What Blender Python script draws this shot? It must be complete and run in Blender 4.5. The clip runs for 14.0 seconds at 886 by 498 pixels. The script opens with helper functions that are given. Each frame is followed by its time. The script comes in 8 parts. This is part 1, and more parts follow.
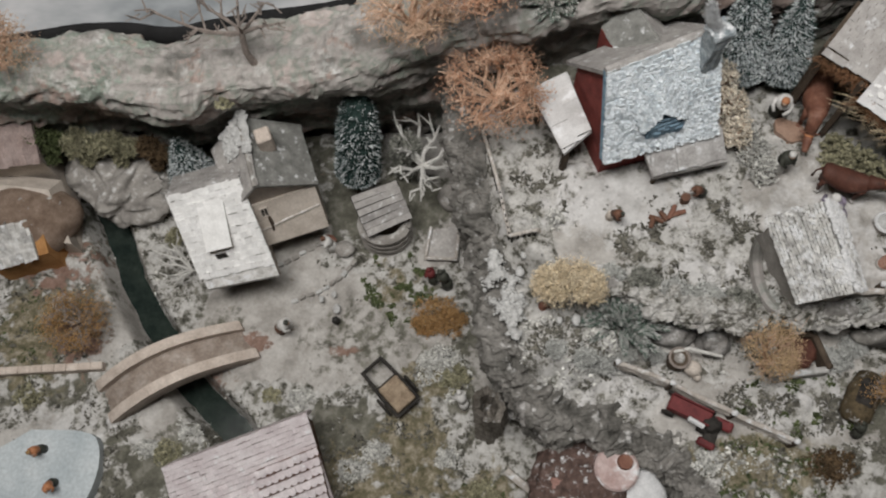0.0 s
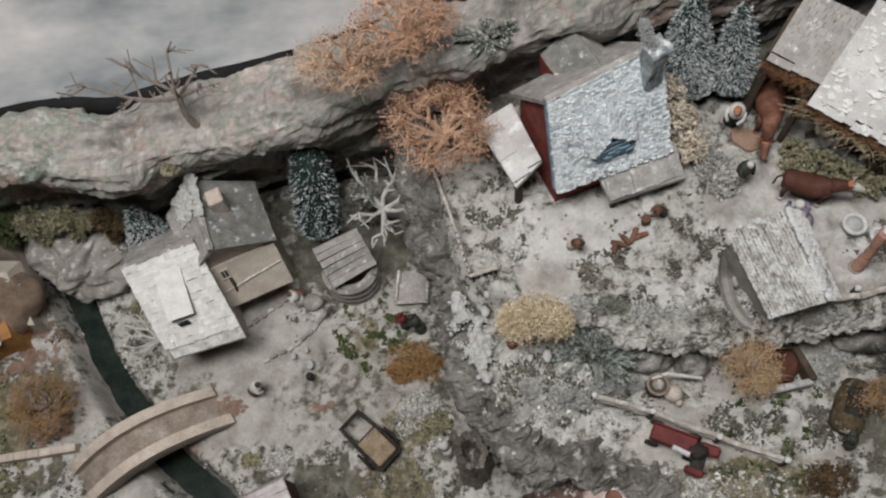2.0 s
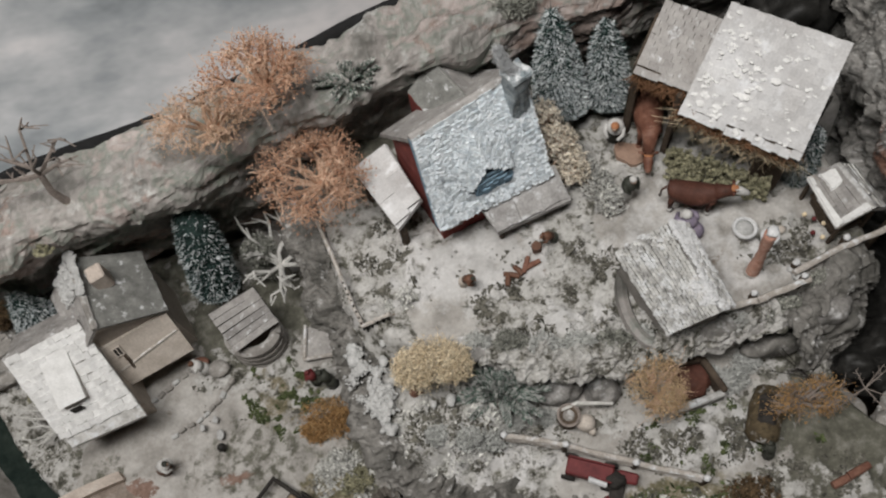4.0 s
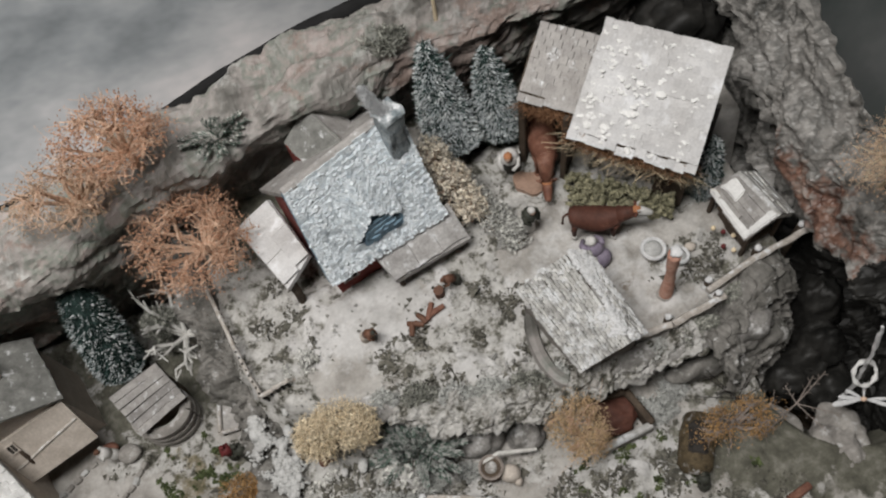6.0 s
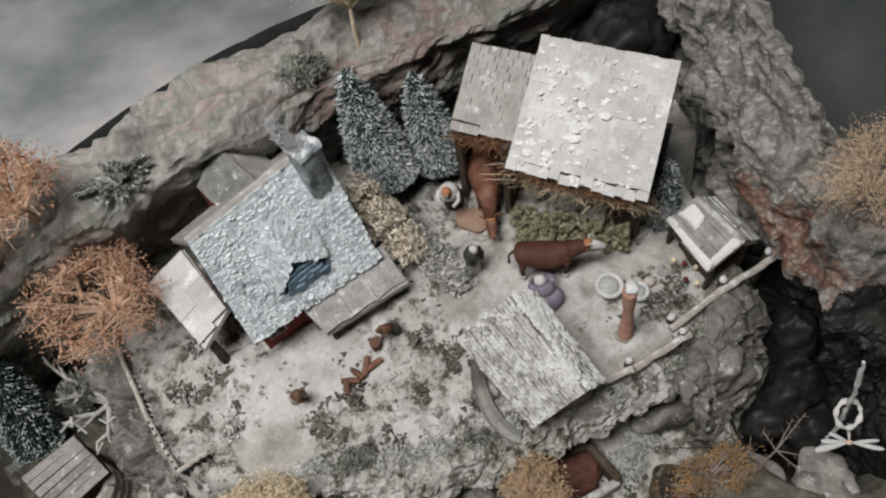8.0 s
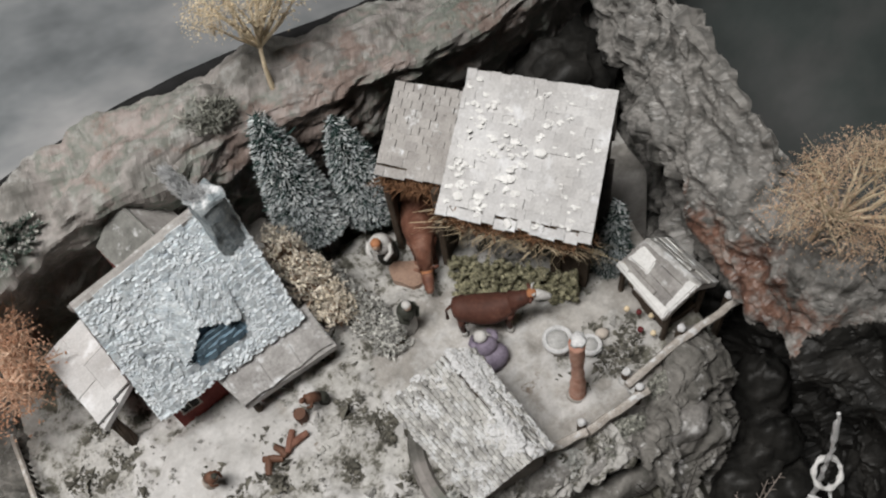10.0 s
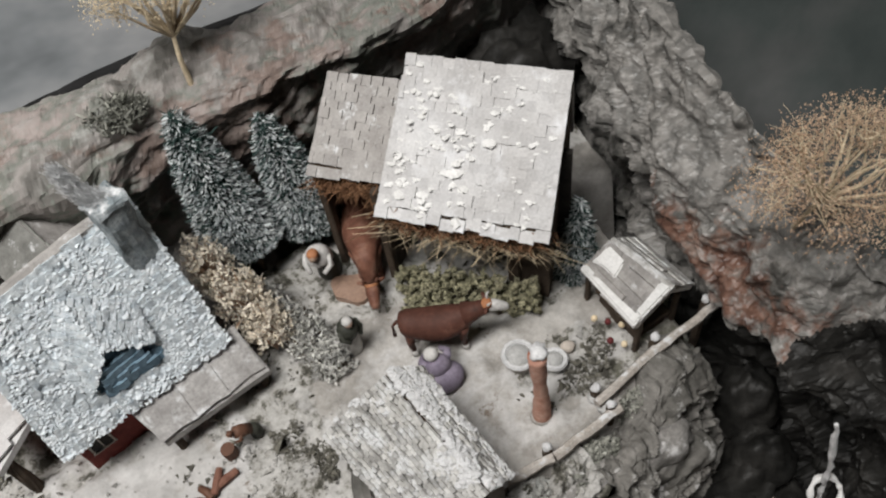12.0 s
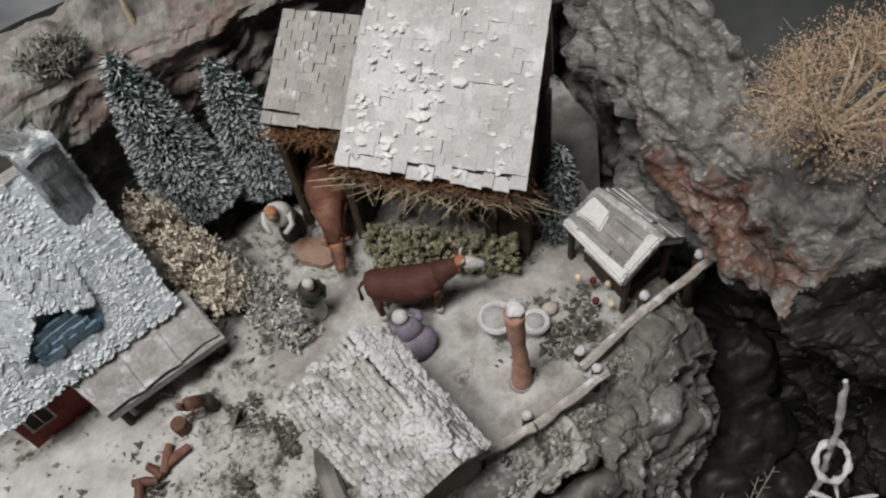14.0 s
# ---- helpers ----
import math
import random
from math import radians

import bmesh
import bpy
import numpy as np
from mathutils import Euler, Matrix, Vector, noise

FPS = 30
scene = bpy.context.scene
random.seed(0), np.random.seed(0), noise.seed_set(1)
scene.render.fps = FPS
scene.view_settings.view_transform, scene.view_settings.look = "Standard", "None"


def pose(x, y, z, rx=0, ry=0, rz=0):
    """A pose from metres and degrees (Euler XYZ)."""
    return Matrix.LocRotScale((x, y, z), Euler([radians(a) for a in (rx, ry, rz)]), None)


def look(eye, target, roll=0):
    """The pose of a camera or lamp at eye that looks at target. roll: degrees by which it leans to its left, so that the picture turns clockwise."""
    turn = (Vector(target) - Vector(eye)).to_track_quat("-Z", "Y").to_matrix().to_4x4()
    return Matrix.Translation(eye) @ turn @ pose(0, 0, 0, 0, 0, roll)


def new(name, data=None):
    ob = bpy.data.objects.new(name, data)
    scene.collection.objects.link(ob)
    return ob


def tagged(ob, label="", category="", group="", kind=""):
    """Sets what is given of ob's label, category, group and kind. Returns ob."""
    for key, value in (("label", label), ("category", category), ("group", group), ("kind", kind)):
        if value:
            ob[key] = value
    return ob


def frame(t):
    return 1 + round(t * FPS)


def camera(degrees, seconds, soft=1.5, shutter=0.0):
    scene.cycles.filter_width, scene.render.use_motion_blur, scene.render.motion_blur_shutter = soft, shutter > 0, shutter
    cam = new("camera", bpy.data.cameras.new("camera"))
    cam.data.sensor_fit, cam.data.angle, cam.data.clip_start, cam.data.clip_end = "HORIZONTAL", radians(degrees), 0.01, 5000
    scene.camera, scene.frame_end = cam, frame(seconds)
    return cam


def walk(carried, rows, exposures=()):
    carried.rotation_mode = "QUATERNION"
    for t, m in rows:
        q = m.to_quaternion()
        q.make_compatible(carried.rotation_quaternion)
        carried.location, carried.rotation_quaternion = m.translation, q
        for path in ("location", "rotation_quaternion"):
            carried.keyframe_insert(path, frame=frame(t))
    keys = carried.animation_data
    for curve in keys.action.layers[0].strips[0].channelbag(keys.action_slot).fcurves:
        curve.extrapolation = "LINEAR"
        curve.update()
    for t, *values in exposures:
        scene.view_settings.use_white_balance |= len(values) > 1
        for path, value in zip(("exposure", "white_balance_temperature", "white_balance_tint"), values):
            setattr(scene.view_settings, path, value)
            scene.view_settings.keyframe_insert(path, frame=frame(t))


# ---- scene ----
cam = camera(56.6, 14.0, soft=2.2)
METRES, EYE, TILT, LEAN, TURN = 0.42, 0.86, -69.0, 2.0, 0.0
ROWS = [
    (0.0, 0.0, 0.0, 0.0, 0.0, 0.0, 0.0),
    (0.5, 0.0183, 0.0097, 0.0078, 0.27, -0.01, 1.01),
    (1.0, 0.0393, 0.0135, 0.0166, 0.32, 0.19, 2.36),
    (1.5, 0.0633, 0.0259, 0.0231, 0.35, 0.75, 3.83),
    (2.0, 0.0956, 0.0462, 0.036, 0.48, 1.76, 5.79),
    (2.5, 0.1311, 0.0637, 0.0444, 0.48, 2.19, 7.43),
    (3.0, 0.173, 0.0741, 0.0434, 0.5, 2.77, 9.06),
    (3.5, 0.2106, 0.0883, 0.0387, -0.1, 3.26, 10.74),
    (4.0, 0.2466, 0.1021, 0.037, -1.69, 3.76, 12.46),
    (6.5, 0.4165, 0.22, 0.0336, -3.54, 6.44, 19.69),
    (7.0, 0.4355, 0.2591, 0.0359, -3.96, 7.13, 20.48),
    (7.5, 0.4564, 0.2881, 0.0276, -3.97, 7.74, 20.85),
    (10.0, 0.5583, 0.4342, -0.0043, -5.2, 12.66, 23.63),
    (10.5, 0.5688, 0.4606, -0.015, -5.17, 13.52, 24.1),
    (11.0, 0.58, 0.5013, -0.0148, -5.52, 14.41, 24.37),
    (11.5, 0.5954, 0.5272, -0.0218, -5.65, 14.93, 25.05),
    (12.0, 0.609, 0.5643, -0.0309, -6.31, 14.69, 25.68),
    (12.5, 0.6202, 0.5924, -0.0402, -6.77, 14.49, 26.07),
    (13.0, 0.6276, 0.6212, -0.0479, -6.75, 14.49, 26.27),
    (13.5, 0.6312, 0.6401, -0.0573, -6.78, 14.4, 26.39),
    (14.0, 0.6335, 0.6621, -0.0656, -6.67, 14.18, 26.49),
]
walk(cam, [(t, pose(0, 0, EYE, TILT, LEAN, TURN) @ pose(METRES * x, METRES * y, METRES * z, 90 + pitch, roll, yaw)) for t, x, y, z, yaw, pitch, roll in ROWS], exposures=[(0.0, -0.2), (4.0, -0.19), (7.5, -0.11), (10.0, -0.02), (11.0, 0.04), (12.5, 0.04), (13.2, 0.01), (14.0, -0.2)])

# ---- light: two ceiling panels over the display, dim room ----
world = bpy.data.worlds.new("room_air")
scene.world = world
world.use_nodes = True
world.node_tree.nodes["Background"].inputs[0].default_value = (0.75, 0.8, 0.85, 1)
world.node_tree.nodes["Background"].inputs[1].default_value = 0.022
for lx, ly, lz, watts, sx, sy, tint in ((-0.3, 0.1, 1.6, 17.5, 0.7, 0.28, (1.0, 0.97, 0.935)), (0.1, 0.16, 1.45, 6.6, 0.35, 0.2, (1.0, 0.985, 0.96))):
    lamp_data = bpy.data.lights.new("ceiling_panel_light", "AREA")
    lamp_data.shape, lamp_data.size, lamp_data.size_y, lamp_data.energy, lamp_data.color = "RECTANGLE", sx, sy, watts, tint
    lamp = new("ceiling_panel_light", lamp_data)
    lamp.matrix_world = look((lx, ly, lz), (lx * 0.6, 0.25, 0.1))

# ---- materials ----
def surface(name, stops, scale=1.0, rough=0.85, fine=6.0, grain=0.35, bump=0.35, vary=0.0, snow=0.0, snow_scale=1.2, speck=None, stretch=(1, 1, 1), metal=0.0, crease=0.0, island=False, coat=0.0, across=None, snow_col=(0.72, 0.73, 0.74), zones=()):
    """Scale and fine are features per centimetre; stops are (place, colour)."""
    m = bpy.data.materials.new(name)
    m.use_nodes = True
    nt = m.node_tree
    N, L = nt.nodes, nt.links
    b = N["Principled BSDF"]
    b.inputs["Roughness"].default_value, b.inputs["Metallic"].default_value = rough, metal
    b.inputs["Specular IOR Level"].default_value = 0.25
    b.inputs["Coat Weight"].default_value = coat
    geo = N.new("ShaderNodeNewGeometry")
    mp = N.new("ShaderNodeMapping")
    mp.inputs["Scale"].default_value = [100 * s for s in stretch]
    L.new(geo.outputs["Position"], mp.inputs["Vector"])

    def tex(sc, detail=5.0, rgh=0.6):
        n = N.new("ShaderNodeTexNoise")
        n.inputs["Scale"].default_value, n.inputs["Detail"].default_value, n.inputs["Roughness"].default_value = sc, detail, rgh
        L.new(mp.outputs[0], n.inputs["Vector"])
        return n.outputs[0]

    def ramp(src, pts):
        r = N.new("ShaderNodeValToRGB")
        e = r.color_ramp.elements
        while len(e) < len(pts):
            e.new(0.5)
        for k, (p, c) in enumerate(pts):
            e[k].position, e[k].color = p, (*c, 1)
        L.new(src, r.inputs[0])
        return r.outputs[0]

    def mix(kind, f, a, c):
        x = N.new("ShaderNodeMix")
        x.data_type, x.blend_type = "RGBA", kind
        for sock, v in ((x.inputs["Factor"], f), (x.inputs[6], a), (x.inputs[7], c)):
            if isinstance(v, (int, float)):
                sock.default_value = v
            elif isinstance(v, tuple):
                sock.default_value = (*v, 1)
            else:
                L.new(v, sock)
        return x.outputs[2]

    big, small = tex(scale), tex(fine, 4.0, 0.7)
    col = ramp(big, stops)
    col = mix("MULTIPLY", grain, col, ramp(small, [(0.3, (0.35, 0.35, 0.35)), (0.7, (1.25, 1.25, 1.25))]))
    if vary or island:
        rnd = geo.outputs["Random Per Island"] if island else N.new("ShaderNodeObjectInfo").outputs["Random"]
        v = max(vary, 0.1)
        col = mix("MULTIPLY", 1.0, col, ramp(rnd, [(0.0, (1 - v, 1 - v, 1 - v)), (1.0, (1 + v * 0.6, 1 + v * 0.6, 1 + v * 0.55))]))
    for attr, stops2, lo, hi, *own in zones:
        at = N.new("ShaderNodeAttribute")
        at.attribute_name = attr
        add = N.new("ShaderNodeMath")
        add.operation = "ADD"
        L.new(at.outputs["Fac"], add.inputs[0])
        L.new(tex(scale * 3, 6.0, 0.7), add.inputs[1])
        col = mix("MIX", ramp(add.outputs[0], [(lo, (0, 0, 0)), (hi, (1, 1, 1))]), col, mix("MULTIPLY", grain, ramp(tex(own[0], 6.0, 0.7) if own else big, stops2), ramp(small, [(0.3, (0.45, 0.45, 0.45)), (0.7, (1.2, 1.2, 1.2))])))
    if speck:
        lo, colour, sc, *soft = speck
        col = mix("MIX", ramp(tex(sc, 6.0, 0.68), [(lo, (0, 0, 0)), (lo + (soft[0] if soft else 0.05), (1, 1, 1))]), col, colour)
    if snow:
        sep = N.new("ShaderNodeSeparateXYZ")
        L.new(geo.outputs["Normal"], sep.inputs[0])
        up = ramp(sep.outputs[2], [(0.15, (0, 0, 0)), (0.75, (1, 1, 1))])
        sn = ramp(tex(snow_scale, 6.0, 0.65), [(0.62 - 0.3 * snow, (0, 0, 0)), (0.74 - 0.3 * snow, (1, 1, 1))])
        col = mix("MIX", mix("MULTIPLY", 1.0, up, sn), col, snow_col)
    if across:
        sx = N.new("ShaderNodeSeparateXYZ")
        L.new(geo.outputs["Position"], sx.inputs[0])
        mr = N.new("ShaderNodeMapRange")
        mr.inputs[1].default_value, mr.inputs[2].default_value, mr.inputs[3].default_value, mr.inputs[4].default_value = across
        L.new(sx.outputs[0], mr.inputs[0])
        col = mix("MULTIPLY", 1.0, col, mr.outputs[0])
    L.new(col, b.inputs["Base Color"])
    bp = N.new("ShaderNodeBump")
    bp.inputs["Strength"].default_value, bp.inputs["Distance"].default_value = bump, 0.0012
    L.new(small, bp.inputs["Height"])
    if crease:
        vo = N.new("ShaderNodeTexVoronoi")
        vo.inputs["Scale"].default_value, vo.inputs["Detail"].default_value = crease, 2.0
        warp = N.new("ShaderNodeMix")
        warp.data_type, warp.blend_type = "RGBA", "LINEAR_LIGHT"
        warp.inputs["Factor"].default_value = 0.25
        L.new(mp.outputs[0], warp.inputs[6])
        n2 = N.new("ShaderNodeTexNoise")
        n2.inputs["Scale"].default_value = crease
        L.new(mp.outputs[0], n2.inputs["Vector"])
        L.new(n2.outputs[1], warp.inputs[7])
        L.new(warp.outputs[2], vo.inputs["Vector"])
        b2 = N.new("ShaderNodeBump")
        b2.inputs["Strength"].default_value, b2.inputs["Distance"].default_value = 0.9, 0.006
        L.new(vo.outputs["Distance"], b2.inputs["Height"])
        L.new(bp.outputs[0], b2.inputs["Normal"])
        bp = b2
    L.new(bp.outputs[0], b.inputs["Normal"])
    return m


G = lambda v, w=0.0: (v * (1 + w), v, v * (1 - w * 1.3))
M_GROUND = surface("sandy_snow_ground", [(0.3, G(0.24, 0.06)), (0.44, G(0.34, 0.055)), (0.56, G(0.43, 0.045)), (0.72, G(0.52, 0.035))], 0.35, fine=3.0, grain=0.28, bump=0.7, speck=(0.66, (0.2, 0.165, 0.135), 0.5), zones=(
    ("rough", [(0.37, (0.05, 0.048, 0.038)), (0.44, (0.17, 0.163, 0.14)), (0.48, (0.37, 0.36, 0.337)), (0.6, (0.52, 0.51, 0.49))], 0.92, 1.12, 0.8),
    ("earth", [(0.3, (0.06, 0.058, 0.046)), (0.5, (0.13, 0.126, 0.1)), (0.65, (0.23, 0.222, 0.19)), (0.8, (0.36, 0.355, 0.33))], 0.85, 1.1, 0.6),
    ("grass", [(0.3, (0.06, 0.062, 0.034)), (0.48, (0.16, 0.14, 0.09)), (0.62, (0.3, 0.265, 0.2)), (0.75, (0.42, 0.4, 0.35))], 0.85, 1.12, 1.1),
    ("mud", [(0.3, (0.13, 0.075, 0.055)), (0.6, (0.28, 0.19, 0.155)), (0.8, (0.38, 0.3, 0.26))], 0.9, 1.15, 0.9),
    ("dusting", [(0.3, (0.43, 0.42, 0.405)), (0.6, (0.58, 0.57, 0.56)), (0.8, (0.68, 0.675, 0.67))], 0.8, 1.12)))
# across darkens the ridge towards +x, shade of its right part put into colour
M_ROCK = surface("crumpled_grey_rock", [(0.28, (0.12, 0.116, 0.105)), (0.4, (0.24, 0.23, 0.213)), (0.48, (0.38, 0.352, 0.333)), (0.55, (0.25, 0.263, 0.233)), (0.62, (0.41, 0.352, 0.33)), (0.75, (0.45, 0.435, 0.412))], 0.22, fine=2.2, grain=0.18, bump=0.25, snow=0.2, snow_scale=0.4, snow_col=(0.5, 0.5, 0.48), rough=0.5, across=(-0.15, 0.25, 1.1, 0.72), zones=(("verdigris", [(0.3, (0.13, 0.15, 0.125)), (0.5, (0.24, 0.28, 0.24)), (0.7, (0.36, 0.4, 0.355))], 0.9, 1.15, 0.5), ("rosy", [(0.3, (0.17, 0.125, 0.105)), (0.5, (0.33, 0.26, 0.23)), (0.7, (0.44, 0.375, 0.345))], 0.9, 1.15, 0.5)))
M_ROCK_DARK = surface("rusty_dark_rock", [(0.3, (0.025, 0.026, 0.024)), (0.41, (0.13, 0.126, 0.117)), (0.49, (0.28, 0.268, 0.252)), (0.56, (0.15, 0.147, 0.138)), (0.64, (0.31, 0.298, 0.282)), (0.8, (0.38, 0.368, 0.35))], 0.3, fine=2.4, grain=0.35, bump=0.3, zones=(("rust", [(0.36, (0.05, 0.03, 0.024)), (0.46, (0.13, 0.07, 0.052)), (0.54, (0.2, 0.115, 0.085)), (0.64, (0.26, 0.2, 0.17))], 0.84, 1.02, 0.5),), rough=0.36)
# near-black rock that carries gorge and corner shade in its colour; also one black stone
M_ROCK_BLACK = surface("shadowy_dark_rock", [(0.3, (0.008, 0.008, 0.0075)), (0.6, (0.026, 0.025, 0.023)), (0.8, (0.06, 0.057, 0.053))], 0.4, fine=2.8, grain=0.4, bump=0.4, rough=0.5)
M_STONE = surface("pale_stone", [(0.3, (0.22, 0.205, 0.19)), (0.6, (0.36, 0.34, 0.315)), (0.8, (0.46, 0.44, 0.42))], 0.6, fine=4, bump=0.5, snow=0.2, snow_col=(0.6, 0.6, 0.59))
M_CRUST = surface("snow_crusted_rock", [(0.3, (0.15, 0.143, 0.132)), (0.5, (0.28, 0.268, 0.254)), (0.7, (0.4, 0.385, 0.37))], 0.5, fine=4, grain=0.4, bump=0.6, snow=0.3, snow_scale=0.9, snow_col=(0.62, 0.615, 0.61))
M_HOAR = surface("hoary_white_lichen", [(0.3, (0.4, 0.405, 0.38)), (0.6, (0.55, 0.555, 0.535)), (0.8, (0.66, 0.66, 0.645))], 1.0, fine=5, bump=0.3, vary=0.1)
M_CLIFF = surface("grey_brown_cliff_rock", [(0.3, (0.06, 0.058, 0.052)), (0.45, (0.14, 0.134, 0.122)), (0.6, (0.24, 0.229, 0.212)), (0.75, (0.3, 0.285, 0.265))], 0.45, fine=3, grain=0.4, bump=0.5, snow=0.16, snow_scale=0.8, snow_col=(0.58, 0.575, 0.565))
# flat black for the strip that imitates the shadow behind the ridge
M_RIDGE_SHADE = surface("ridge_shade_black", [(0.3, (0.012, 0.012, 0.012)), (0.7, (0.022, 0.022, 0.023))], 0.5, fine=6, grain=0.2, bump=0.1, rough=0.98)
M_BOARD = surface("grey_weathered_board", [(0.3, (0.28, 0.265, 0.255)), (0.6, (0.43, 0.41, 0.395)), (0.8, (0.53, 0.51, 0.49))], 0.8, fine=5, bump=0.5, vary=0.16, snow=0.15, snow_scale=1.5)
M_SHAKE = surface("grey_wood_shake", [(0.3, (0.34, 0.32, 0.305)), (0.6, (0.45, 0.43, 0.415)), (0.8, (0.54, 0.52, 0.505))], 0.7, fine=7, grain=0.3, bump=0.5, vary=0.08, snow=0.12, snow_scale=1.3)
M_SNOWSHAKE = surface("snow_dusted_shake", [(0.3, (0.5, 0.487, 0.48)), (0.5, (0.62, 0.613, 0.612)), (0.7, (0.73, 0.728, 0.732))], 0.22, fine=7, grain=0.28, bump=0.5, vary=0.06, snow=0.22, snow_scale=0.55, snow_col=(0.78, 0.785, 0.8))
M_SLATE = surface("lichen_grey_slate", [(0.3, (0.15, 0.15, 0.14)), (0.6, (0.26, 0.26, 0.245)), (0.8, (0.36, 0.36, 0.34))], 1.0, fine=6, bump=0.5, vary=0.15, snow=0.15)
M_BLUE = surface("frosted_blue_shingle", [(0.3, (0.43, 0.49, 0.545)), (0.5, (0.62, 0.68, 0.72)), (0.7, (0.77, 0.81, 0.835))], 2.2, rough=0.95, fine=6, grain=0.5, bump=0.6, vary=0.22, snow=0.35, snow_scale=2.0, snow_col=(0.72, 0.765, 0.8))
M_BLUE_DEEP = surface("slate_blue_shingle", [(0.3, (0.12, 0.2, 0.27)), (0.6, (0.24, 0.35, 0.44)), (0.8, (0.36, 0.47, 0.55))], 1.6, fine=7, bump=0.5, vary=0.2)
M_SNOWTILE = surface("snowy_grey_tile", [(0.3, (0.33, 0.32, 0.305)), (0.5, (0.52, 0.51, 0.495)), (0.68, (0.7, 0.695, 0.685))], 1.3, fine=7, grain=0.35, bump=0.6, vary=0.3, snow=0.35, snow_scale=1.0)
M_WHITETILE = surface("snow_white_tile", [(0.3, (0.72, 0.715, 0.7)), (0.6, (0.85, 0.845, 0.835)), (0.8, (0.88, 0.88, 0.87))], 1.0, fine=6, grain=0.22, bump=0.5, vary=0.06)
M_PINKTILE = surface("mauve_grey_tile", [(0.3, (0.54, 0.47, 0.485)), (0.6, (0.71, 0.655, 0.665)), (0.8, (0.8, 0.765, 0.77))], 0.5, fine=6, bump=0.5, vary=0.12, snow=0.1)
M_SNOW = surface("crumbly_snow", [(0.3, (0.6, 0.605, 0.61)), (0.7, (0.8, 0.8, 0.805))], 1.6, fine=8, grain=0.4, bump=0.6)
M_BLUESNOW = surface("blue_white_snow", [(0.3, (0.69, 0.755, 0.805)), (0.7, (0.84, 0.875, 0.9))], 1.6, fine=8, grain=0.3, bump=0.5, island=True, vary=0.15)
M_RED = surface("dark_red_plaster", [(0.3, (0.14, 0.034, 0.03)), (0.6, (0.23, 0.055, 0.046)), (0.8, (0.3, 0.09, 0.075))], 1.0, fine=5, bump=0.3)
M_BEIGE = surface("beige_plaster", [(0.3, (0.46, 0.405, 0.35)), (0.6, (0.58, 0.52, 0.46)), (0.8, (0.65, 0.595, 0.535))], 0.7, fine=5, bump=0.3)
M_ORANGE = surface("ochre_plaster", [(0.3, (0.34, 0.165, 0.06)), (0.7, (0.47, 0.25, 0.1))], 0.7, fine=5, bump=0.3)
M_WOOD = surface("dark_brown_wood", [(0.3, (0.055, 0.04, 0.03)), (0.6, (0.10, 0.075, 0.055)), (0.8, (0.15, 0.115, 0.085))], 1.2, fine=6, bump=0.4, vary=0.1)
M_PALEWOOD = surface("pale_snowy_wood", [(0.3, (0.38, 0.34, 0.30)), (0.6, (0.52, 0.48, 0.44)), (0.8, (0.62, 0.6, 0.57))], 1.5, fine=6, bump=0.5, snow=0.3)
M_BLACKWOOD = surface("near_black_wood", [(0.3, (0.018, 0.016, 0.015)), (0.7, (0.05, 0.045, 0.04))], 1.5, fine=6, bump=0.4)
M_BRIDGE = surface("cream_bridge_stone", [(0.3, (0.46, 0.385, 0.33)), (0.6, (0.62, 0.54, 0.475)), (0.8, (0.68, 0.625, 0.57))], 0.8, fine=5, bump=0.4, speck=(0.68, (0.34, 0.2, 0.15), 0.9))
M_WATER = surface("dark_green_water", [(0.3, (0.012, 0.019, 0.017)), (0.7, (0.03, 0.04, 0.034))], 0.5, fine=2, bump=0.15, rough=0.12)
M_ICE = surface("blue_white_ice", [(0.3, (0.36, 0.41, 0.435)), (0.6, (0.5, 0.545, 0.565)), (0.8, (0.58, 0.61, 0.62))], 0.3, fine=3, bump=0.2, rough=0.5)
M_BROWNHAY = surface("brown_hay", [(0.3, (0.17, 0.08, 0.042)), (0.7, (0.36, 0.2, 0.11))], 2, fine=8, island=True, vary=0.4)
M_HAY = surface("dry_hay", [(0.3, (0.46, 0.35, 0.22)), (0.7, (0.74, 0.63, 0.46))], 2, fine=8, island=True, vary=0.35)
M_HEDGE = surface("olive_moss", [(0.3, (0.14, 0.135, 0.08)), (0.7, (0.46, 0.435, 0.3))], 1.2, fine=8, island=True, vary=0.5)
M_LICHEN = surface("frosted_lichen", [(0.3, (0.34, 0.34, 0.31)), (0.5, (0.6, 0.595, 0.57)), (0.7, (0.76, 0.755, 0.73))], 1.2, fine=8, island=True, vary=0.5)
M_CREAM = surface("cream_dried_foliage", [(0.3, (0.7, 0.61, 0.49)), (0.7, (0.88, 0.82, 0.72))], 1.2, fine=8, island=True, vary=0.35)
M_RUST = surface("rust_orange_foliage", [(0.3, (0.44, 0.215, 0.125)), (0.7, (0.66, 0.41, 0.285))], 0.6, fine=8, island=True, vary=0.35)
M_TAN = surface("tan_orange_foliage", [(0.3, (0.44, 0.29, 0.185)), (0.7, (0.64, 0.475, 0.35))], 0.6, fine=8, island=True, vary=0.35)
M_STRAWTAN = surface("straw_tan_foliage", [(0.3, (0.46, 0.31, 0.17)), (0.7, (0.7, 0.53, 0.34))], 0.6, fine=8, island=True, vary=0.35)
M_YELLOW = surface("straw_yellow_foliage", [(0.3, (0.68, 0.55, 0.37)), (0.7, (0.9, 0.79, 0.6))], 1.0, fine=8, island=True, vary=0.3)
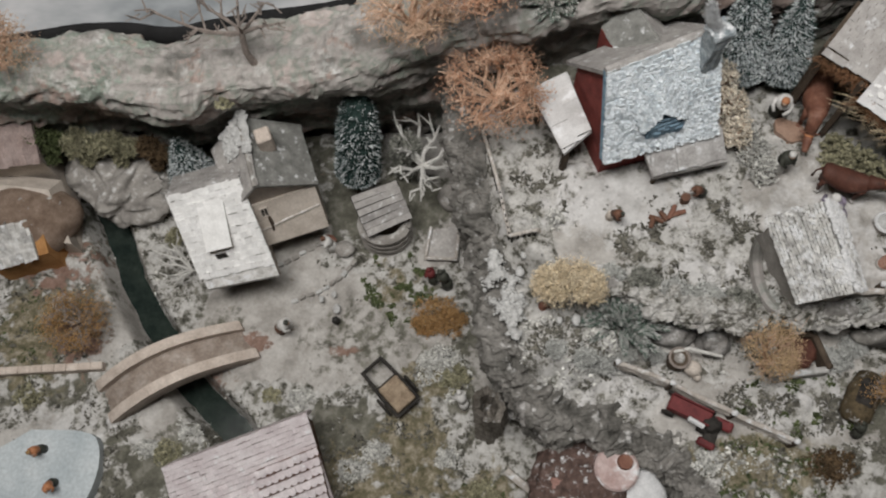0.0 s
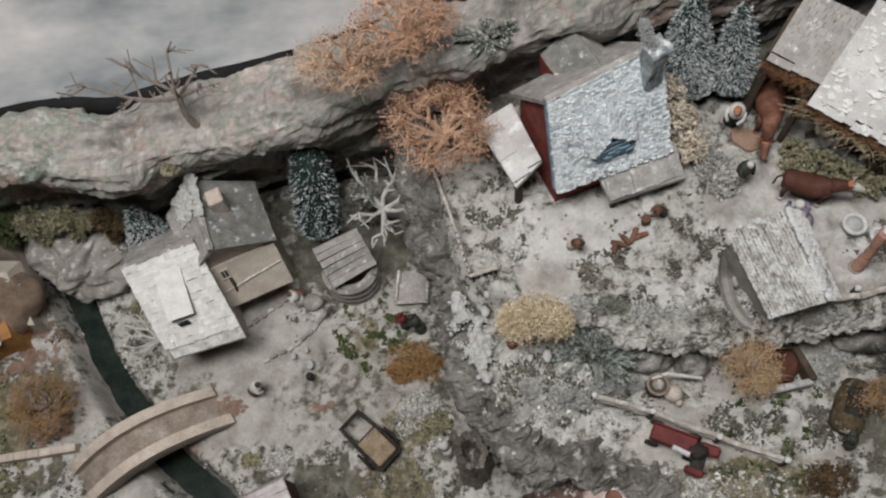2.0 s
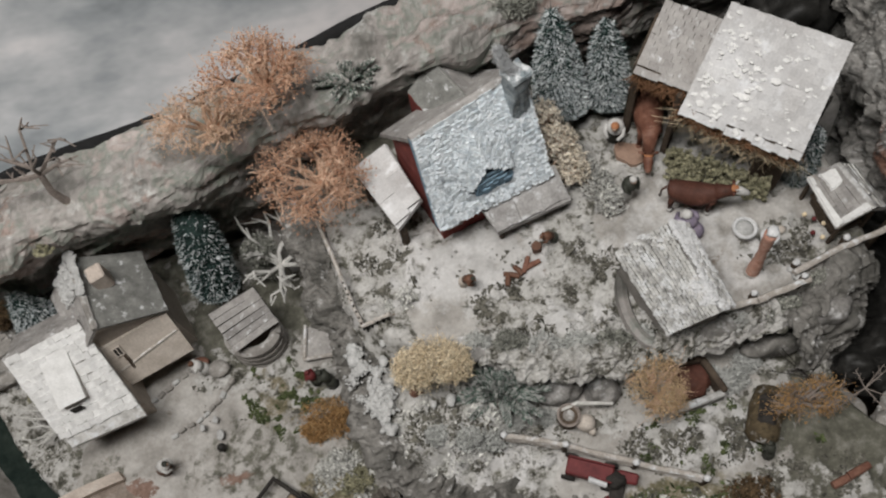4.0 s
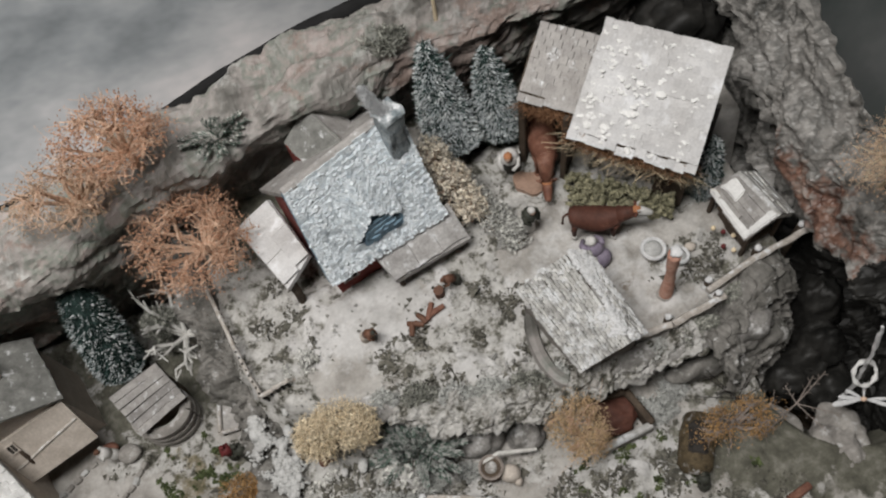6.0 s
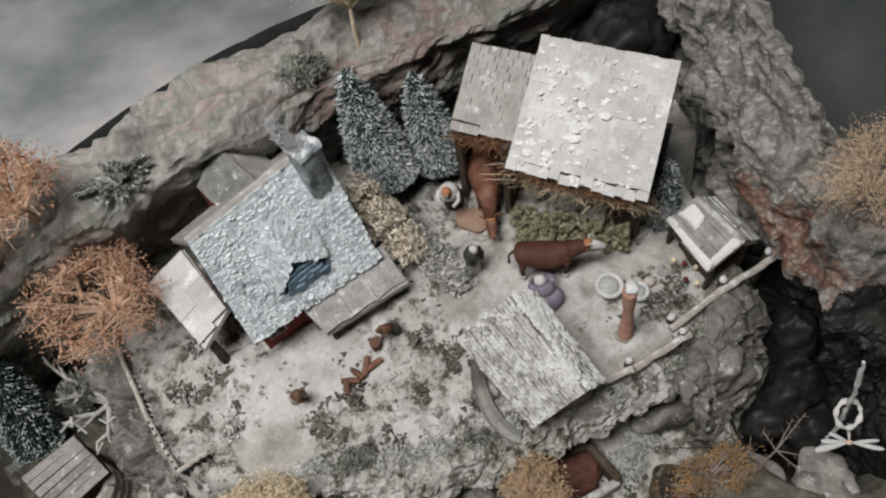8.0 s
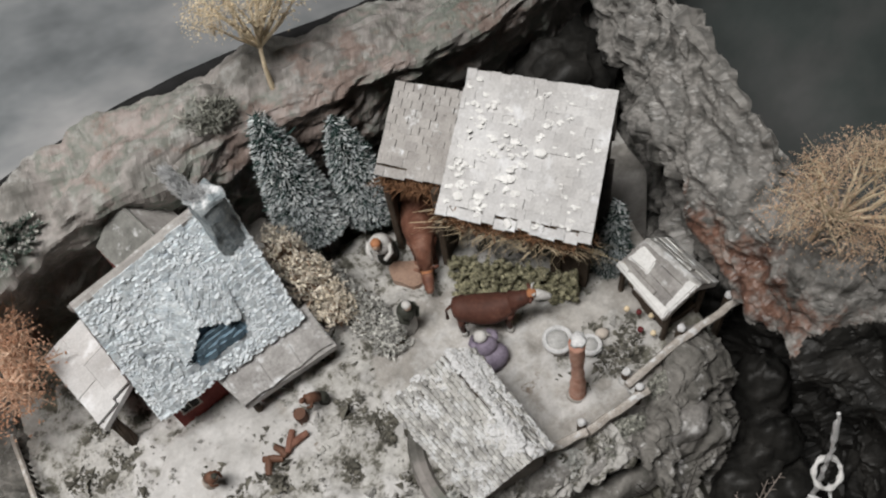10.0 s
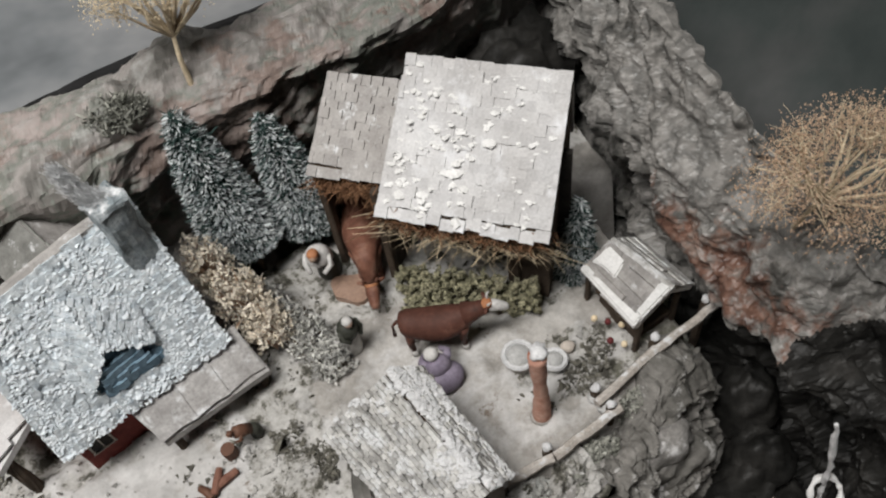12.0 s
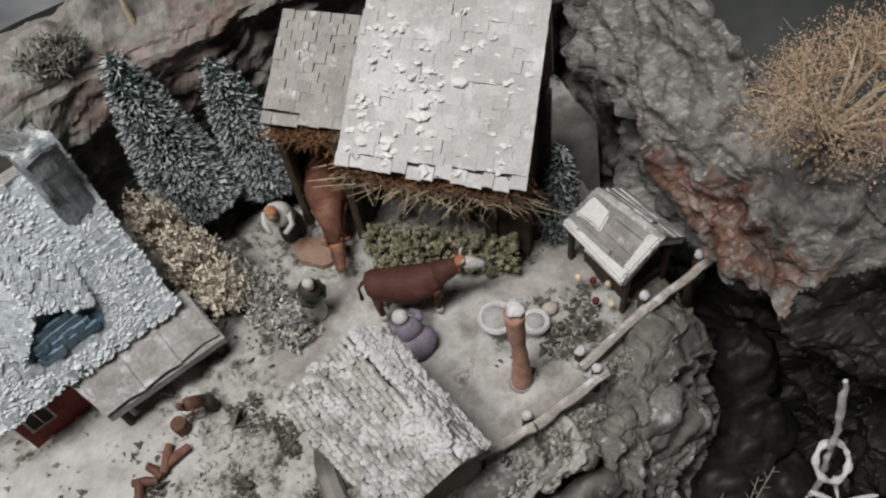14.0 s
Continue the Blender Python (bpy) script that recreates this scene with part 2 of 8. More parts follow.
M_OCHRE = surface("burnt_ochre_foliage", [(0.3, (0.34, 0.19, 0.075)), (0.7, (0.54, 0.34, 0.16))], 1.0, fine=8, island=True, vary=0.3)
M_GREENF = surface("frosted_green_foliage", [(0.3, (0.08, 0.13, 0.105)), (0.7, (0.27, 0.35, 0.3))], 1.0, fine=8, island=True, vary=0.4)
M_NEEDLE = surface("dark_blue_green_needles", [(0.3, (0.018, 0.04, 0.036)), (0.7, (0.06, 0.1, 0.093))], 1.0, fine=8, island=True, vary=0.5)
M_FROST = surface("frosted_needle_tips", [(0.3, (0.45, 0.50, 0.52)), (0.7, (0.74, 0.77, 0.78))], 1.0, fine=8, island=True, vary=0.3)
M_MOSS = surface("green_moss", [(0.3, (0.04, 0.055, 0.02)), (0.7, (0.13, 0.155, 0.07))], 1.5, fine=8, island=True, vary=0.5)
M_CRUMB = surface("dark_earth_crumbs", [(0.3, (0.085, 0.08, 0.066)), (0.7, (0.22, 0.21, 0.18))], 1.5, fine=8, island=True, vary=0.5)
M_PALECRUMB = surface("pale_grit", [(0.3, (0.3, 0.29, 0.27)), (0.7, (0.56, 0.55, 0.53))], 1.5, fine=8, island=True, vary=0.3)
M_TWIG = surface("orange_twig", [(0.3, (0.56, 0.35, 0.235)), (0.7, (0.74, 0.55, 0.42))], 2, fine=8, bump=0.3)
M_FROSTTWIG = surface("frosted_grey_green_moss", [(0.3, (0.16, 0.165, 0.14)), (0.7, (0.44, 0.44, 0.4))], 1.2, fine=8, island=True, vary=0.5)
M_DARKBROWN = surface("dark_brown_foliage", [(0.3, (0.07, 0.045, 0.025)), (0.7, (0.17, 0.115, 0.065))], 1.2, fine=8, island=True, vary=0.5)
M_PALETWIG = surface("pale_straw_twig", [(0.3, (0.5, 0.4, 0.27)), (0.7, (0.68, 0.58, 0.42))], 2, fine=8, bump=0.3)
M_SNOWBOARD = surface("snow_dusted_board", [(0.3, (0.34, 0.325, 0.315)), (0.6, (0.5, 0.485, 0.475)), (0.8, (0.6, 0.585, 0.575))], 0.7, fine=5, grain=0.45, bump=0.6, vary=0.06, snow=0.25, snow_scale=0.8)
M_WHITETWIG = surface("whitewashed_twig", [(0.3, (0.5, 0.49, 0.46)), (0.7, (0.72, 0.71, 0.68))], 2, fine=8, bump=0.4)
M_GREYTWIG = surface("grey_bare_twig", [(0.3, (0.20, 0.17, 0.15)), (0.7, (0.34, 0.29, 0.26))], 2, fine=8, bump=0.4)
M_HIDE = surface("chestnut_painted_hide", [(0.3, (0.065, 0.028, 0.02)), (0.6, (0.11, 0.045, 0.032)), (0.8, (0.2, 0.1, 0.072))], 1.0, fine=3, bump=0.4, rough=0.65)
M_SKIN = surface("painted_clay", [(0.3, (0.42, 0.29, 0.22)), (0.7, (0.55, 0.4, 0.31))], 1, fine=6, bump=0.2, rough=0.6)
M_CLOTH_W = surface("white_painted_cloth", [(0.3, (0.5, 0.49, 0.47)), (0.7, (0.68, 0.67, 0.65))], 1, fine=6, bump=0.2, rough=0.6)
M_CLOTH_G = surface("dark_green_painted_cloth", [(0.3, (0.03, 0.032, 0.026)), (0.7, (0.06, 0.062, 0.05))], 1, fine=6, bump=0.2, rough=0.6)
M_CLOTH_B = surface("brown_painted_cloth", [(0.3, (0.09, 0.045, 0.03)), (0.7, (0.17, 0.085, 0.055))], 1, fine=6, bump=0.2, rough=0.6)
M_CLOTH_V = surface("lilac_painted_cloth", [(0.3, (0.19, 0.16, 0.22)), (0.7, (0.31, 0.27, 0.34))], 1, fine=6, bump=0.2, rough=0.6)
M_CLOTH_R = surface("red_painted_cloth", [(0.3, (0.09, 0.018, 0.02)), (0.7, (0.19, 0.04, 0.04))], 1, fine=6, bump=0.2, rough=0.6)
M_GINGER = surface("ginger_paint", [(0.3, (0.36, 0.15, 0.07)), (0.7, (0.48, 0.22, 0.11))], 1, fine=6, bump=0.2, rough=0.6)
M_TERRA = surface("terracotta_log", [(0.3, (0.44, 0.2, 0.14)), (0.6, (0.6, 0.36, 0.28)), (0.8, (0.68, 0.48, 0.41))], 1.4, fine=5, bump=0.5, rough=0.7)
M_SKY = surface("painted_cloud_sheet", [(0.28, (0.15, 0.168, 0.18)), (0.42, (0.31, 0.33, 0.345)), (0.54, (0.45, 0.455, 0.465)), (0.64, (0.58, 0.555, 0.555)), (0.75, (0.6, 0.55, 0.55))], 0.06, fine=0.12, grain=0.25, bump=0.0, rough=0.9, stretch=(0.6, 1.3, 1.0), across=(-0.3, 0.35, 1.14, 0.66))
M_SKYDARK = surface("painted_dusk_sheet", [(0.25, (0.025, 0.035, 0.034)), (0.5, (0.055, 0.065, 0.063)), (0.75, (0.1, 0.1, 0.1))], 0.06, fine=0.15, grain=0.25, bump=0.0, rough=0.9)
M_WALL = surface("room_paint", [(0.3, (0.1, 0.098, 0.094)), (0.7, (0.14, 0.137, 0.13))], 0.05, fine=1, grain=0.1, bump=0.1)
M_PALESNOW = surface("greyish_snow", [(0.3, (0.42, 0.42, 0.41)), (0.7, (0.62, 0.62, 0.61))], 1.6, fine=8, grain=0.4, bump=0.6)
M_FIREWOOD = surface("red_brown_firewood", [(0.3, (0.16, 0.07, 0.05)), (0.7, (0.27, 0.14, 0.1))], 1.5, fine=5, bump=0.5)

# ---- helpers: all sizes and places below are in centimetres ----
CM = 0.01


def thing(name, x, y, z, label, category, group="", kind=""):
    ob = new(name)
    ob.empty_display_size = 0.01
    ob.location = (x * CM, y * CM, z * CM)
    return tagged(ob, label, category, group, kind)


def root_of(ob):
    p = Vector(ob.location)
    while ob.parent:
        ob = ob.parent
        p += Vector(ob.location)
    return p


def finish(me, mats, smooth):
    for m in mats if isinstance(mats, (list, tuple)) else [mats]:
        me.materials.append(m)
    if smooth:
        me.shade_smooth()


def part(name, bm, mats, parent, label="", smooth=False):
    """One mesh under a thing or part; the bmesh is in world centimetres."""
    off = root_of(parent) if parent else Vector()
    for v in bm.verts:
        v.co = v.co * CM - off
    bmesh.ops.recalc_face_normals(bm, faces=bm.faces)
    me = bpy.data.meshes.new(name)
    bm.to_mesh(me)
    bm.free()
    finish(me, mats, smooth)
    ob = new(name, me)
    ob.parent = parent
    if label:
        ob["label"] = label
    return ob


def solo(name, bm, mats, x, y, z, label, category, group="", kind="", smooth=False):
    """A thing of one mesh, with its origin at x, y, z; the bmesh is in world centimetres."""
    base = Vector((x, y, z)) * CM
    for v in bm.verts:
        v.co = v.co * CM - base
    bmesh.ops.recalc_face_normals(bm, faces=bm.faces)
    me = bpy.data.meshes.new(name)
    bm.to_mesh(me)
    bm.free()
    finish(me, mats, smooth)
    ob = new(name, me)
    ob.location = base
    return tagged(ob, label, category, group, kind)


def raw(name, verts, faces, mats, parent=None, smooth=False, label=""):
    """A mesh from arrays in world centimetres."""
    off = np.array(root_of(parent)) if parent else np.zeros(3)
    me = bpy.data.meshes.new(name)
    me.from_pydata((np.asarray(verts) * CM - off).tolist(), [], np.asarray(faces).tolist())
    finish(me, mats, smooth)
    ob = new(name, me)
    ob.parent = parent
    if label:
        ob["label"] = label
    return ob


def box(bm, c, s, rz=0.0, rx=0.0, ry=0.0, bevel=0.06, mi=0):
    m = Matrix.Translation(c) @ Euler((radians(rx), radians(ry), radians(rz))).to_matrix().to_4x4() @ Matrix.Diagonal((s[0], s[1], s[2], 1))
    r = bmesh.ops.create_cube(bm, size=1, matrix=m)
    fs = set(f for v in r["verts"] for f in v.link_faces)
    if bevel:
        es = set(e for v in r["verts"] for e in v.link_edges)
        o = bmesh.ops.bevel(bm, geom=list(es), offset=min(bevel, 0.3 * min(s)), segments=1, affect="EDGES")
        fs = set(o["faces"]) | set(f for f in fs if f.is_valid)
    for f in fs:
        f.material_index = mi


def tube(bm, pts, radii, n=6, mi=0):
    """A tapered tube through the points."""
    pts = [Vector(p) for p in pts]
    rings = []
    for k, p in enumerate(pts):
        d = (pts[min(k + 1, len(pts) - 1)] - pts[max(k - 1, 0)]).normalized()
        q = d.to_track_quat("Z", "Y")
        r = radii[k] if isinstance(radii, (list, tuple)) else radii
        rings.append([bm.verts.new(p + q @ Vector((r * math.cos(2 * math.pi * j / n), r * math.sin(2 * math.pi * j / n), 0))) for j in range(n)])
    for a, b in zip(rings, rings[1:]):
        for j in range(n):
            bm.faces.new((a[j], a[(j + 1) % n], b[(j + 1) % n], b[j])).material_index = mi
    for ring in (rings[0], rings[-1]):
        bm.faces.new(ring).material_index = mi


def slab(bm, corners, t, down=(0, 0, -1), mi=0):
    """A plate with the given top corners and thickness."""
    top = [bm.verts.new(c) for c in corners]
    bot = [bm.verts.new(Vector(c) + Vector(down) * t) for c in corners]
    n = len(top)
    fs = [bm.faces.new(top), bm.faces.new(bot[::-1])]
    for j in range(n):
        fs.append(bm.faces.new((top[j], bot[j], bot[(j + 1) % n], top[(j + 1) % n])))
    for f in fs:
        f.material_index = mi


def lattice(p, seed=0):
    """Smooth value noise in 0..1 at the rows of p."""
    i = np.floor(p).astype(np.int64)
    f = p - i
    f = f * f * (3 - 2 * f)
    out = np.zeros(len(p))
    for a in (0, 1):
        for b in (0, 1):
            for c in (0, 1):
                h = (i[:, 0] + a) * 374761393 + (i[:, 1] + b) * 668265263 + (i[:, 2] + c) * 2147483647 + seed * 144665
                h = (h ^ (h >> 13)) * 1274126177
                h = (h ^ (h >> 16)) & 0xFFFFFF
                w = (f[:, 0] if a else 1 - f[:, 0]) * (f[:, 1] if b else 1 - f[:, 1]) * (f[:, 2] if c else 1 - f[:, 2])
                out += w * h / 0xFFFFFF
    return out


def fbm(p, octaves=4, seed=0, gain=0.5):
    out, amp, tot = np.zeros(len(p)), 1.0, 0.0
    for k in range(octaves):
        out += amp * lattice(p * 2.0 ** k + 17.3 * k, seed + k)
        tot += amp
        amp *= gain
    return out / tot


def planes(p, seed=0):
    """Noise in -1..1 made of flat patches that meet in straight creases."""
    i = np.floor(p).astype(np.int64)
    f = p - i
    order = np.argsort(-f, axis=1)
    s = np.take_along_axis(f, order, 1)
    step = np.zeros_like(i)
    out = np.zeros(len(p))
    rows = np.arange(len(p))
    weight = (1 - s[:, 0], s[:, 0] - s[:, 1], s[:, 1] - s[:, 2], s[:, 2])
    for k in range(4):
        if k:
            step[rows, order[:, k - 1]] = 1
        c = i + step
        h = c[:, 0] * 374761393 + c[:, 1] * 668265263 + c[:, 2] * 2147483647 + seed * 144665
        h = (h ^ (h >> 13)) * 1274126177
        h = (h ^ (h >> 16)) & 0xFFFFFF
        out += weight[k] * (2.0 * h / 0xFFFFFF - 1)
    return out


def crumple(p, seed=0):
    """Crushed paper: flat facets at four sizes, each lattice turned and bent."""
    turn = np.array([[0.8, 0.6, 0.0], [-0.48, 0.64, 0.6], [0.36, -0.48, 0.8]])
    w = (p + 0.5 * np.stack([planes(p * 0.8, seed + 50 + k) for k in range(3)], 1)) @ turn
    out, amp = np.zeros(len(p)), 1.0
    for k in range(4):
        out += amp * planes(w * 1.9 ** k + 5.3 * k, seed + k)
        w = w @ turn
        amp *= 0.54
    return out


def blob(bm, c, r, seed=0, amp=0.18, freq=0.6, sub=3, mi=0, fold=False):
    """A lumpy ball with half-axes r."""
    b = bmesh.ops.create_icosphere(bm, subdivisions=sub, radius=1)
    vs = b["verts"]
    p = np.array([v.co for v in vs])
    q = p * np.array(r) * freq + np.array(c) * 0.37 + seed * 3.1
    d = (0.55 * crumple(q * 1.5, seed) if fold else fbm(q, 3, seed) - 0.5)
    p = p * (1 + 2 * amp * d)[:, None] * np.array(r) + np.array(c)
    for v, co in zip(vs, p):
        v.co = co
    for f in set(f for v in vs for f in v.link_faces):
        f.material_index = mi
        f.smooth = True


def bits(centres, sizes, rng, flat=0.5):
    """Small uneven four-sided chips at the centres: arrays of corners and faces."""
    n = len(centres)
    tet = np.array([[1, 0, -0.4], [-0.6, 0.9, -0.4], [-0.6, -0.9, -0.4], [0, 0, 0.9]]) * np.array([1, 1, flat])
    a = rng.normal(size=(n, 3, 3))
    q, _ = np.linalg.qr(a)
    pts = np.einsum("nij,kj->nki", q, tet) * (np.asarray(sizes)[:, None, None]) * rng.uniform(0.6, 1.3, (n, 4, 1)) + centres[:, None, :]
    f = np.array([[0, 1, 2], [0, 3, 1], [1, 3, 2], [2, 3, 0]])
    return pts.reshape(-1, 3), (f[None] + 4 * np.arange(n)[:, None, None]).reshape(-1, 3)


def lumps(centres, sizes, rng, flat=0.6):
    """Small rounded crumbs at the centres: arrays of corners and faces."""
    b = bmesh.new()
    bmesh.ops.create_icosphere(b, subdivisions=1, radius=1)
    ico = np.array([v.co for v in b.verts])
    tri = np.array([[v.index for v in f.verts] for f in b.faces])
    b.free()
    n, k = len(centres), len(ico)
    sc = rng.uniform(0.7, 1.3, (n, 1, 3)) * np.array([1, 1, flat])
    a = rng.uniform(0, 2 * np.pi, n)
    P = ico[None] * rng.uniform(0.65, 1.35, (n, k, 1)) * sc * np.asarray(sizes)[:, None, None]
    x, y = P[..., 0].copy(), P[..., 1].copy()
    P[..., 0], P[..., 1] = x * np.cos(a)[:, None] - y * np.sin(a)[:, None], x * np.sin(a)[:, None] + y * np.cos(a)[:, None]
    return (P + centres[:, None]).reshape(-1, 3), (tri[None] + k * np.arange(n)[:, None, None]).reshape(-1, 3)


def blades(roots, tips, width, rng):
    """Thin flat bristles from roots to tips."""
    n = len(roots)
    d = tips - roots
    s = np.cross(d, rng.normal(size=(n, 3)))
    s /= np.linalg.norm(s, axis=1)[:, None] + 1e-9
    w = width * rng.uniform(0.6, 1.4, (n, 1))
    pts = np.stack([roots - s * w, roots + s * w, tips + s * w * 0.5, tips - s * w * 0.5], 1)
    return pts.reshape(-1, 3), (np.array([[0, 1, 2, 3]]) + 4 * np.arange(n)[:, None])

# ---- the land: one sheet with terraces and a canal ----
LOWER = [(2.6, 17), (5, 13.8), (7.7, 11.4), (10.5, 10.8), (16, 9), (20, 4), (22, -20), (70, -20), (70, 60), (0, 60), (0.4, 38), (0.4, 32.7), (1.2, 28), (2.3, 24.5)]
SHELF = [(2.3, 26), (2.9, 19), (4.2, 16.2), (8, 15.2), (13, 16.6), (14.5, 19), (13, 23), (5, 26)]
UPPER = [(0.4, 60), (0.6, 33), (1.4, 28.5), (2.8, 26.2), (5.5, 24), (9, 22.8), (14, 22.2), (17, 20.4), (22, 19.4), (26, 20), (30, 20), (34, 19.9), (38, 21), (46, 23.5), (70, 26), (70, 60)]
CANAL = [(-44, 42), (-40.6, 36.6), (-37.3, 29.3), (-34.3, 24.5), (-30.3, 18.5), (-26.5, 14.8), (-22, 10.5), (-15, 4), (-8, -3), (-2, -20)]


def seg_dist(poly, X, Y, closed):
    d = np.full(X.shape, 1e9)
    ends = poly[1:] + ([poly[0]] if closed else [])
    for (ax, ay), (bx, by) in zip(poly, ends):
        t = np.clip(((X - ax) * (bx - ax) + (Y - ay) * (by - ay)) / ((bx - ax) ** 2 + (by - ay) ** 2), 0, 1)
        d = np.minimum(d, np.hypot(X - ax - t * (bx - ax), Y - ay - t * (by - ay)))
    return d


def inside(poly, X, Y, soft):
    hit = np.zeros(X.shape, bool)
    for (ax, ay), (bx, by) in zip(poly, poly[1:] + [poly[0]]):
        with np.errstate(divide="ignore", invalid="ignore"):
            hit ^= ((ay > Y) != (by > Y)) & (X < (bx - ax) * (Y - ay) / (by - ay) + ax)
    s = np.where(hit, 1, -1) * seg_dist(poly, X, Y, True)
    s = np.clip(s / soft * 0.5 + 0.5, 0, 1)
    return s * s * (3 - 2 * s)


def rough_at(X, Y):
    """Where moss and rubble lie under the snow; the trodden paths are smooth."""
    w = np.clip((fbm(np.stack([X, Y, 0 * X], 1) * 0.16, 2, 9) - 0.36) * 6, 0.15, 1)
    for x, y, rx, ry in ((13, 29.5, 5.5, 2.6), (30, 28, 7, 4), (24, 11, 8, 2.2), (-15, 25, 8, 5), (-8, 21, 6, 4), (-24, 23, 5, 5), (-17, 19, 6, 3), (-38, 27, 3, 8), (36, 12, 4, 3)):
        w = w * np.clip(np.hypot((X - x) / rx, (Y - y) / ry) * 1.3 - 0.75, 0.3, 1)
    for x, y, rx, ry in ((20.5, 26.6, 4, 1.6), (15.5, 25.8, 4, 1.3), (8.5, 29.5, 1.6, 2.2), (21.5, 29.5, 1.2, 1.6), (5.5, 31, 3, 4), (19, 23.5, 6, 2.5), (10, 17, 5, 3), (-10, 10, 9, 5), (-3, 18, 3, 3), (-20, 15, 5, 2.5), (38, 25, 4, 2), (28, 13, 6, 2.6), (20, 7.5, 6, 2)):
        w = np.maximum(w, np.clip(1.5 - np.hypot((X - x) / rx, (Y - y) / ry), 0, 1))
    return w


def height(X, Y):
    X, Y = np.asarray(X, float), np.asarray(Y, float)
    shape = X.shape
    X, Y = X.ravel(), Y.ravel()
    p = np.stack([X, Y, 0 * X], 1)
    wob = 1.2 * (fbm(p * 0.35, 3, 5) - 0.5)
    h = 3.6 + 0 * X
    h += (15.0 - h) * inside(LOWER, X + wob, Y + wob, 1.4)
    h += (17.8 - h) * inside(SHELF, X + wob, Y, 1.6)
    h += (20.6 - h) * inside(UPPER, X + wob, Y + wob, 1.2)
    hole = np.hypot((X - 46.0) / 5.5, (Y - 15.5) / 5.5)
    h -= 13.0 * np.clip(1.25 - hole, 0, 1)
    h -= 11.0 * np.clip((X - 43.9 + wob) / 1.3, 0, 1) * np.clip((36 - Y) / 2, 0, 1) * np.clip((Y - 10) / 2, 0, 1)
    c = np.clip((seg_dist(CANAL, X + 0.5 * wob, Y, False) - 1.15) / 1.2, 0, 1)
    h = np.where(X < 0, h * c + (-0.6) * (1 - c), h)
    h += 0.95 * rough_at(X, Y) * (fbm(p * 1.1, 3, 11) - 0.5)
    h += 0.9 * (fbm(p * 0.22, 3, 1) - 0.5) + 0.75 * (fbm(p * 0.8, 3, 2) - 0.5) + 0.3 * (fbm(p * 2.4, 2, 3) - 0.5)
    return h.reshape(shape)


def ground(x, y):
    return float(height(np.array([x]), np.array([y]))[0])


gx, gy = np.arange(-64, 47.01, 0.27), np.arange(-16, 46.01, 0.27)
GX, GY = np.meshgrid(gx, gy)
GZ = height(GX, GY)
nx, ny = len(gx), len(gy)
idx = np.arange(nx * ny).reshape(ny, nx)
quads = np.stack([idx[:-1, :-1], idx[:-1, 1:], idx[1:, 1:], idx[1:, :-1]], -1).reshape(-1, 4)
land = raw("ground", np.stack([GX, GY, GZ], -1).reshape(-1, 3), quads, M_GROUND, smooth=True)


PX, PY = GX.ravel(), GY.ravel()
RELIEF = rough_at(PX, PY) * (fbm(np.stack([PX, PY, 0 * PX], 1) * 1.1, 3, 11) - 0.5)


def zone_attr(name, zones, lift):
    w = np.zeros(GX.size)
    for x, y, rx, ry, s in zones:
        w = np.maximum(w, s * np.clip(1.35 - np.hypot((GX.ravel() - x) / rx, (GY.ravel() - y) / ry), 0, 1))
    w = w + lift * RELIEF
    a = land.data.attributes.new(name, "FLOAT", "POINT")
    a.data.foreach_set("value", w.astype(np.float32))


zone_attr("dusting", [(13, 29.5, 9, 4.5, 0.6), (30, 28, 10, 7, 0.4), (33, 24, 8, 4, 0.45), (-17, 25, 13, 6, 0.2), (11, 14.5, 8, 3, 0.55), (28, 13, 9, 4.5, 0.4), (-41, 14, 6, 4, 0.4), (19, 22, 8, 3, 0.5)], 1.3)
# besides bare earth, the gorge and shed zones put shade into the ground colour
zone_attr("earth", [(-11, 22, 10, 7, 0.42), (-26, 22, 7, 6, 0.4), (-14, 12, 7, 4, 0.85), (-15, 2, 6, 8, 0.9), (-1, 17, 3, 8, 0.5), (39, 12, 8, 7, 0.8), (46, 15, 9, 10, 1.25), (-30, 9, 8, 5, 0.65), (-44, 24, 8, 10, 0.6), (20, 7, 9, 4, 0.55), (-35, 42, 30, 5, 0.9), (5, 42, 8, 4, 0.8), (34, 43, 14, 4, 0.9), (-9, 37, 9, 5, 0.9)], -1.5)
zone_attr("grass", [(-6, 9.5, 4.5, 5.5, 0.95), (-4.5, 17.5, 4, 3, 0.6), (-12, 7, 4, 6, 0.7), (-8, 27.5, 3.5, 4.5, 0.5), (-45, 23, 6, 7, 0.7), (24, 8, 7, 3, 0.7), (2, 6, 5, 4, 0.6)], -0.8)
zone_attr("mud", [(-22.6, 21.4, 3.4, 2.0, 0.55), (-13.2, 20.6, 2.8, 1.0, 0.5), (-41, 22, 5, 4.5, 0.55), (-44, 30, 7, 5, 0.5), (-28, 18, 6, 2.5, 0.45)], -0.6)
zone_attr("rough", [], 0)
land.data.attributes["rough"].data.foreach_set("value", rough_at(PX, PY).astype(np.float32))
tagged(land, "grey sandy model ground dusted with snow", "ground", kind="structure")

bm = bmesh.new()
path = [Vector((x, y, 0.25)) for x, y in CANAL]
left = [p + Vector((-2.6, -1.6, 0)) for p in path]
right = [p + Vector((2.6, 1.6, 0)) for p in path]
for k in range(len(path) - 1):
    slab(bm, (left[k], left[k + 1], right[k + 1], right[k]), 0.5)
bmesh.ops.remove_doubles(bm, verts=bm.verts, dist=0.001)
tagged(part("water", bm, M_WATER, None), "dark green still canal water", "water", kind="structure")


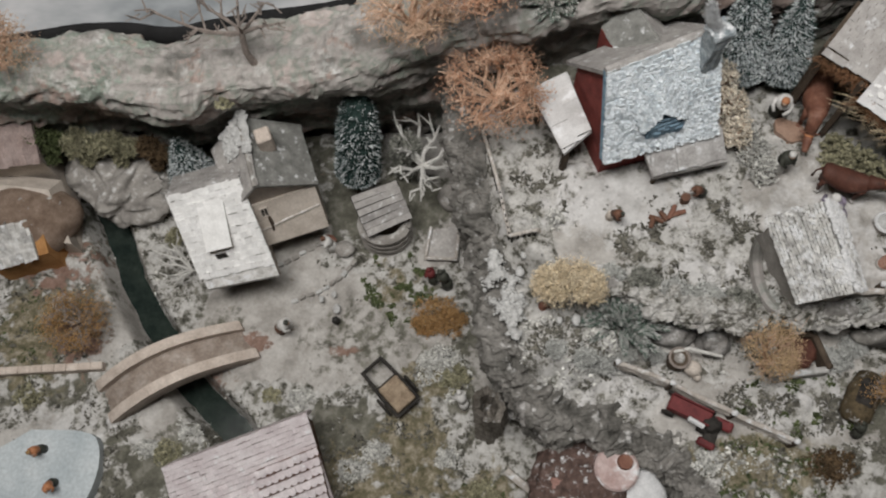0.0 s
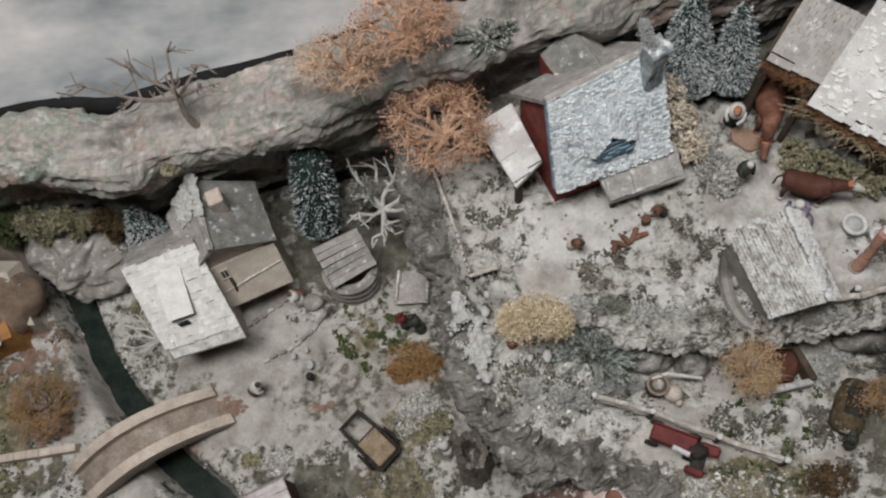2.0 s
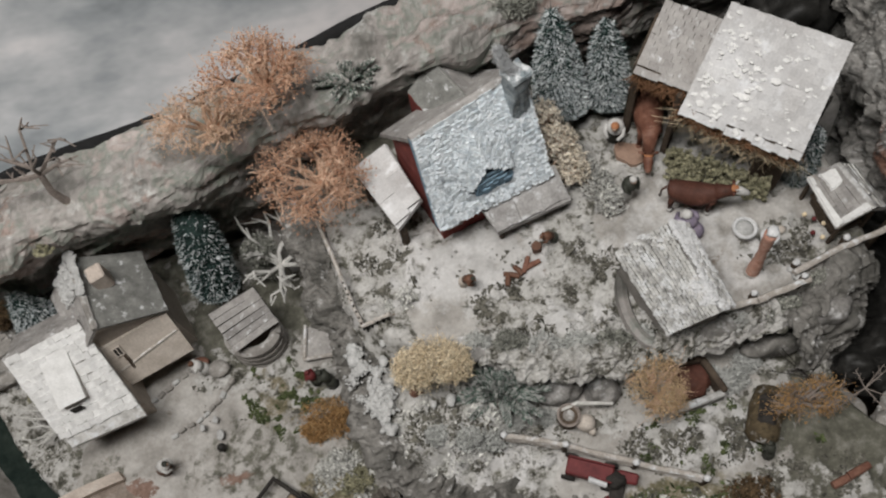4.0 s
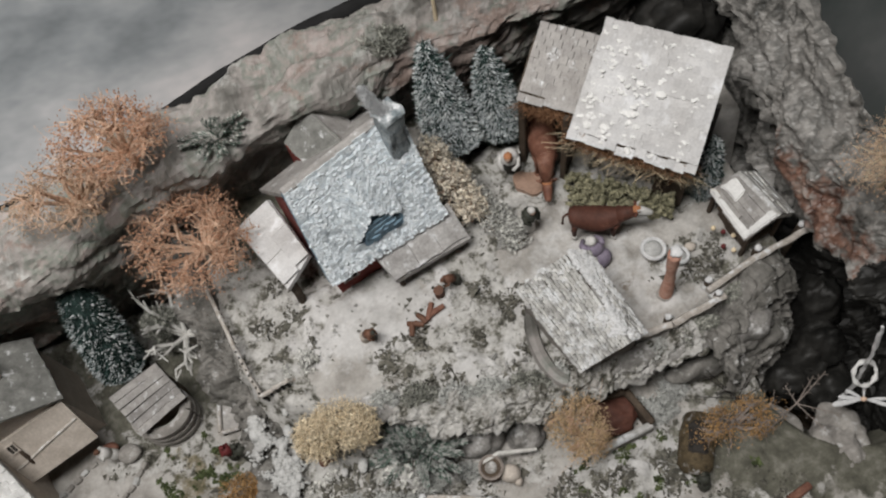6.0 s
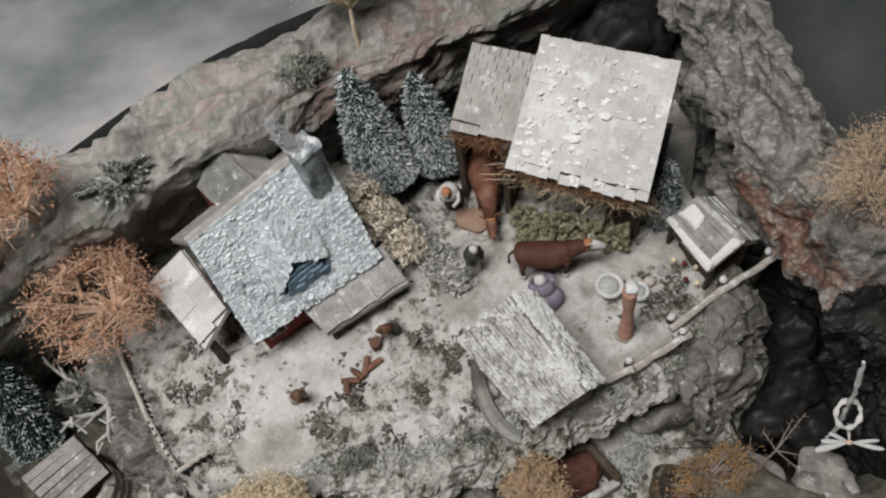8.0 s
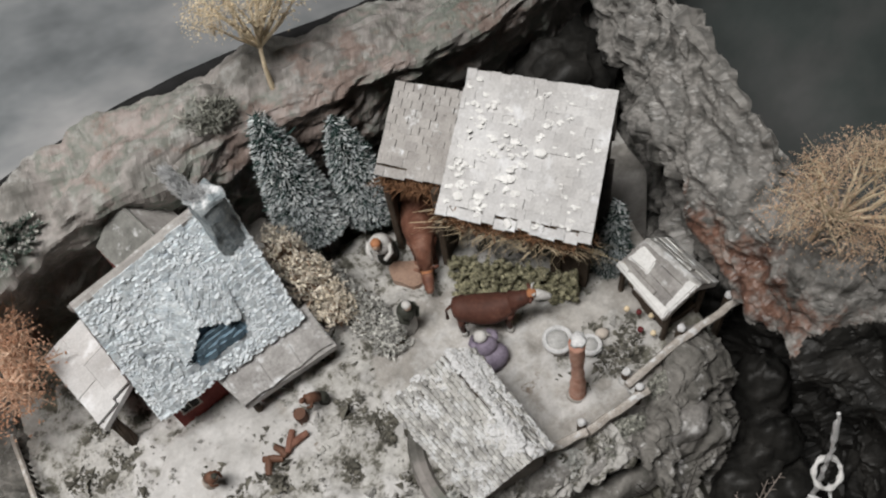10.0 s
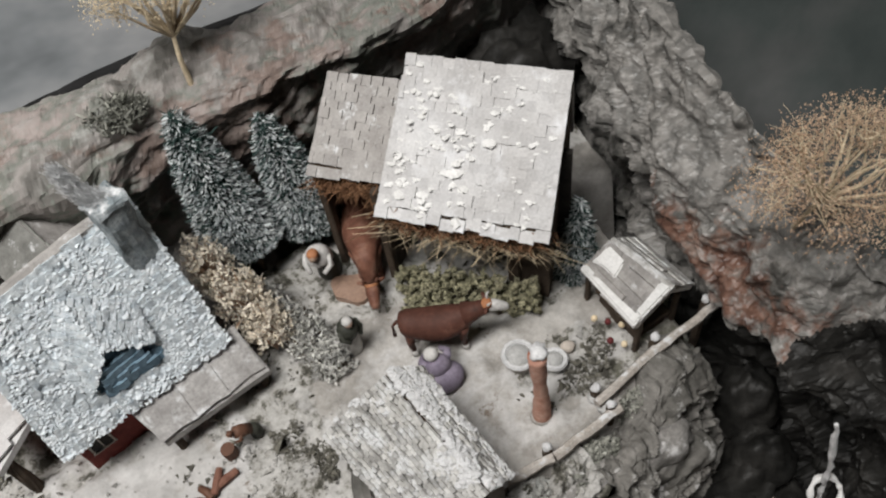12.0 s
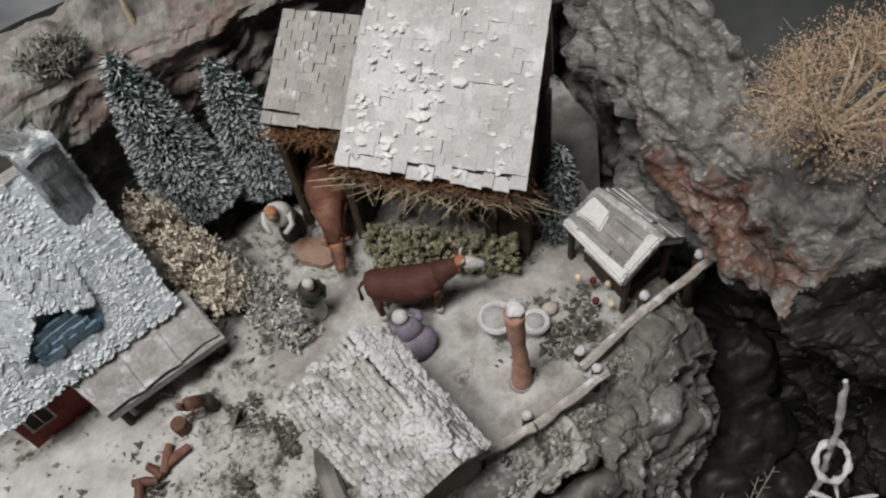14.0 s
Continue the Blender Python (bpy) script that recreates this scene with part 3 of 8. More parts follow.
def smooth_path(rows, times=2):
    rows = [np.array(r, float) for r in rows]
    for _ in range(times):
        out = [rows[0]]
        for a, b in zip(rows, rows[1:]):
            out += [0.75 * a + 0.25 * b, 0.25 * a + 0.75 * b]
        rows = out + [rows[-1]]
    return np.array(rows)


def rock_strip(rows, profile, step=0.15, across=190, amp=1.2, freq=0.35, seed=0, fine=0.35, stretch=(1, 1, 1)):
    """A folded rock band. Rows are x, y, foot, top and shifts of the rear and of the front face; the profile is (offset to the right of the way, share of the height)."""
    r = smooth_path(rows)
    s = np.r_[0, np.cumsum(np.hypot(*np.diff(r[:, :2], axis=0).T))]
    u = np.arange(0, s[-1], step)
    c = np.stack([np.interp(u, s, r[:, k]) for k in range(r.shape[1])], 1)
    d = np.gradient(c[:, :2], axis=0)
    d /= np.linalg.norm(d, axis=1)[:, None]
    win = 41
    d = np.stack([np.convolve(np.pad(d[:, k], win // 2, mode="edge"), np.ones(win) / win, "valid") for k in (0, 1)], 1)
    d /= np.linalg.norm(d, axis=1)[:, None]
    nrm = np.stack([d[:, 1], -d[:, 0]], 1)
    pr = np.array(profile, float)
    ps = np.r_[0, np.cumsum(np.hypot(np.diff(pr[:, 0]), 12 * np.diff(pr[:, 1])))]
    v = np.linspace(0, ps[-1], across)
    off, fr = np.interp(v, ps, pr[:, 0]), np.interp(v, ps, pr[:, 1])
    P = np.zeros((len(u), across, 3))
    off = np.repeat(off[None], len(u), 0)
    if r.shape[1] > 4:
        off = off + c[:, 4:5] * np.clip((-0.8 - off) / 3, 0, 1)
    if r.shape[1] > 5:
        off = off + c[:, 5:6] * (np.clip((0.94 - fr) / 0.35, 0, 1) * (np.arange(across) < np.argmax(fr)))[None]
    P[..., :2] = c[:, None, :2] + nrm[:, None, :] * off[..., None]
    P[..., 2] = c[:, None, 2] + (c[:, 3] - c[:, 2])[:, None] * fr[None]
    du = np.gradient(P, axis=0)
    dv = np.gradient(P, axis=1)
    N = np.cross(du, dv)
    N /= np.linalg.norm(N, axis=-1)[..., None] + 1e-9
    q = P.reshape(-1, 3)
    st = np.array(stretch)
    disp = amp * 0.5 * (fbm(q * freq * 0.45, 3, seed) - 0.5) + amp * 0.75 * crumple(q * freq * st, seed + 7) + fine * 0.4 * crumple(q * freq * 4.4 * st, seed + 17)
    q = q + N.reshape(-1, 3) * disp[:, None]
    i = np.arange(len(u) * across).reshape(len(u), across)
    f = np.stack([i[:-1, :-1], i[1:, :-1], i[1:, 1:], i[:-1, 1:]], -1).reshape(-1, 4)
    return q, f


RIDGE = [(-75, 41, 2, 20, 0, 0), (-55, 41.4, 2, 21, 0.5, 0), (-44, 41.2, 2, 21.5, -1.4, 0), (-36, 41.1, 2, 22.3, -2.3, 0), (-28, 38.8, 2, 22.3, -3.1, 0), (-22, 40.4, 2, 22.5, -3.1, 0), (-12, 41.0, 2, 23.5, -2.9, 0), (-5, 41.2, 3, 27, -2.0, 0), (3, 40.8, 8, 31, -1.2, 0.3), (12, 41.4, 18, 32.6, -1.3, 0.7), (21.7, 43.2, 18, 33, -1.4, 0.7), (31, 42.6, 18, 33, -1.5, 0.7), (40, 43.5, 18, 33.5, -0.8, 0.7), (48, 46.5, 18, 34.5, 0, 0.7), (56, 50, 18, 34.5, 0, 0.7)]
RIDGE_PROFILE = [(-4.2, -0.2), (-3.0, 0.1), (-2.2, 0.4), (-1.5, 0.65), (-0.6, 0.82), (0.0, 0.91), (-0.2, 0.955), (-1.2, 0.985), (-2.4, 1.0), (-3.9, 0.98), (-4.7, 0.9), (-5.0, 0.4), (-5.2, -0.2)]
q, f = rock_strip(RIDGE, RIDGE_PROFILE, amp=1.45, freq=0.27, seed=3, fine=0.5, across=200, stretch=(0.7, 1, 1))
ridge = raw("rock_ridge", q, f, M_ROCK)
for nm, sd, west in (("verdigris", 14, 0.24), ("rosy", 15, 0.1)):
    tint = 0.27 + 0.8 * (fbm(q * 0.16, 3, sd) - 0.5) + west * np.clip((-26 - q[:, 0]) / 8, 0, 1)
    ridge.data.attributes.new(nm, "FLOAT", "POINT").data.foreach_set("value", tint.astype(np.float32))
tagged(ridge, "long grey crumpled rock ridge behind the village", "rock ridge", kind="structure")
# added black strip: the shadow band between ridge and backdrop, made as a shape
q, f = rock_strip([(x, y, z0, z1 - 0.7, c) for x, y, z0, z1, c, _ in RIDGE], [(-5.4, -0.1), (-5.5, 0.88), (-5.7, 0.94), (-6.1, 0.945), (-6.4, 0.93), (-6.6, 0.8), (-6.7, -0.1)], amp=0.1, seed=5, fine=0.03, across=30)
tagged(raw("rock_backing", q, f, M_RIDGE_SHADE, smooth=True), "added black strip standing in for the shadow behind the ridge", "backing", kind="structure")
SIDE = [(48.4, 49, 14, 33.8, 1.4, -1.7), (47.4, 42, 14, 33.6, 1.4, -1.7), (46.3, 36, 15, 33.3, 1.2, -1.3), (45.2, 30.5, 15, 33.1, 0.5, -0.6), (45.5, 26, 14, 32.6, 0.9, 0), (46.0, 21, 10, 31.2, 0.4, 0), (46.7, 16, 6, 29.8, -0.4, 0), (48, 9, 5, 29, -0.6, 0), (49, 0, 5, 29, -0.5, 0), (50, -16, 5, 29, 0, 0)]
SIDE_PROFILE = [(-0.6, -0.1), (-0.4, 0.3), (0.0, 0.48), (1.2, 0.61), (1.1, 0.69), (0.1, 0.82), (-1.4, 0.92), (-2.8, 1.0), (-3.7, 0.96), (-4.0, 0.5), (-4.1, -0.1)]
q, f = rock_strip(SIDE, SIDE_PROFILE, amp=2.1, freq=0.26, seed=21, fine=0.85, across=300, stretch=(1, 0.7, 0.9))
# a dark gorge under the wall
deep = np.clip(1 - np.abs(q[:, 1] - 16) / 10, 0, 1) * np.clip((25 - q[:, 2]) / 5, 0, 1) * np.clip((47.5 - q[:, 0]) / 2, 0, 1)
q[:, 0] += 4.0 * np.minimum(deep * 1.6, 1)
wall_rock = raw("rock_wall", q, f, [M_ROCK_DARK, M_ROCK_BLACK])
# low faces switch to near-black rock: the gorge shade is put into colour
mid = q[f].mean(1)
shaded_faces = (mid[:, 2] + 7 * (fbm(mid * 0.3, 3, 8) - 0.5) < 25.5 - 0.5 * np.maximum(mid[:, 1] - 18, 0) + 0.35 * np.maximum(19 - mid[:, 1], 0)) & (mid[:, 1] < 30)
wall_rock.data.polygons.foreach_set("material_index", shaded_faces.astype(np.int32))
rust = wall_rock.data.attributes.new("rust", "FLOAT", "POINT")
rust.data.foreach_set("value", (0.5 * np.clip(1.35 - np.hypot((q[:, 2] - 26.2) / 3.6, (q[:, 1] - 24) / 9), 0, 1)).astype(np.float32))
tagged(wall_rock, "dark crumpled rock wall with rusty folds", "rock wall", kind="structure")
CLIFF = [(-0.4, 44, 2.5, 20.5), (0.0, 38, 2.5, 20.3), (0.1, 33, 2.5, 20), (0.9, 28, 2.5, 19.6), (2.0, 24.5, 2.5, 18.4), (2.6, 18.5, 2.5, 17.4), (3.8, 15.2, 2.5, 16), (6.2, 12.6, 2.5, 15.2), (8.6, 11.2, 2.5, 15), (12.6, 10.2, 2.5, 15), (18, 7.6, 2.5, 15), (21, 0, 2.5, 15), (22, -16, 2.5, 15)]
q, f = rock_strip(CLIFF, [(0.7, 0.0), (0.6, 0.3), (0.9, 0.55), (1.5, 0.74), (1.4, 0.9), (0.3, 1.0), (-1.1, 1.015), (-2.2, 0.97)], across=130, amp=1.2, freq=0.4, seed=41, fine=0.8)
tagged(raw("rock_cliff", q, f, M_CLIFF), "grey rock cliff between the two terraces", "cliff", kind="structure")
LEDGE = [(9.0, 23.4, 15.5, 19.6), (12.5, 21.9, 14.5, 20.4), (17, 19.6, 14.5, 20.8), (22, 18.7, 14.5, 20.9), (26, 19.3, 14.5, 20.6), (30, 19.3, 14.5, 20.6), (34, 19.2, 14.5, 20.5), (35.5, 19.6, 14, 20.4)]
LEDGE_DARK = [(35, 19.5, 14.2, 20.3), (38, 20.4, 13, 20.2), (41, 21.8, 9, 20.0), (43.2, 22.8, 6, 19.4), (44.8, 24.4, 4, 17.0)]
LEDGE_PROFILE = [(-0.8, 0.0), (-0.4, 0.4), (0.5, 0.62), (1.0, 0.85), (0.6, 0.98), (-0.4, 1.02), (-1.2, 1.0), (-1.9, 0.93)]
q, f = rock_strip(LEDGE_DARK, [(5.5, 0.0), (4.2, 0.35), (2.9, 0.6), (1.6, 0.85), (0.7, 0.98), (-0.4, 1.02), (-1.2, 1.0), (-1.9, 0.93)], across=130, amp=1.9, freq=0.34, seed=59, fine=1.0)
tagged(raw("rock_ledge_side", q, f, M_CLIFF), "grey folded rock under the log rail", "ledge", kind="structure")
q, f = rock_strip(LEDGE, LEDGE_PROFILE, across=120, amp=0.9, freq=0.55, seed=57, fine=0.8)
yard_ledge = raw("rock_ledge", q, f, M_GROUND)
yard_ledge.data.attributes.new("rough", "FLOAT", "POINT").data.foreach_set("value", (0.62 + 0.5 * (fbm(q * 0.5, 3, 12) - 0.5)).astype(np.float32))
tagged(yard_ledge, "snowy layered stone ledge under the upper yard", "ledge", kind="structure")


# backdrop: a coved painted sheet behind the rocks
def cove(name, rows, mat, label):
    r = smooth_path([(*p, 0, 0) for p in rows], 2)[:, :2]
    d = np.gradient(r, axis=0)
    d /= np.linalg.norm(d, axis=1)[:, None]
    out = np.stack([-d[:, 1], d[:, 0]], 1)
    prof = [(0, -2.2), (0, 8), (4, 9.5), (9, 12), (16, 18), (22, 27), (27, 40), (29, 52)]
    P = np.stack([np.c_[r + out * a, np.full(len(r), z)] for a, z in prof], 1)
    i = np.arange(len(r) * len(prof)).reshape(len(r), len(prof))
    f = np.stack([i[:-1, :-1], i[1:, :-1], i[1:, 1:], i[:-1, 1:]], -1).reshape(-1, 4)
    ob = raw(name, P.reshape(-1, 3), f, mat, smooth=True)
    so = ob.modifiers.new("thickness", "SOLIDIFY")
    so.thickness = 0.006
    return tagged(ob, label, "backdrop", kind="structure")


cove("backdrop", [(-110, 49), (-75, 49), (-20, 49.4), (10, 49), (30, 50), (44, 51)], M_SKY, "painted grey cloudy sky sheet")
cove("backdrop_side", [(50, 58), (52, 47), (51.5, 38), (51, 28), (52, 18), (53, 5), (54, -20)], M_SKYDARK, "painted dark dusk sky sheet")

# the base under the model
bm = bmesh.new()
box(bm, (-14, 30, -46), (204, 106, 88), bevel=0.6)
tagged(part("display_base", bm, M_WOOD, None), "plain dark wooden display base", "display base", kind="structure")

# plain room round the display
for name, c, s in (("floor", (0, 30, -95), (520, 520, 10)), ("ceiling", (0, 30, 195), (520, 520, 10)), ("wall_north", (0, 295, 50), (520, 10, 280)), ("wall_south", (0, -235, 50), (520, 10, 280)), ("wall_west", (-265, 30, 50), (10, 540, 280)), ("wall_east", (265, 30, 50), (10, 540, 280))):
    bm = bmesh.new()
    box(bm, c, s, bevel=0)
    tagged(part(name, bm, M_WALL if name != "floor" else M_WOOD, None), "plain dim grey room " + name.split("_")[0] + " around the display", name.split("_")[0], kind="structure")

# ---- houses ----
def shingle_mesh(name, w, l, t, mat, rounded):
    bm = bmesh.new()
    if rounded:
        ring = [(-0.5, 0.5), (-0.5, -0.22), (-0.27, -0.46), (0.0, -0.52), (0.27, -0.46), (0.5, -0.22), (0.5, 0.5)]
    else:
        ring = [(-0.5, 0.5), (-0.5, -0.5), (0.1, -0.47), (0.5, -0.52), (0.5, 0.5)]
    slab(bm, [(x * w * 0.97, y * l, t) for x, y in ring], t)
    bmesh.ops.recalc_face_normals(bm, faces=bm.faces)
    for v in bm.verts:
        v.co *= CM
    me = bpy.data.meshes.new(name)
    bm.to_mesh(me)
    bm.free()
    me.materials.append(mat)
    return me


def shingles(roof, A, B, C, D, rows, cols, mat, t=0.12, rounded=False, seed=0, name="shingle", skip=None, mat2=None, tilt=5.0, over=1.35, limit=300, jit=1.0, ragged=0.0):
    """Lapped pieces on the slope with ridge A-B and eave D-C; the first ones, from the eave up, are objects and the rest one mesh."""
    rng = random.Random(seed)
    A, B, C, D = (Vector(p) for p in (A, B, C, D))
    off = root_of(roof)
    meshes, count, rest = {}, 0, bmesh.new()
    for r in range(rows):
        fr = 1 - (r + 0.5) / rows
        L, R = A.lerp(D, fr), B.lerp(C, fr)
        up = ((A + B) - (C + D)).normalized()
        ln = ((A - D).length + (B - C).length) / 2 / rows
        wd = (R - L).length / cols
        cut = [0.0] + [(c + 0.5 * (r % 2) + (0 if rounded else rng.uniform(-0.2, 0.2))) / cols for c in range(1, cols)] + [1.0]
        if r % 2 and cols > 1:
            cut.insert(1, (0.5 + (0 if rounded else rng.uniform(-0.15, 0.15))) / cols)
        if len(cut) > 3 and cut[-1] - cut[-2] < 0.2 / cols:
            cut.pop(-2)
        for c0, c1 in zip(cut, cut[1:]):
            u = (c0 + c1) / 2
            if skip and skip(u, fr):
                continue
            ax = (R - L).normalized()
            nz = ax.cross(up).normalized()
            m2 = mat2 and mat2(u, fr) or mat
            kind = (rng.randrange(3), m2.name, rounded)
            if kind not in meshes:
                meshes[kind] = shingle_mesh(name, wd * 1.02, ln * over * rng.uniform(0.95, 1.08), t * rng.uniform(0.8, 1.4), m2, rounded)
            p = L.lerp(R, u) + nz * (t * rng.uniform(0.5, 1.3)) + up * ln * rng.uniform(-0.1, 0.1) * min(jit, 1.5)
            if r == 0:
                p -= up * ln * rng.uniform(-0.2, 1.0) * ragged
            m3 = Matrix((ax, nz.cross(ax), nz)).transposed().to_4x4()
            m = Matrix.Translation(p * CM - off) @ m3 @ pose(0, 0, 0, tilt + jit * rng.uniform(-3, 3), jit * rng.uniform(-3, 3) * min(1, ln / wd), jit * rng.uniform(-4, 4) * min(1, ln / wd)) @ Matrix.Diagonal(((c1 - c0) * cols, 1, 1, 1))
            if count < limit:
                ob = new(name, meshes[kind])
                ob.parent = roof
                ob.matrix_basis = m
                count += 1
            else:
                k = len(rest.verts)
                rest.from_mesh(meshes[kind])
                rest.verts.ensure_lookup_table()
                bmesh.ops.transform(rest, matrix=m, verts=rest.verts[k:])
    if len(rest.verts):
        me = bpy.data.meshes.new(name + "_rest")
        rest.to_mesh(me)
        me.materials.append(mat)
        ob = new(name + "_rest", me)
        ob.parent = roof
        ob["kind"] = "stuff"
    rest.free()


def prism(bm, left, right, mi=0):
    """A solid between two matching outlines."""
    a, b = [bm.verts.new(p) for p in left], [bm.verts.new(p) for p in right]
    n = len(a)
    for f in [bm.faces.new(a), bm.faces.new(b[::-1])] + [bm.faces.new((a[j], b[j], b[(j + 1) % n], a[(j + 1) % n])) for j in range(n)]:
        f.material_index = mi


def body(th, rl, rr, fl, fr, bl, br, z0, ov, wall, label=""):
    """Walls under a gable roof: ridge, front eave and back eave ends, left and right; ov is the share of overhang."""
    V = Vector
    rl, rr, fl, fr, bl, br = (V(p) for p in (rl, rr, fl, fr, bl, br))
    i = ov[1]

    def gable(r, f, b, o, k):
        f2, b2 = f.lerp(r, ov[0]), b.lerp(r, ov[0])
        pts = [V((f2.x, f2.y, z0)), V((b2.x, b2.y, z0)), b2 - V((0, 0, 0.3)), r - V((0, 0, 0.3)), f2 - V((0, 0, 0.3))]
        shift = (o - r) * k
        return [p + V((shift.x, shift.y, 0)) for p in pts]
    bm = bmesh.new()
    prism(bm, gable(rl, fl, bl, rr, i), gable(rr, fr, br, rl, i))
    return part("wall", bm, wall, th, label)


def plate(th, A, B, C, D, mat, t=0.35, label="", name="roof"):
    bm = bmesh.new()
    A, B, C, D = (Vector(p) for p in (A, B, C, D))
    n = (B - A).cross(D - A).normalized()
    if n.z > 0:
        n = -n
    slab(bm, (A, B, C, D), t, down=n)
    return part(name, bm, mat, th, label)


def ridge_cap(th, A, B, mat, r=0.35):
    bm = bmesh.new()
    A, B = Vector(A), Vector(B)
    n = 9
    tube(bm, [A.lerp(B, k / n) + Vector((0, 0, random.uniform(-0.06, 0.06))) for k in range(n + 1)], r, 7)
    return part("ridge_cap", bm, mat, th)


def window_on(th, c, ax, up, w, h, mat_frame=None, mat_pane=None):
    """A small framed window flat on a wall."""
    c, ax, up = Vector(c), Vector(ax).normalized(), Vector(up).normalized()
    n = ax.cross(up)
    bm = bmesh.new()
    for a, b, s, t in ((-w / 2, 0, 0.09, h), (w / 2, 0, 0.09, h), (0, -h / 2, w + 0.18, 0.09), (0, h / 2, w + 0.18, 0.09), (0, 0, 0.06, h)):
        q = c + ax * a + up * b
        slab(bm, [q + ax * x * s / 2 + up * y * t / 2 + n * 0.12 for x, y in ((-1, -1), (1, -1), (1, 1), (-1, 1))], 0.14, down=-n)
    win = part("window", bm, mat_frame or M_PALEWOOD, th)
    bm = bmesh.new()
    slab(bm, [c + ax * x * w / 2 + up * y * h / 2 + n * 0.05 for x, y in ((-1, -1), (1, -1), (1, 1), (-1, 1))], 0.06, down=-n)
    part("pane", bm, mat_pane or M_BLACKWOOD, win)


# the house with the frosted blue roof
blue = thing("blue_roof_house", 14.5, 35.5, 20.5, "dark red house with steep frosted blue shingle roof", "house")
RL, RR, FL, FR, BL, BR = (10.4, 34.7, 32.5), (19.5, 38.6, 32.5), (11.0, 31.3, 24.5), (20.7, 33.8, 24.5), (8.2, 39.2, 27.3), (17.0, 43.0, 27.3)
body(blue, RL, RR, FL, FR, BL, BR, 20.2, (0.2, 0.05), M_RED)
roof = plate(blue, RL, RR, FR, FL, M_BLUE_DEEP)
shingles(roof, RL, RR, FR, FL, 21, 27, M_BLUE, 0.16, True, 1, limit=300, tilt=6, jit=1.3, mat2=lambda u, f: M_BLUE_DEEP if abs(u - 0.52) < 0.17 and 0.58 < f < 0.88 else None)
roof_back = plate(blue, RL, RR, BR, BL, M_BOARD, name="back_roof")
ridge_cap(blue, RL, RR, M_BOARD)
# its dormer, chimney, rear dormer, lean-to roofs
def on_slope(u, f, lift=0.0):
    A, B, C, D = (Vector(p) for p in (RL, RR, FR, FL))
    n = (B - A).cross(D - A).normalized()
    n = n if n.z > 0 else -n
    return A.lerp(D, f).lerp(B.lerp(C, f), u) + n * lift


lip_l, lip_top, lip_r, crest = on_slope(0.31, 0.74, 0.6), on_slope(0.46, 0.54, 1.15), on_slope(0.68, 0.72, 0.5), on_slope(0.44, 0.2, 0.2)
hinge_l, hinge_r = on_slope(0.24, 0.5, 0.1), on_slope(0.72, 0.48, 0.1)
bm = bmesh.new()
slab(bm, (hinge_l, crest, lip_top, lip_l), 0.2)
dormer = part("dormer", bm, M_BLUE, blue, "raised frosted dormer hood")
shingles(dormer, hinge_l, crest, lip_top, lip_l, 8, 9, M_BLUE, 0.15, True, 5, tilt=6, jit=1.8)
bm = bmesh.new()
slab(bm, (crest, hinge_r, lip_r, lip_top), 0.2)
dormer_side = part("dormer_side", bm, M_BLUE, blue)
shingles(dormer_side, crest, hinge_r, lip_r, lip_top, 8, 9, M_BLUE, 0.15, True, 7, tilt=6, jit=1.8)
inset = Vector((-0.06, 0.15, -0.2))
foot_l, foot_r = on_slope(0.35, 0.83, 0.2), on_slope(0.67, 0.83, 0.2)
bm = bmesh.new()
slab(bm, (lip_l + inset, lip_top + inset, lip_r + inset, foot_r, foot_l), 0.1, down=(0, 0.6, -0.6))
face = part("dormer_front", bm, M_BLUE_DEEP, blue, "slate blue shingled dormer face")
shingles(face, (lip_l + lip_top) / 2 + inset, (lip_top + lip_r) / 2 + inset, foot_r, foot_l, 4, 5, M_BLUE_DEEP, 0.16, True, 6, tilt=9, jit=0.7, over=1.3)
# snow crumbs caught between the shingles
rng = np.random.default_rng(3)
uu, ff = rng.uniform(0.0, 1.0, 15000), rng.uniform(0.01, 1.01, 15000)
keep = fbm(np.stack([uu * 11, ff * 11, 0 * uu], 1), 3, 4) > rng.uniform(0.26, 0.52, 15000)
keep &= ~((np.abs(uu - 0.51) < 0.18) & (ff > 0.55) & (ff < 0.88))
pts = np.array([on_slope(a, b, 0.36) for a, b in zip(uu[keep], ff[keep])])
for tri, n in (((hinge_l, crest, lip_l), 420), ((crest, lip_top, lip_l), 420), ((crest, hinge_r, lip_r), 420), ((crest, lip_r, lip_top), 380)):
    w = np.sort(rng.uniform(0, 1, (n, 2)), axis=1)
    w = np.c_[w[:, 0], w[:, 1] - w[:, 0], 1 - w[:, 1]]
    pts = np.r_[pts, w @ np.array(tri) + [0.1, -0.25, 0.22]]
v, f = lumps(pts - [0, 0, 0.08], rng.gamma(4, 0.25, len(pts)) * 0.062, rng, 0.5)
raw("snow", v, f, M_BLUESNOW, blue, label="blue-white snow crumbs on the shingles")["kind"] = "stuff"
bm = bmesh.new()
box(bm, (18.75, 36.95, 31.6), (1.6, 1.5, 5.4), 23, bevel=0.18)
box(bm, (18.75, 36.95, 34.2), (1.8, 1.7, 0.4), 23, bevel=0.12)
bmesh.ops.subdivide_edges(bm, edges=bm.edges[:], cuts=4, use_grid_fill=True)
for v in bm.verts:
    v.co += Vector((noise.noise(v.co * 1.7), noise.noise(v.co * 1.7 + Vector((5, 0, 0))), noise.noise(v.co * 1.7 + Vector((0, 5, 0))))) * 0.24
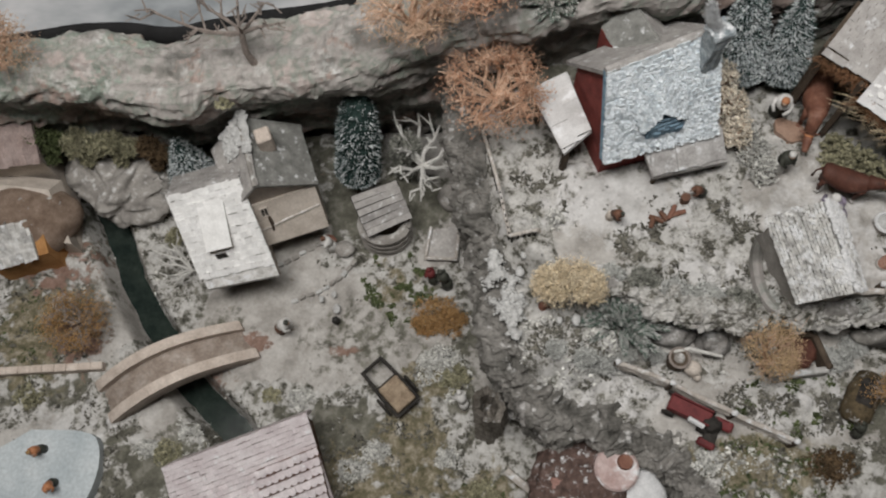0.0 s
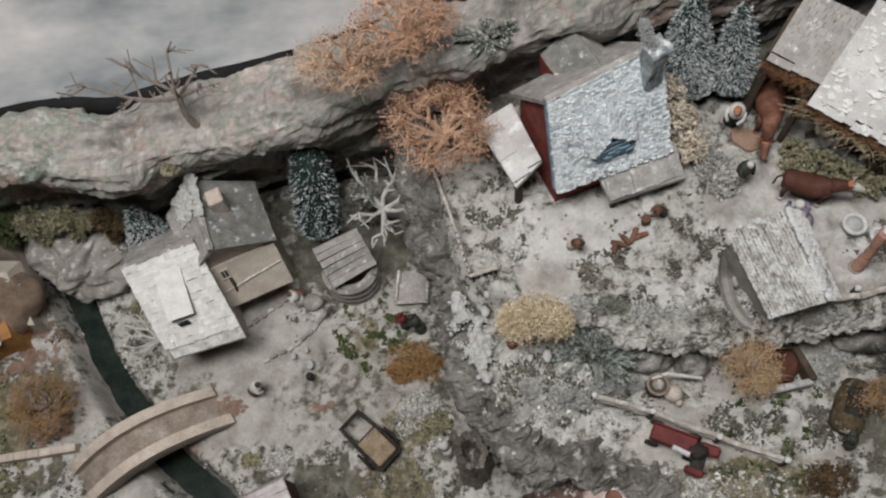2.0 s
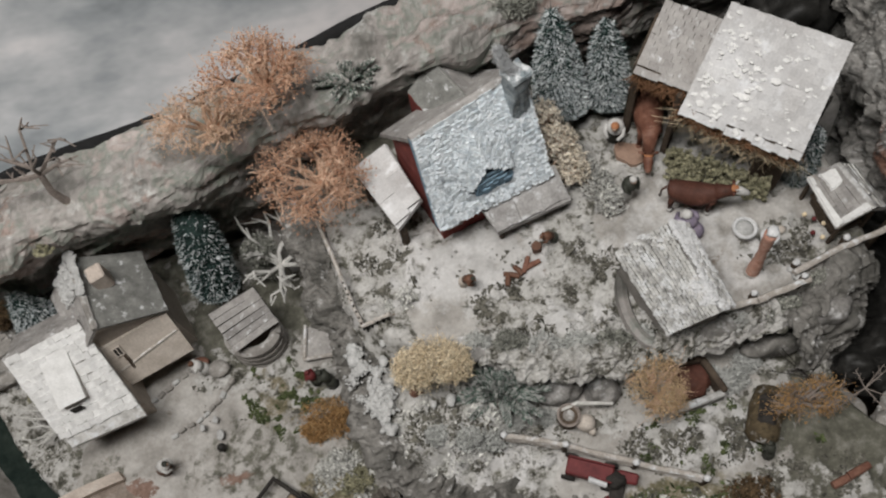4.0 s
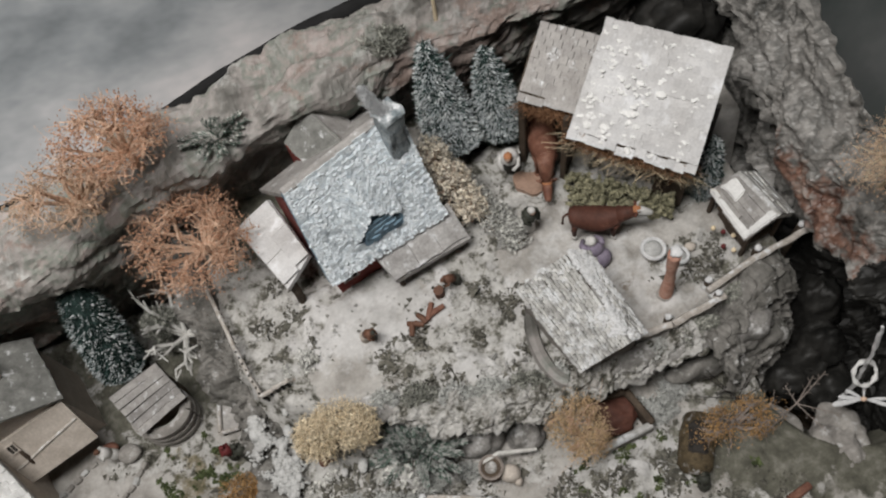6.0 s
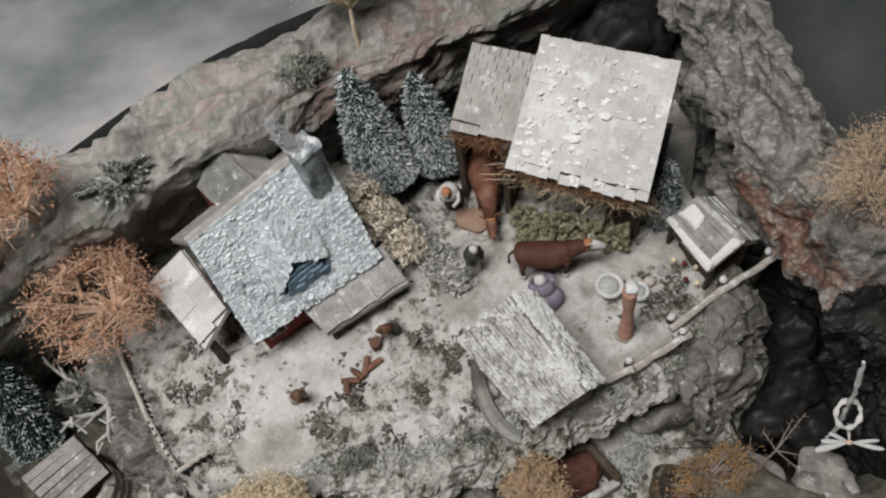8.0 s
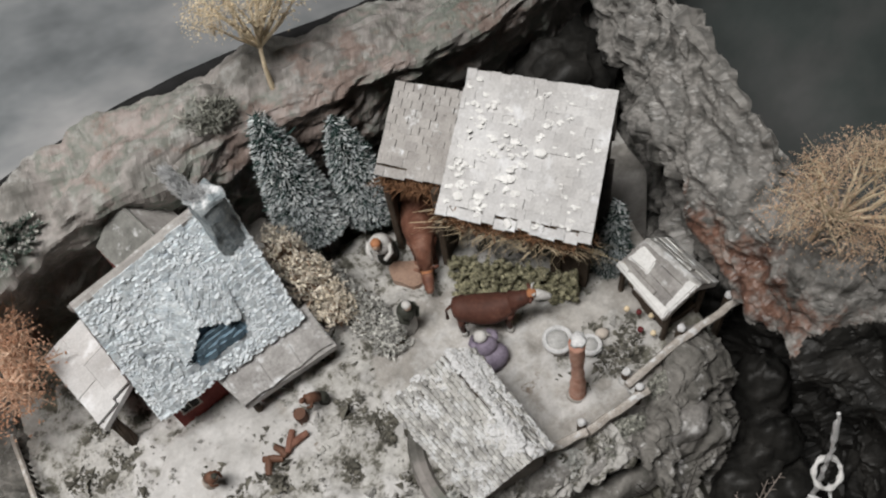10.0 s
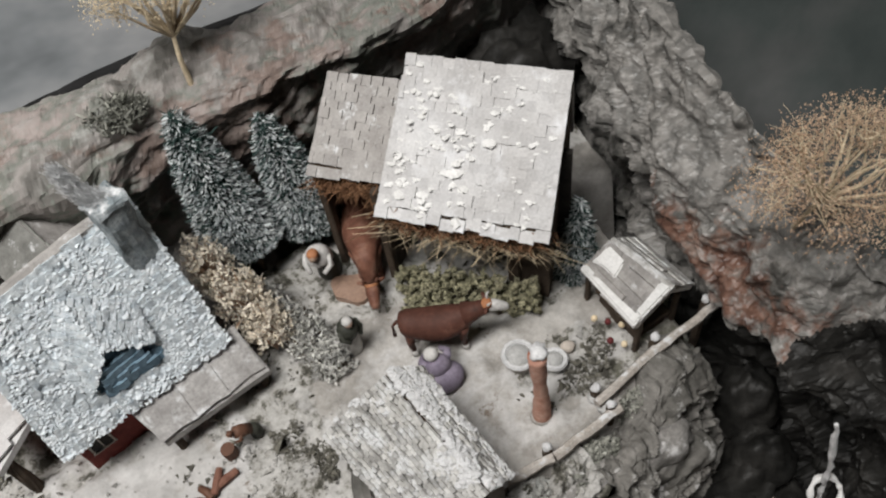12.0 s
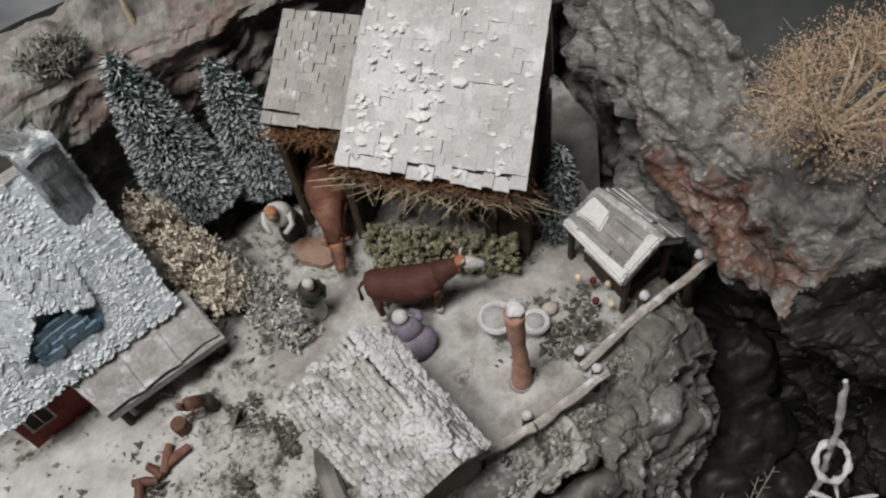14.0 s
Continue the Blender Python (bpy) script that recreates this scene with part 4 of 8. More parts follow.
chim = part("chimney", bm, surface("blue_grey_stone", [(0.3, (0.2, 0.24, 0.26)), (0.7, (0.5, 0.54, 0.56))], 1.6, fine=5, grain=0.5, bump=0.8, snow=0.3), blue, "blue-grey stone chimney")
rng = np.random.default_rng(4)
t = rng.uniform(0, 1, 9000) ** 1.15
cen = np.stack([18.7 - 1.2 * t - 0.2 * np.sin(4 * t), 37.0 + 0.55 * t, 34.2 + 2.3 * t], 1) + rng.normal(size=(9000, 3)) * (0.2 - 0.05 * t)[:, None]
v, f = blades(cen, cen + rng.normal(size=(9000, 3)) * 0.07 + [-0.1, 0.05, 0.16], 0.015, rng)
raw("smoke_tuft", v, f, surface("grey_cotton_wool", [(0.3, (0.55, 0.56, 0.57)), (0.7, (0.7, 0.71, 0.72))], 1, fine=4, bump=0), blue, label="grey cotton wool smoke tuft")["kind"] = "stuff"
rA, rB = Vector((15.2, 37.9, 31.0)), Vector((13.4, 42.1, 31.0))
lA, lB = Vector((12.9, 37.3, 28.7)), Vector((11.1, 41.5, 28.7))
r2A, r2B = Vector((17.4, 38.8, 28.6)), Vector((15.6, 43.0, 28.6))
rear = plate(blue, rA, rB, lB, lA, M_SLATE, 0.25, "small rear dormer roof", "rear_dormer")
shingles(rear, rA, rB, lB, lA, 7, 6, M_SLATE, 0.1, False, 8)
plate(blue, rA, rB, r2B, r2A, M_BOARD, 0.25, name="rear_dormer_side")
bm = bmesh.new()
prism(bm, [lB - Vector((0, 0, 3)), r2B - Vector((0, 0, 3)), r2B - Vector((0, 0, 0.2)), rB - Vector((0, 0, 0.2)), lB - Vector((0, 0, 0.2))], [lA - Vector((0, 0, 3)), r2A - Vector((0, 0, 3)), r2A - Vector((0, 0, 0.2)), rA - Vector((0, 0, 0.2)), lA - Vector((0, 0, 0.2))])
part("rear_dormer_wall", bm, M_RED, blue)
lean = plate(blue, (8.5, 39.2, 25.6), (10.2, 33.6, 25.4), (7.9, 31.9, 24.6), (5.3, 38.2, 24.6), M_SNOWSHAKE, 0.4, "snowy board lean-to roof", "lean_to_roof")
shingles(lean, (8.4, 39.1, 25.7), (10.0, 33.8, 25.5), (8.0, 32.1, 24.75), (5.5, 38.1, 24.75), 2, 3, M_SNOWSHAKE, 0.12, False, 9, name="board", tilt=0.6, jit=0.25, over=1.05)
for px, py in ((8.2, 32.6), (6.1, 37.6)):
    bm = bmesh.new()
    tube(bm, [(px, py, 20.0), (px + 0.05, py, 22.4), (px, py, 24.7)], [0.42, 0.36, 0.36], 8)
    part("lean_to_post", bm, M_WOOD, blue, "dark wooden post")
bm = bmesh.new()
slab(bm, ((14.6, 32.5, 24.3), (21.2, 34.6, 24.3), (22.0, 32.0, 22.6), (15.6, 30.6, 22.6)), 0.45)
porch = part("porch_roof", bm, M_SNOWBOARD, blue, "grey board porch roof")
shingles(porch, (14.7, 32.5, 24.4), (21.1, 34.5, 24.4), (21.9, 32.1, 22.75), (15.7, 30.8, 22.75), 1, 3, M_SNOWBOARD, 0.12, False, 10, name="board", tilt=0.4, over=1.0, jit=0.2)
for px, py in ((16.0, 31.2), (21.4, 32.6)):
    bm = bmesh.new()
    tube(bm, [(px, py, 20.2), (px, py, 22.5)], 0.25, 7)
    part("porch_post", bm, M_WOOD, blue)
# front door and windows of the red wall
wd = (Vector(FR) - Vector(FL)).normalized()
for u in (0.16, 0.8):
    c = Vector((10.9, 31.95, 22.6)).lerp(Vector((20.3, 35.2, 22.6)), u)
    window_on(blue, c, (wd.x, wd.y, 0), (0, 0, 1), 1.2, 1.4)

# an added black rock that stands in for the shaded corner behind the barn
bm = bmesh.new()
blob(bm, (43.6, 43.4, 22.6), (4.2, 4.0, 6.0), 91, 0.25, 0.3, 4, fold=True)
solo("boulder", bm, M_ROCK_BLACK, 43.6, 43.2, 16, "added black folded rock standing in for the shaded corner behind the barn", "rock", smooth=True)

# the barn
barn = thing("barn", 36, 34, 20.6, "dark wooden barn with grey shake roof and hay", "barn")
bRL, bRR, bFL, bFR = Vector((35.4, 39.2, 33.5)), Vector((42.0, 33.5, 33.5)), Vector((30.4, 33.9, 29.0)), Vector((37.3, 27.8, 29.0))
back = Vector((0.7, 0.8, -5.0))
roof = plate(barn, bRL, bRR, bFR, bFL, M_WOOD, 0.35, "grey wood shake roof with snow flakes")
shingles(roof, bRL, bRR, bFR, bFL, 15, 13, M_SNOWSHAKE, 0.14, False, 11, tilt=3.0, over=1.12, jit=0.7, ragged=0.45)
plate(barn, bRL, bRR, bRR + back, bRL + back, M_SHAKE, 0.35, name="back_roof")
rng = np.random.default_rng(12)
nrm = (bRR - bRL).cross(bFL - bRL).normalized()
nrm = nrm if nrm.z > 0 else -nrm
cl = rng.uniform(0.04, 0.96, (120, 2))
cl[:26] = np.stack([0.05 + 0.4 * rng.uniform(0, 1, 26), 0.5 + 0.1 * rng.normal(size=26)], 1)
cen = []
for k, (u, w) in enumerate(cl):
    c = np.array(bRL.lerp(bFL, w).lerp(bRR.lerp(bFR, w), u) + nrm * 0.3)
    cen.append(c + rng.normal(size=(6, 3)) * (0.24 if k < 26 else rng.uniform(0.05, 0.12)) * np.array([1, 1, 0.15]))
cen = np.concatenate(cen)
v, f = lumps(cen - [0, 0, 0.06], rng.gamma(3, 0.33, len(cen)) * 0.11, rng, 0.35)
raw("snow", v, f, M_WHITETILE, roof, label="white snow flakes on the roof")["kind"] = "stuff"
lRL, lRR, lFL, lFR = Vector((31.6, 41.9, 32.0)), Vector((35.2, 38.8, 32.0)), Vector((28.3, 38.1, 29.5)), Vector((31.6, 35.1, 29.5))
roof2 = plate(barn, lRL, lRR, lFR, lFL, M_WOOD, 0.3, name="annex_roof")
shingles(roof2, lRL, lRR, lFR, lFL, 11, 7, M_SHAKE, 0.14, False, 13, tilt=3.0, over=1.12, jit=0.7, ragged=0.4)
plate(barn, lRL, lRR, lRR + back * 0.7, lRL + back * 0.7, M_SHAKE, 0.3, name="annex_back_roof")


def wall_quad(th, a, b, z0, za, zb, mat, t=0.4, name="wall", label=""):
    a, b = Vector((*a, 0)), Vector((*b, 0))
    n = (b - a).cross(Vector((0, 0, 1))).normalized()
    bm = bmesh.new()
    slab(bm, [a + Vector((0, 0, z0)), b + Vector((0, 0, z0)), b + Vector((0, 0, zb)), a + Vector((0, 0, za))], t, down=-n)
    return part(name, bm, mat, th, label)


wall_quad(barn, (38.4, 29.6), (42.2, 33.9), 20.2, 29.2, 32.9, M_WOOD, label="dark plank side wall")
wall_quad(barn, (31.4, 35.6), (34.6, 39.3), 20.2, 28.6, 31.4, M_WOOD)
wall_quad(barn, (28.9, 38.7), (31.4, 41.6), 20.2, 29.0, 30.9, M_WOOD)
wall_quad(barn, (36.6, 31.2), (38.4, 29.6), 20.2, 28.4, 28.4, M_WOOD, label="dark plank corner panel")
# the inner wall is near-black, darker than the outer planks
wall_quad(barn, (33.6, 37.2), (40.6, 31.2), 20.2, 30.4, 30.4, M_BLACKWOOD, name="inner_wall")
for px, py in ((31.0, 35.3), (28.8, 38.3), (37.0, 30.9)):
    bm = bmesh.new()
    box(bm, (px, py, 24.8), (0.5, 0.5, 8.8), 40)
    part("post", bm, M_WOOD, barn)


def strands(th, a, b, n, drop, spread, mat, seed, name, label="", width=0.035, out=(0, -1), along=0.6):
    """Loose stalks hanging along a line."""
    rng = np.random.default_rng(seed)
    a, b = np.array(a, float), np.array(b, float)
    t = rng.uniform(0, 1, n)[:, None]
    p0 = a + (b - a) * t + rng.normal(size=(n, 3)) * 0.25
    d = np.c_[rng.normal(size=n) * spread + out[0] * 0.5, rng.normal(size=n) * spread * 0.5 + out[1] * 0.6, -np.abs(rng.normal(size=n)) * drop + 0.2]
    d += (b - a) / np.linalg.norm(b - a) * rng.normal(size=n)[:, None] * along
    mid = p0 + d * 0.5 + rng.normal(size=(n, 3)) * 0.18 + [0, 0, 0.15]
    v1, f1 = blades(p0, mid, width, rng)
    v2, f2 = blades(mid, p0 + d, width * 0.8, rng)
    return raw(name, np.r_[v1, v2], np.r_[f1, f2 + len(v1)], mat, th, label=label)


strands(barn, (31.2, 34.2, 28.4), (37.2, 28.9, 28.4), 1300, 0.3, 0.35, M_BROWNHAY, 1, "hay_fringe", "brown hay under the eave", out=(-0.6, -0.6))
strands(barn, (31.4, 34.2, 27.9), (37.0, 29.0, 27.5), 420, 0.75, 0.8, M_HAY, 2, "hay", "loose pale hay stalks", width=0.026, out=(-0.5, -0.5), along=1.3)
strands(barn, (28.9, 38.0, 28.8), (31.4, 35.8, 28.8), 420, 0.5, 0.4, M_BROWNHAY, 3, "annex_hay", out=(-0.7, -0.7))

# the hut with the snowy tile roof
hut = thing("tiled_hut", 27.5, 23, 19, "low stone hut with snowy grey tile roof", "hut")
tRL, tRR = Vector((27.3, 26.2, 27.0)), Vector((29.2, 19.3, 25.4))
tL0, tL1, tR0, tR1 = Vector((23.4, 25.7, 25.2)), Vector((25.7, 19.2, 23.0)), Vector((28.9, 26.3, 25.8)), Vector((30.6, 19.9, 23.9))
body(hut, tRR, tRL, tL1, tL0, tR1, tR0, 18.5, (0.12, 0.06), M_STONE)
roof = plate(hut, tRL, tRR, tL1, tL0, M_WOOD, 0.3, "snowy grey tile roof")
shingles(roof, tRL, tRR, tL1, tL0, 17, 22, M_SNOWTILE, 0.2, True, 21, name="tile", tilt=13, over=0.95, jit=1.8)
roof = plate(hut, tRL, tRR, tR1, tR0, M_WHITETILE, 0.3, name="snowy_roof")
shingles(roof, tRR, tRL, tR0, tR1, 7, 22, M_SNOWTILE, 0.2, True, 22, name="tile", tilt=13, over=0.95, jit=1.6)
rng = np.random.default_rng(5)
uu, ww = rng.uniform(0, 1, 6500), rng.uniform(-0.98, 0.98, 6500)
keep = fbm(np.stack([uu * 6, ww * 6, 0 * uu], 1), 3, 9) + 0.17 * np.clip((ww + 0.4) / 0.4, 0, 1) - 0.09 > rng.uniform(0.5, 0.72, 6500)
pts = np.array([((tRL.lerp(tR0, w)).lerp(tRR.lerp(tR1, w), u) if w > 0 else (tRL.lerp(tL0, -w)).lerp(tRR.lerp(tL1, -w), u)) + Vector((0, 0, 0.3)) for u, w in zip(uu[keep], ww[keep])])
v, f = lumps(pts + [0, 0, 0.1], np.minimum(rng.gamma(3, 1 / 3, len(pts)), 1.9) * np.where(ww[keep] > -0.3, 0.125, 0.085), rng, 0.6)
raw("snow", v, f, M_SNOW, roof, label="white snow on the roof")["kind"] = "stuff"
bm = bmesh.new()
tube(bm, [(25.2 + 0.9 * math.sin(a) * -1.6, 22.6 - 3.2 * math.cos(a), 20.7) for a in np.linspace(0.2, 2.9, 14)], 0.55, 8)
part("curved_wall", bm, M_ROCK, hut, "curved low stone wall")

# the market stall
stall = thing("wooden_stall", 42, 26.5, 20.6, "small wooden stall with snowy plank gable roof", "stall")
sA, sB = Vector((41.6, 28.4, 25.5)), Vector((42.6, 24.2, 25.5))
sL0, sL1, sR0, sR1 = Vector((39.9, 28.6, 23.6)), Vector((40.4, 24.0, 23.6)), Vector((43.6, 28.7, 23.7)), Vector((44.5, 24.7, 23.7))
roof = plate(stall, sA, sB, sL1, sL0, M_PALEWOOD, 0.25, "snowy plank roof")
shingles(roof, sA, sB, sL1, sL0, 6, 2, M_BOARD, 0.15, False, 31, name="plank", tilt=6, over=1.0)
roof_r = plate(stall, sA, sB, sR1, sR0, M_SNOWTILE, 0.25, name="roof")
shingles(roof_r, sB, sA, sR0, sR1, 4, 3, M_SNOWTILE, 0.12, False, 32, name="plank", over=1.25)
for pts in (((0.06, 0.15), (0.36, 0.2), (0.42, 0.62), (0.2, 0.55), (0.04, 0.7)), ((0.0, 0.82), (0.5, 0.86), (0.98, 0.8), (1.0, 1.02), (0.0, 1.02)), ((0.84, 0.05), (1.0, 0.02), (1.0, 0.82), (0.88, 0.8), (0.9, 0.4))):
    bm = bmesh.new()
    slab(bm, [sA.lerp(sL0, w).lerp(sB.lerp(sL1, w), u) + Vector((-0.12, 0, 0.42 + random.uniform(-0.04, 0.04))) for u, w in pts], 0.3)
    bmesh.ops.bevel(bm, geom=bm.edges[:], offset=0.1, segments=2, affect="EDGES")
    part("snow", bm, M_WHITETILE, roof, "white snow patch on the roof")
for px, py in ((40.3, 28.4), (40.8, 24.2), (43.4, 28.6), (43.6, 24.8)):
    bm = bmesh.new()
    box(bm, (px, py, 21.9), (0.32, 0.32, 3.6), 5)
    part("post", bm, M_WOOD, stall)
bm = bmesh.new()
box(bm, (42, 26.4, 21.7), (2.6, 3.6, 0.25), 5)
box(bm, (42, 26.4, 20.9), (2.2, 3.2, 1.6), 5)
part("counter", bm, M_WOOD, stall, "dark plank counter")
bm = bmesh.new()
tube(bm, [sA, (sA + sB) / 2 + Vector((0, 0, 0.15)), sB], 0.25, 7)
part("ridge_cap", bm, M_SNOWTILE, stall)
for k in range(5):
    bm = bmesh.new()
    c = (39.6 + 0.55 * (k % 3), 26.6 - 0.55 * k, 21.5)
    blob(bm, c, (0.2, 0.2, 0.22), k, 0.1, 2, 2)
    part("fruit", bm, M_CLOTH_R if k % 2 else M_YELLOW, stall, "small red and yellow fruit" if k == 0 else "")

# the cottage pair on the left
cot = thing("white_roof_cottage", -24, 31, 3.6, "beige cottage with snow-white tile roof", "cottage")
cRL, cRR, cFL, cFR = (-28.9, 32.8, 15.5), (-22.1, 34.8, 15.5), (-26.6, 26.3, 10.0), (-19.3, 27.9, 10.0)
cBL, cBR = (-29.9, 36.6, 12.0), (-23.2, 38.6, 12.0)
body(cot, cRL, cRR, cFL, cFR, cBL, cBR, 3.0, (0.16, 0.06), M_BEIGE)
roof = plate(cot, cRL, cRR, cFR, cFL, M_BOARD, 0.35, "snow-white tile roof")
shingles(roof, cRL, cRR, cFR, cFL, 14, 13, M_WHITETILE, 0.16, False, 41, name="tile", tilt=6, over=1.05, jit=1.4)
plate(cot, cRL, cRR, cBR, cBL, M_BOARD, 0.35, name="back_roof")
ridge_cap(cot, cRL, cRR, M_BOARD, 0.3)
d0, d1, d2, d3 = Vector((-26.2, 32.3, 14.9)), Vector((-23.7, 32.9, 14.9)), Vector((-22.9, 28.6, 12.9)), Vector((-25.3, 28.0, 12.9))
plate(cot, d0, d1, d2, d3, M_WHITETILE, 0.3, "snowy flat dormer roof", "dormer_roof")
bm = bmesh.new()
prism(bm, [d0 - Vector((0, 0, 0.3)), d3 - Vector((-0.1, -0.3, 0.3)), d3 - Vector((-0.1, -0.3, 1.9))], [d1 - Vector((0, 0, 0.3)), d2 - Vector((0.1, -0.3, 0.3)), d2 - Vector((0.1, -0.3, 1.9))])
part("dormer_wall", bm, M_PALEWOOD, cot)
box_bm = bmesh.new()
slab(box_bm, ((-24.6, 27.95, 12.45), (-23.6, 28.2, 12.45), (-23.6, 28.2, 11.5), (-24.6, 27.95, 11.5)), 0.12, down=(0.2, -0.9, 0))
part("dormer_window", box_bm, M_BLACKWOOD, cot)
bm = bmesh.new()
slab(bm, ((-26.5, 26.6, 10.2), (-19.4, 28.0, 10.2), (-19.0, 26.9, 9.3), (-26.0, 25.5, 9.3)), 0.4)
part("eave_board", bm, M_SNOWTILE, cot, "snowy eave board")
e2 = thing("grey_roof_cottage", -19.5, 37, 3.6, "tall beige cottage with grey slate gable roof", "cottage")
eRf, eRb = Vector((-20.1, 33.1, 16.8)), Vector((-22.3, 40.6, 16.8))
eR0, eR1, eL0, eL1 = Vector((-14.9, 35.1, 13.0)), Vector((-17.1, 41.8, 13.0)), Vector((-23.2, 32.4, 12.8)), Vector((-26.0, 39.2, 12.8))
body(e2, eRf, eRb, eR0, eR1, eL0, eL1, 3.0, (0.08, 0.05), M_BEIGE)
roof = plate(e2, eRb, eRf, eR0, eR1, M_SLATE, 0.3, "lichen-grey slate roof")
shingles(roof, eRb, eRf, eR0, eR1, 12, 14, M_SLATE, 0.1, False, 51, name="slate", tilt=5, jit=1.5)
roof = plate(e2, eRb, eRf, eL0, eL1, M_BOARD, 0.3, name="roof")
shingles(roof, eRf, eRb, eL1, eL0, 4, 5, M_BOARD, 0.08, False, 52, name="slate", tilt=2)
ridge_cap(e2, eRf, eRb, M_STONE, 0.25)
bm = bmesh.new()
box(bm, (-19.6, 38.2, 16.4), (1.5, 1.6, 2.4), 20, bevel=0.15)
part("chimney", bm, M_BRIDGE, e2, "pale cream chimney stub")
rng = np.random.default_rng(33)
w = rng.uniform(0, 1, (1500, 2))
w = w[fbm(np.c_[w * 5, 0 * w[:, 0]], 3, 3) + 0.3 * w[:, 0] > 0.62]
cen = np.array([eRf.lerp(eRb, 0.45 + 0.55 * p).lerp(eL0.lerp(eL1, 0.45 + 0.55 * p), -0.12 + 0.75 * q * q) for p, q in w]) + [0, 0, 0.25]
v, f = lumps(cen, rng.gamma(3, 1 / 3, len(cen)) * 0.16, rng, 0.5)
raw("ridge_snow", v, f, M_PALESNOW, e2, label="snow lying over the ridge")["kind"] = "stuff"
out = Vector((0.31, -0.95, 0))
bm = bmesh.new()
g0, g1 = Vector((-22.6, 32.75, 12.2)), Vector((-15.3, 35.1, 12.4))
slab(bm, (g0, g1, g1 + out * 2.5 - Vector((0, 0, 4.6)), g0 + out * 2.5 - Vector((0, 0, 4.6))), 0.5, down=-out)
part("battered_wall", bm, M_BEIGE, e2, "sloping beige plaster front wall")
fall = out * 2.5 - Vector((0, 0, 4.6))
bm = bmesh.new()
p, q = g0.lerp(g1, 0.12) + fall * 0.62, g0.lerp(g1, 0.98) + fall * 0.42
tube(bm, [p, (p + q) / 2 + Vector((0, 0, 0.06)), q], 0.13, 7)
part("cornice", bm, M_PALEWOOD, e2, "pale ledge across the front wall")
bm = bmesh.new()
p = g0.lerp(g1, 0.3) + fall * 0.5
tube(bm, [p - fall * 0.22, p + Vector((0.1, 0, 0.12)), p + fall * 0.18], [0.14, 0.2, 0.13], 7)
part("bracket", bm, M_WOOD, e2, "dark wooden wall bracket")
window_on(e2, g0.lerp(g1, 0.28) + fall * 0.2 + Vector((0, -0.1, 0.1)), (g1 - g0), -fall, 0.7, 1.0, M_BEIGE)

# the plank-roofed shed
shed = thing("plank_shed", -9, 33.8, 3.6, "small round shed with grey plank roof", "shed")
pA, pB, pC, pD = Vector((-12.2, 35.0, 10.2)), Vector((-7.4, 36.8, 10.2)), Vector((-6.0, 33.5, 8.2)), Vector((-10.4, 31.3, 8.2))
roof = plate(shed, pA, pB, pC, pD, M_BLACKWOOD, 0.2)
shingles(roof, pA, pB, pC, pD, 6, 1, M_BOARD, 0.3, False, 61, name="plank", tilt=9, over=0.92, jit=1.1)
bm = bmesh.new()
for k in range(4):
    tube(bm, [(-8.9 + 2.3 * math.cos(a), 33.3 + 1.9 * math.sin(a), 3.4 + k * 1.15) for a in np.linspace(-0.3, 2 * math.pi - 0.3, 20)], 0.62, 7)
part("wall", bm, M_STONE, shed, "rounded stone ring wall")
bm = bmesh.new()
box(bm, (-8.7, 34.1, 6.0), (4.2, 3.2, 5.4), 23, bevel=0.2)
part("inner_wall", bm, M_WOOD, shed)

# the houses at the village edge
lA = thing("mauve_roof_house", -48, 41.5, 3.6, "small house with mauve grey tile roof", "house")
a0, a1, a2, a3 = Vector((-53, 43.6, 13.5)), Vector((-45.6, 44.6, 13.5)), Vector((-44.4, 39.0, 11)), Vector((-52, 38.0, 11))
body(lA, a0, a1, a3, a2, a0 + Vector((-0.5, 3, -2)), a1 + Vector((-0.5, 3, -2)), 3.0, (0.12, 0.05), M_BEIGE)
M_DUSKTILE = surface("dusky_mauve_tile", [(0.3, (0.24, 0.18, 0.165)), (0.6, (0.37, 0.295, 0.275)), (0.8, (0.46, 0.39, 0.37))], 0.7, fine=6, grain=0.4, bump=0.5, vary=0.15)
roof = plate(lA, a0, a1, a2, a3, M_DUSKTILE, 0.3)
shingles(roof, a0, a1, a2, a3, 8, 12, M_DUSKTILE, 0.1, False, 71, name="tile", tilt=3)
lC = thing("ochre_house", -45, 31, 3.6, "small ochre house with snowy grey gable roof", "house")
k0, k1, k2, k3 = Vector((-45.4, 33.0, 9.6)), Vector((-49.5, 32.0, 9.6)), Vector((-48.6, 28.6, 7.6)), Vector((-44.6, 29.6, 7.8))
body(lC, k0, k1, k3, k2, k0 + Vector((0.4, 2.4, -2)), k1 + Vector((0.4, 2.4, -2)), 3.0, (0.1, -0.25), M_ORANGE)
roof = plate(lC, k0, k1, k2, k3, M_SNOWTILE, 0.3)
shingles(roof, k1, k0, k3, k2, 5, 6, M_SNOWTILE, 0.1, False, 72, name="tile", tilt=3)
th = thing("thatched_house", -46, 34, 3.6, "low house with snow-flecked brown thatch roof", "house")
z0, z1, z2, z3 = Vector((-51, 37.6, 9.6)), Vector((-43.6, 36.6, 9.6)), Vector((-41.4, 31.0, 6.6)), Vector((-46.0, 31.8, 6.6))
z3 = Vector((-52, 32.5, 6.6))
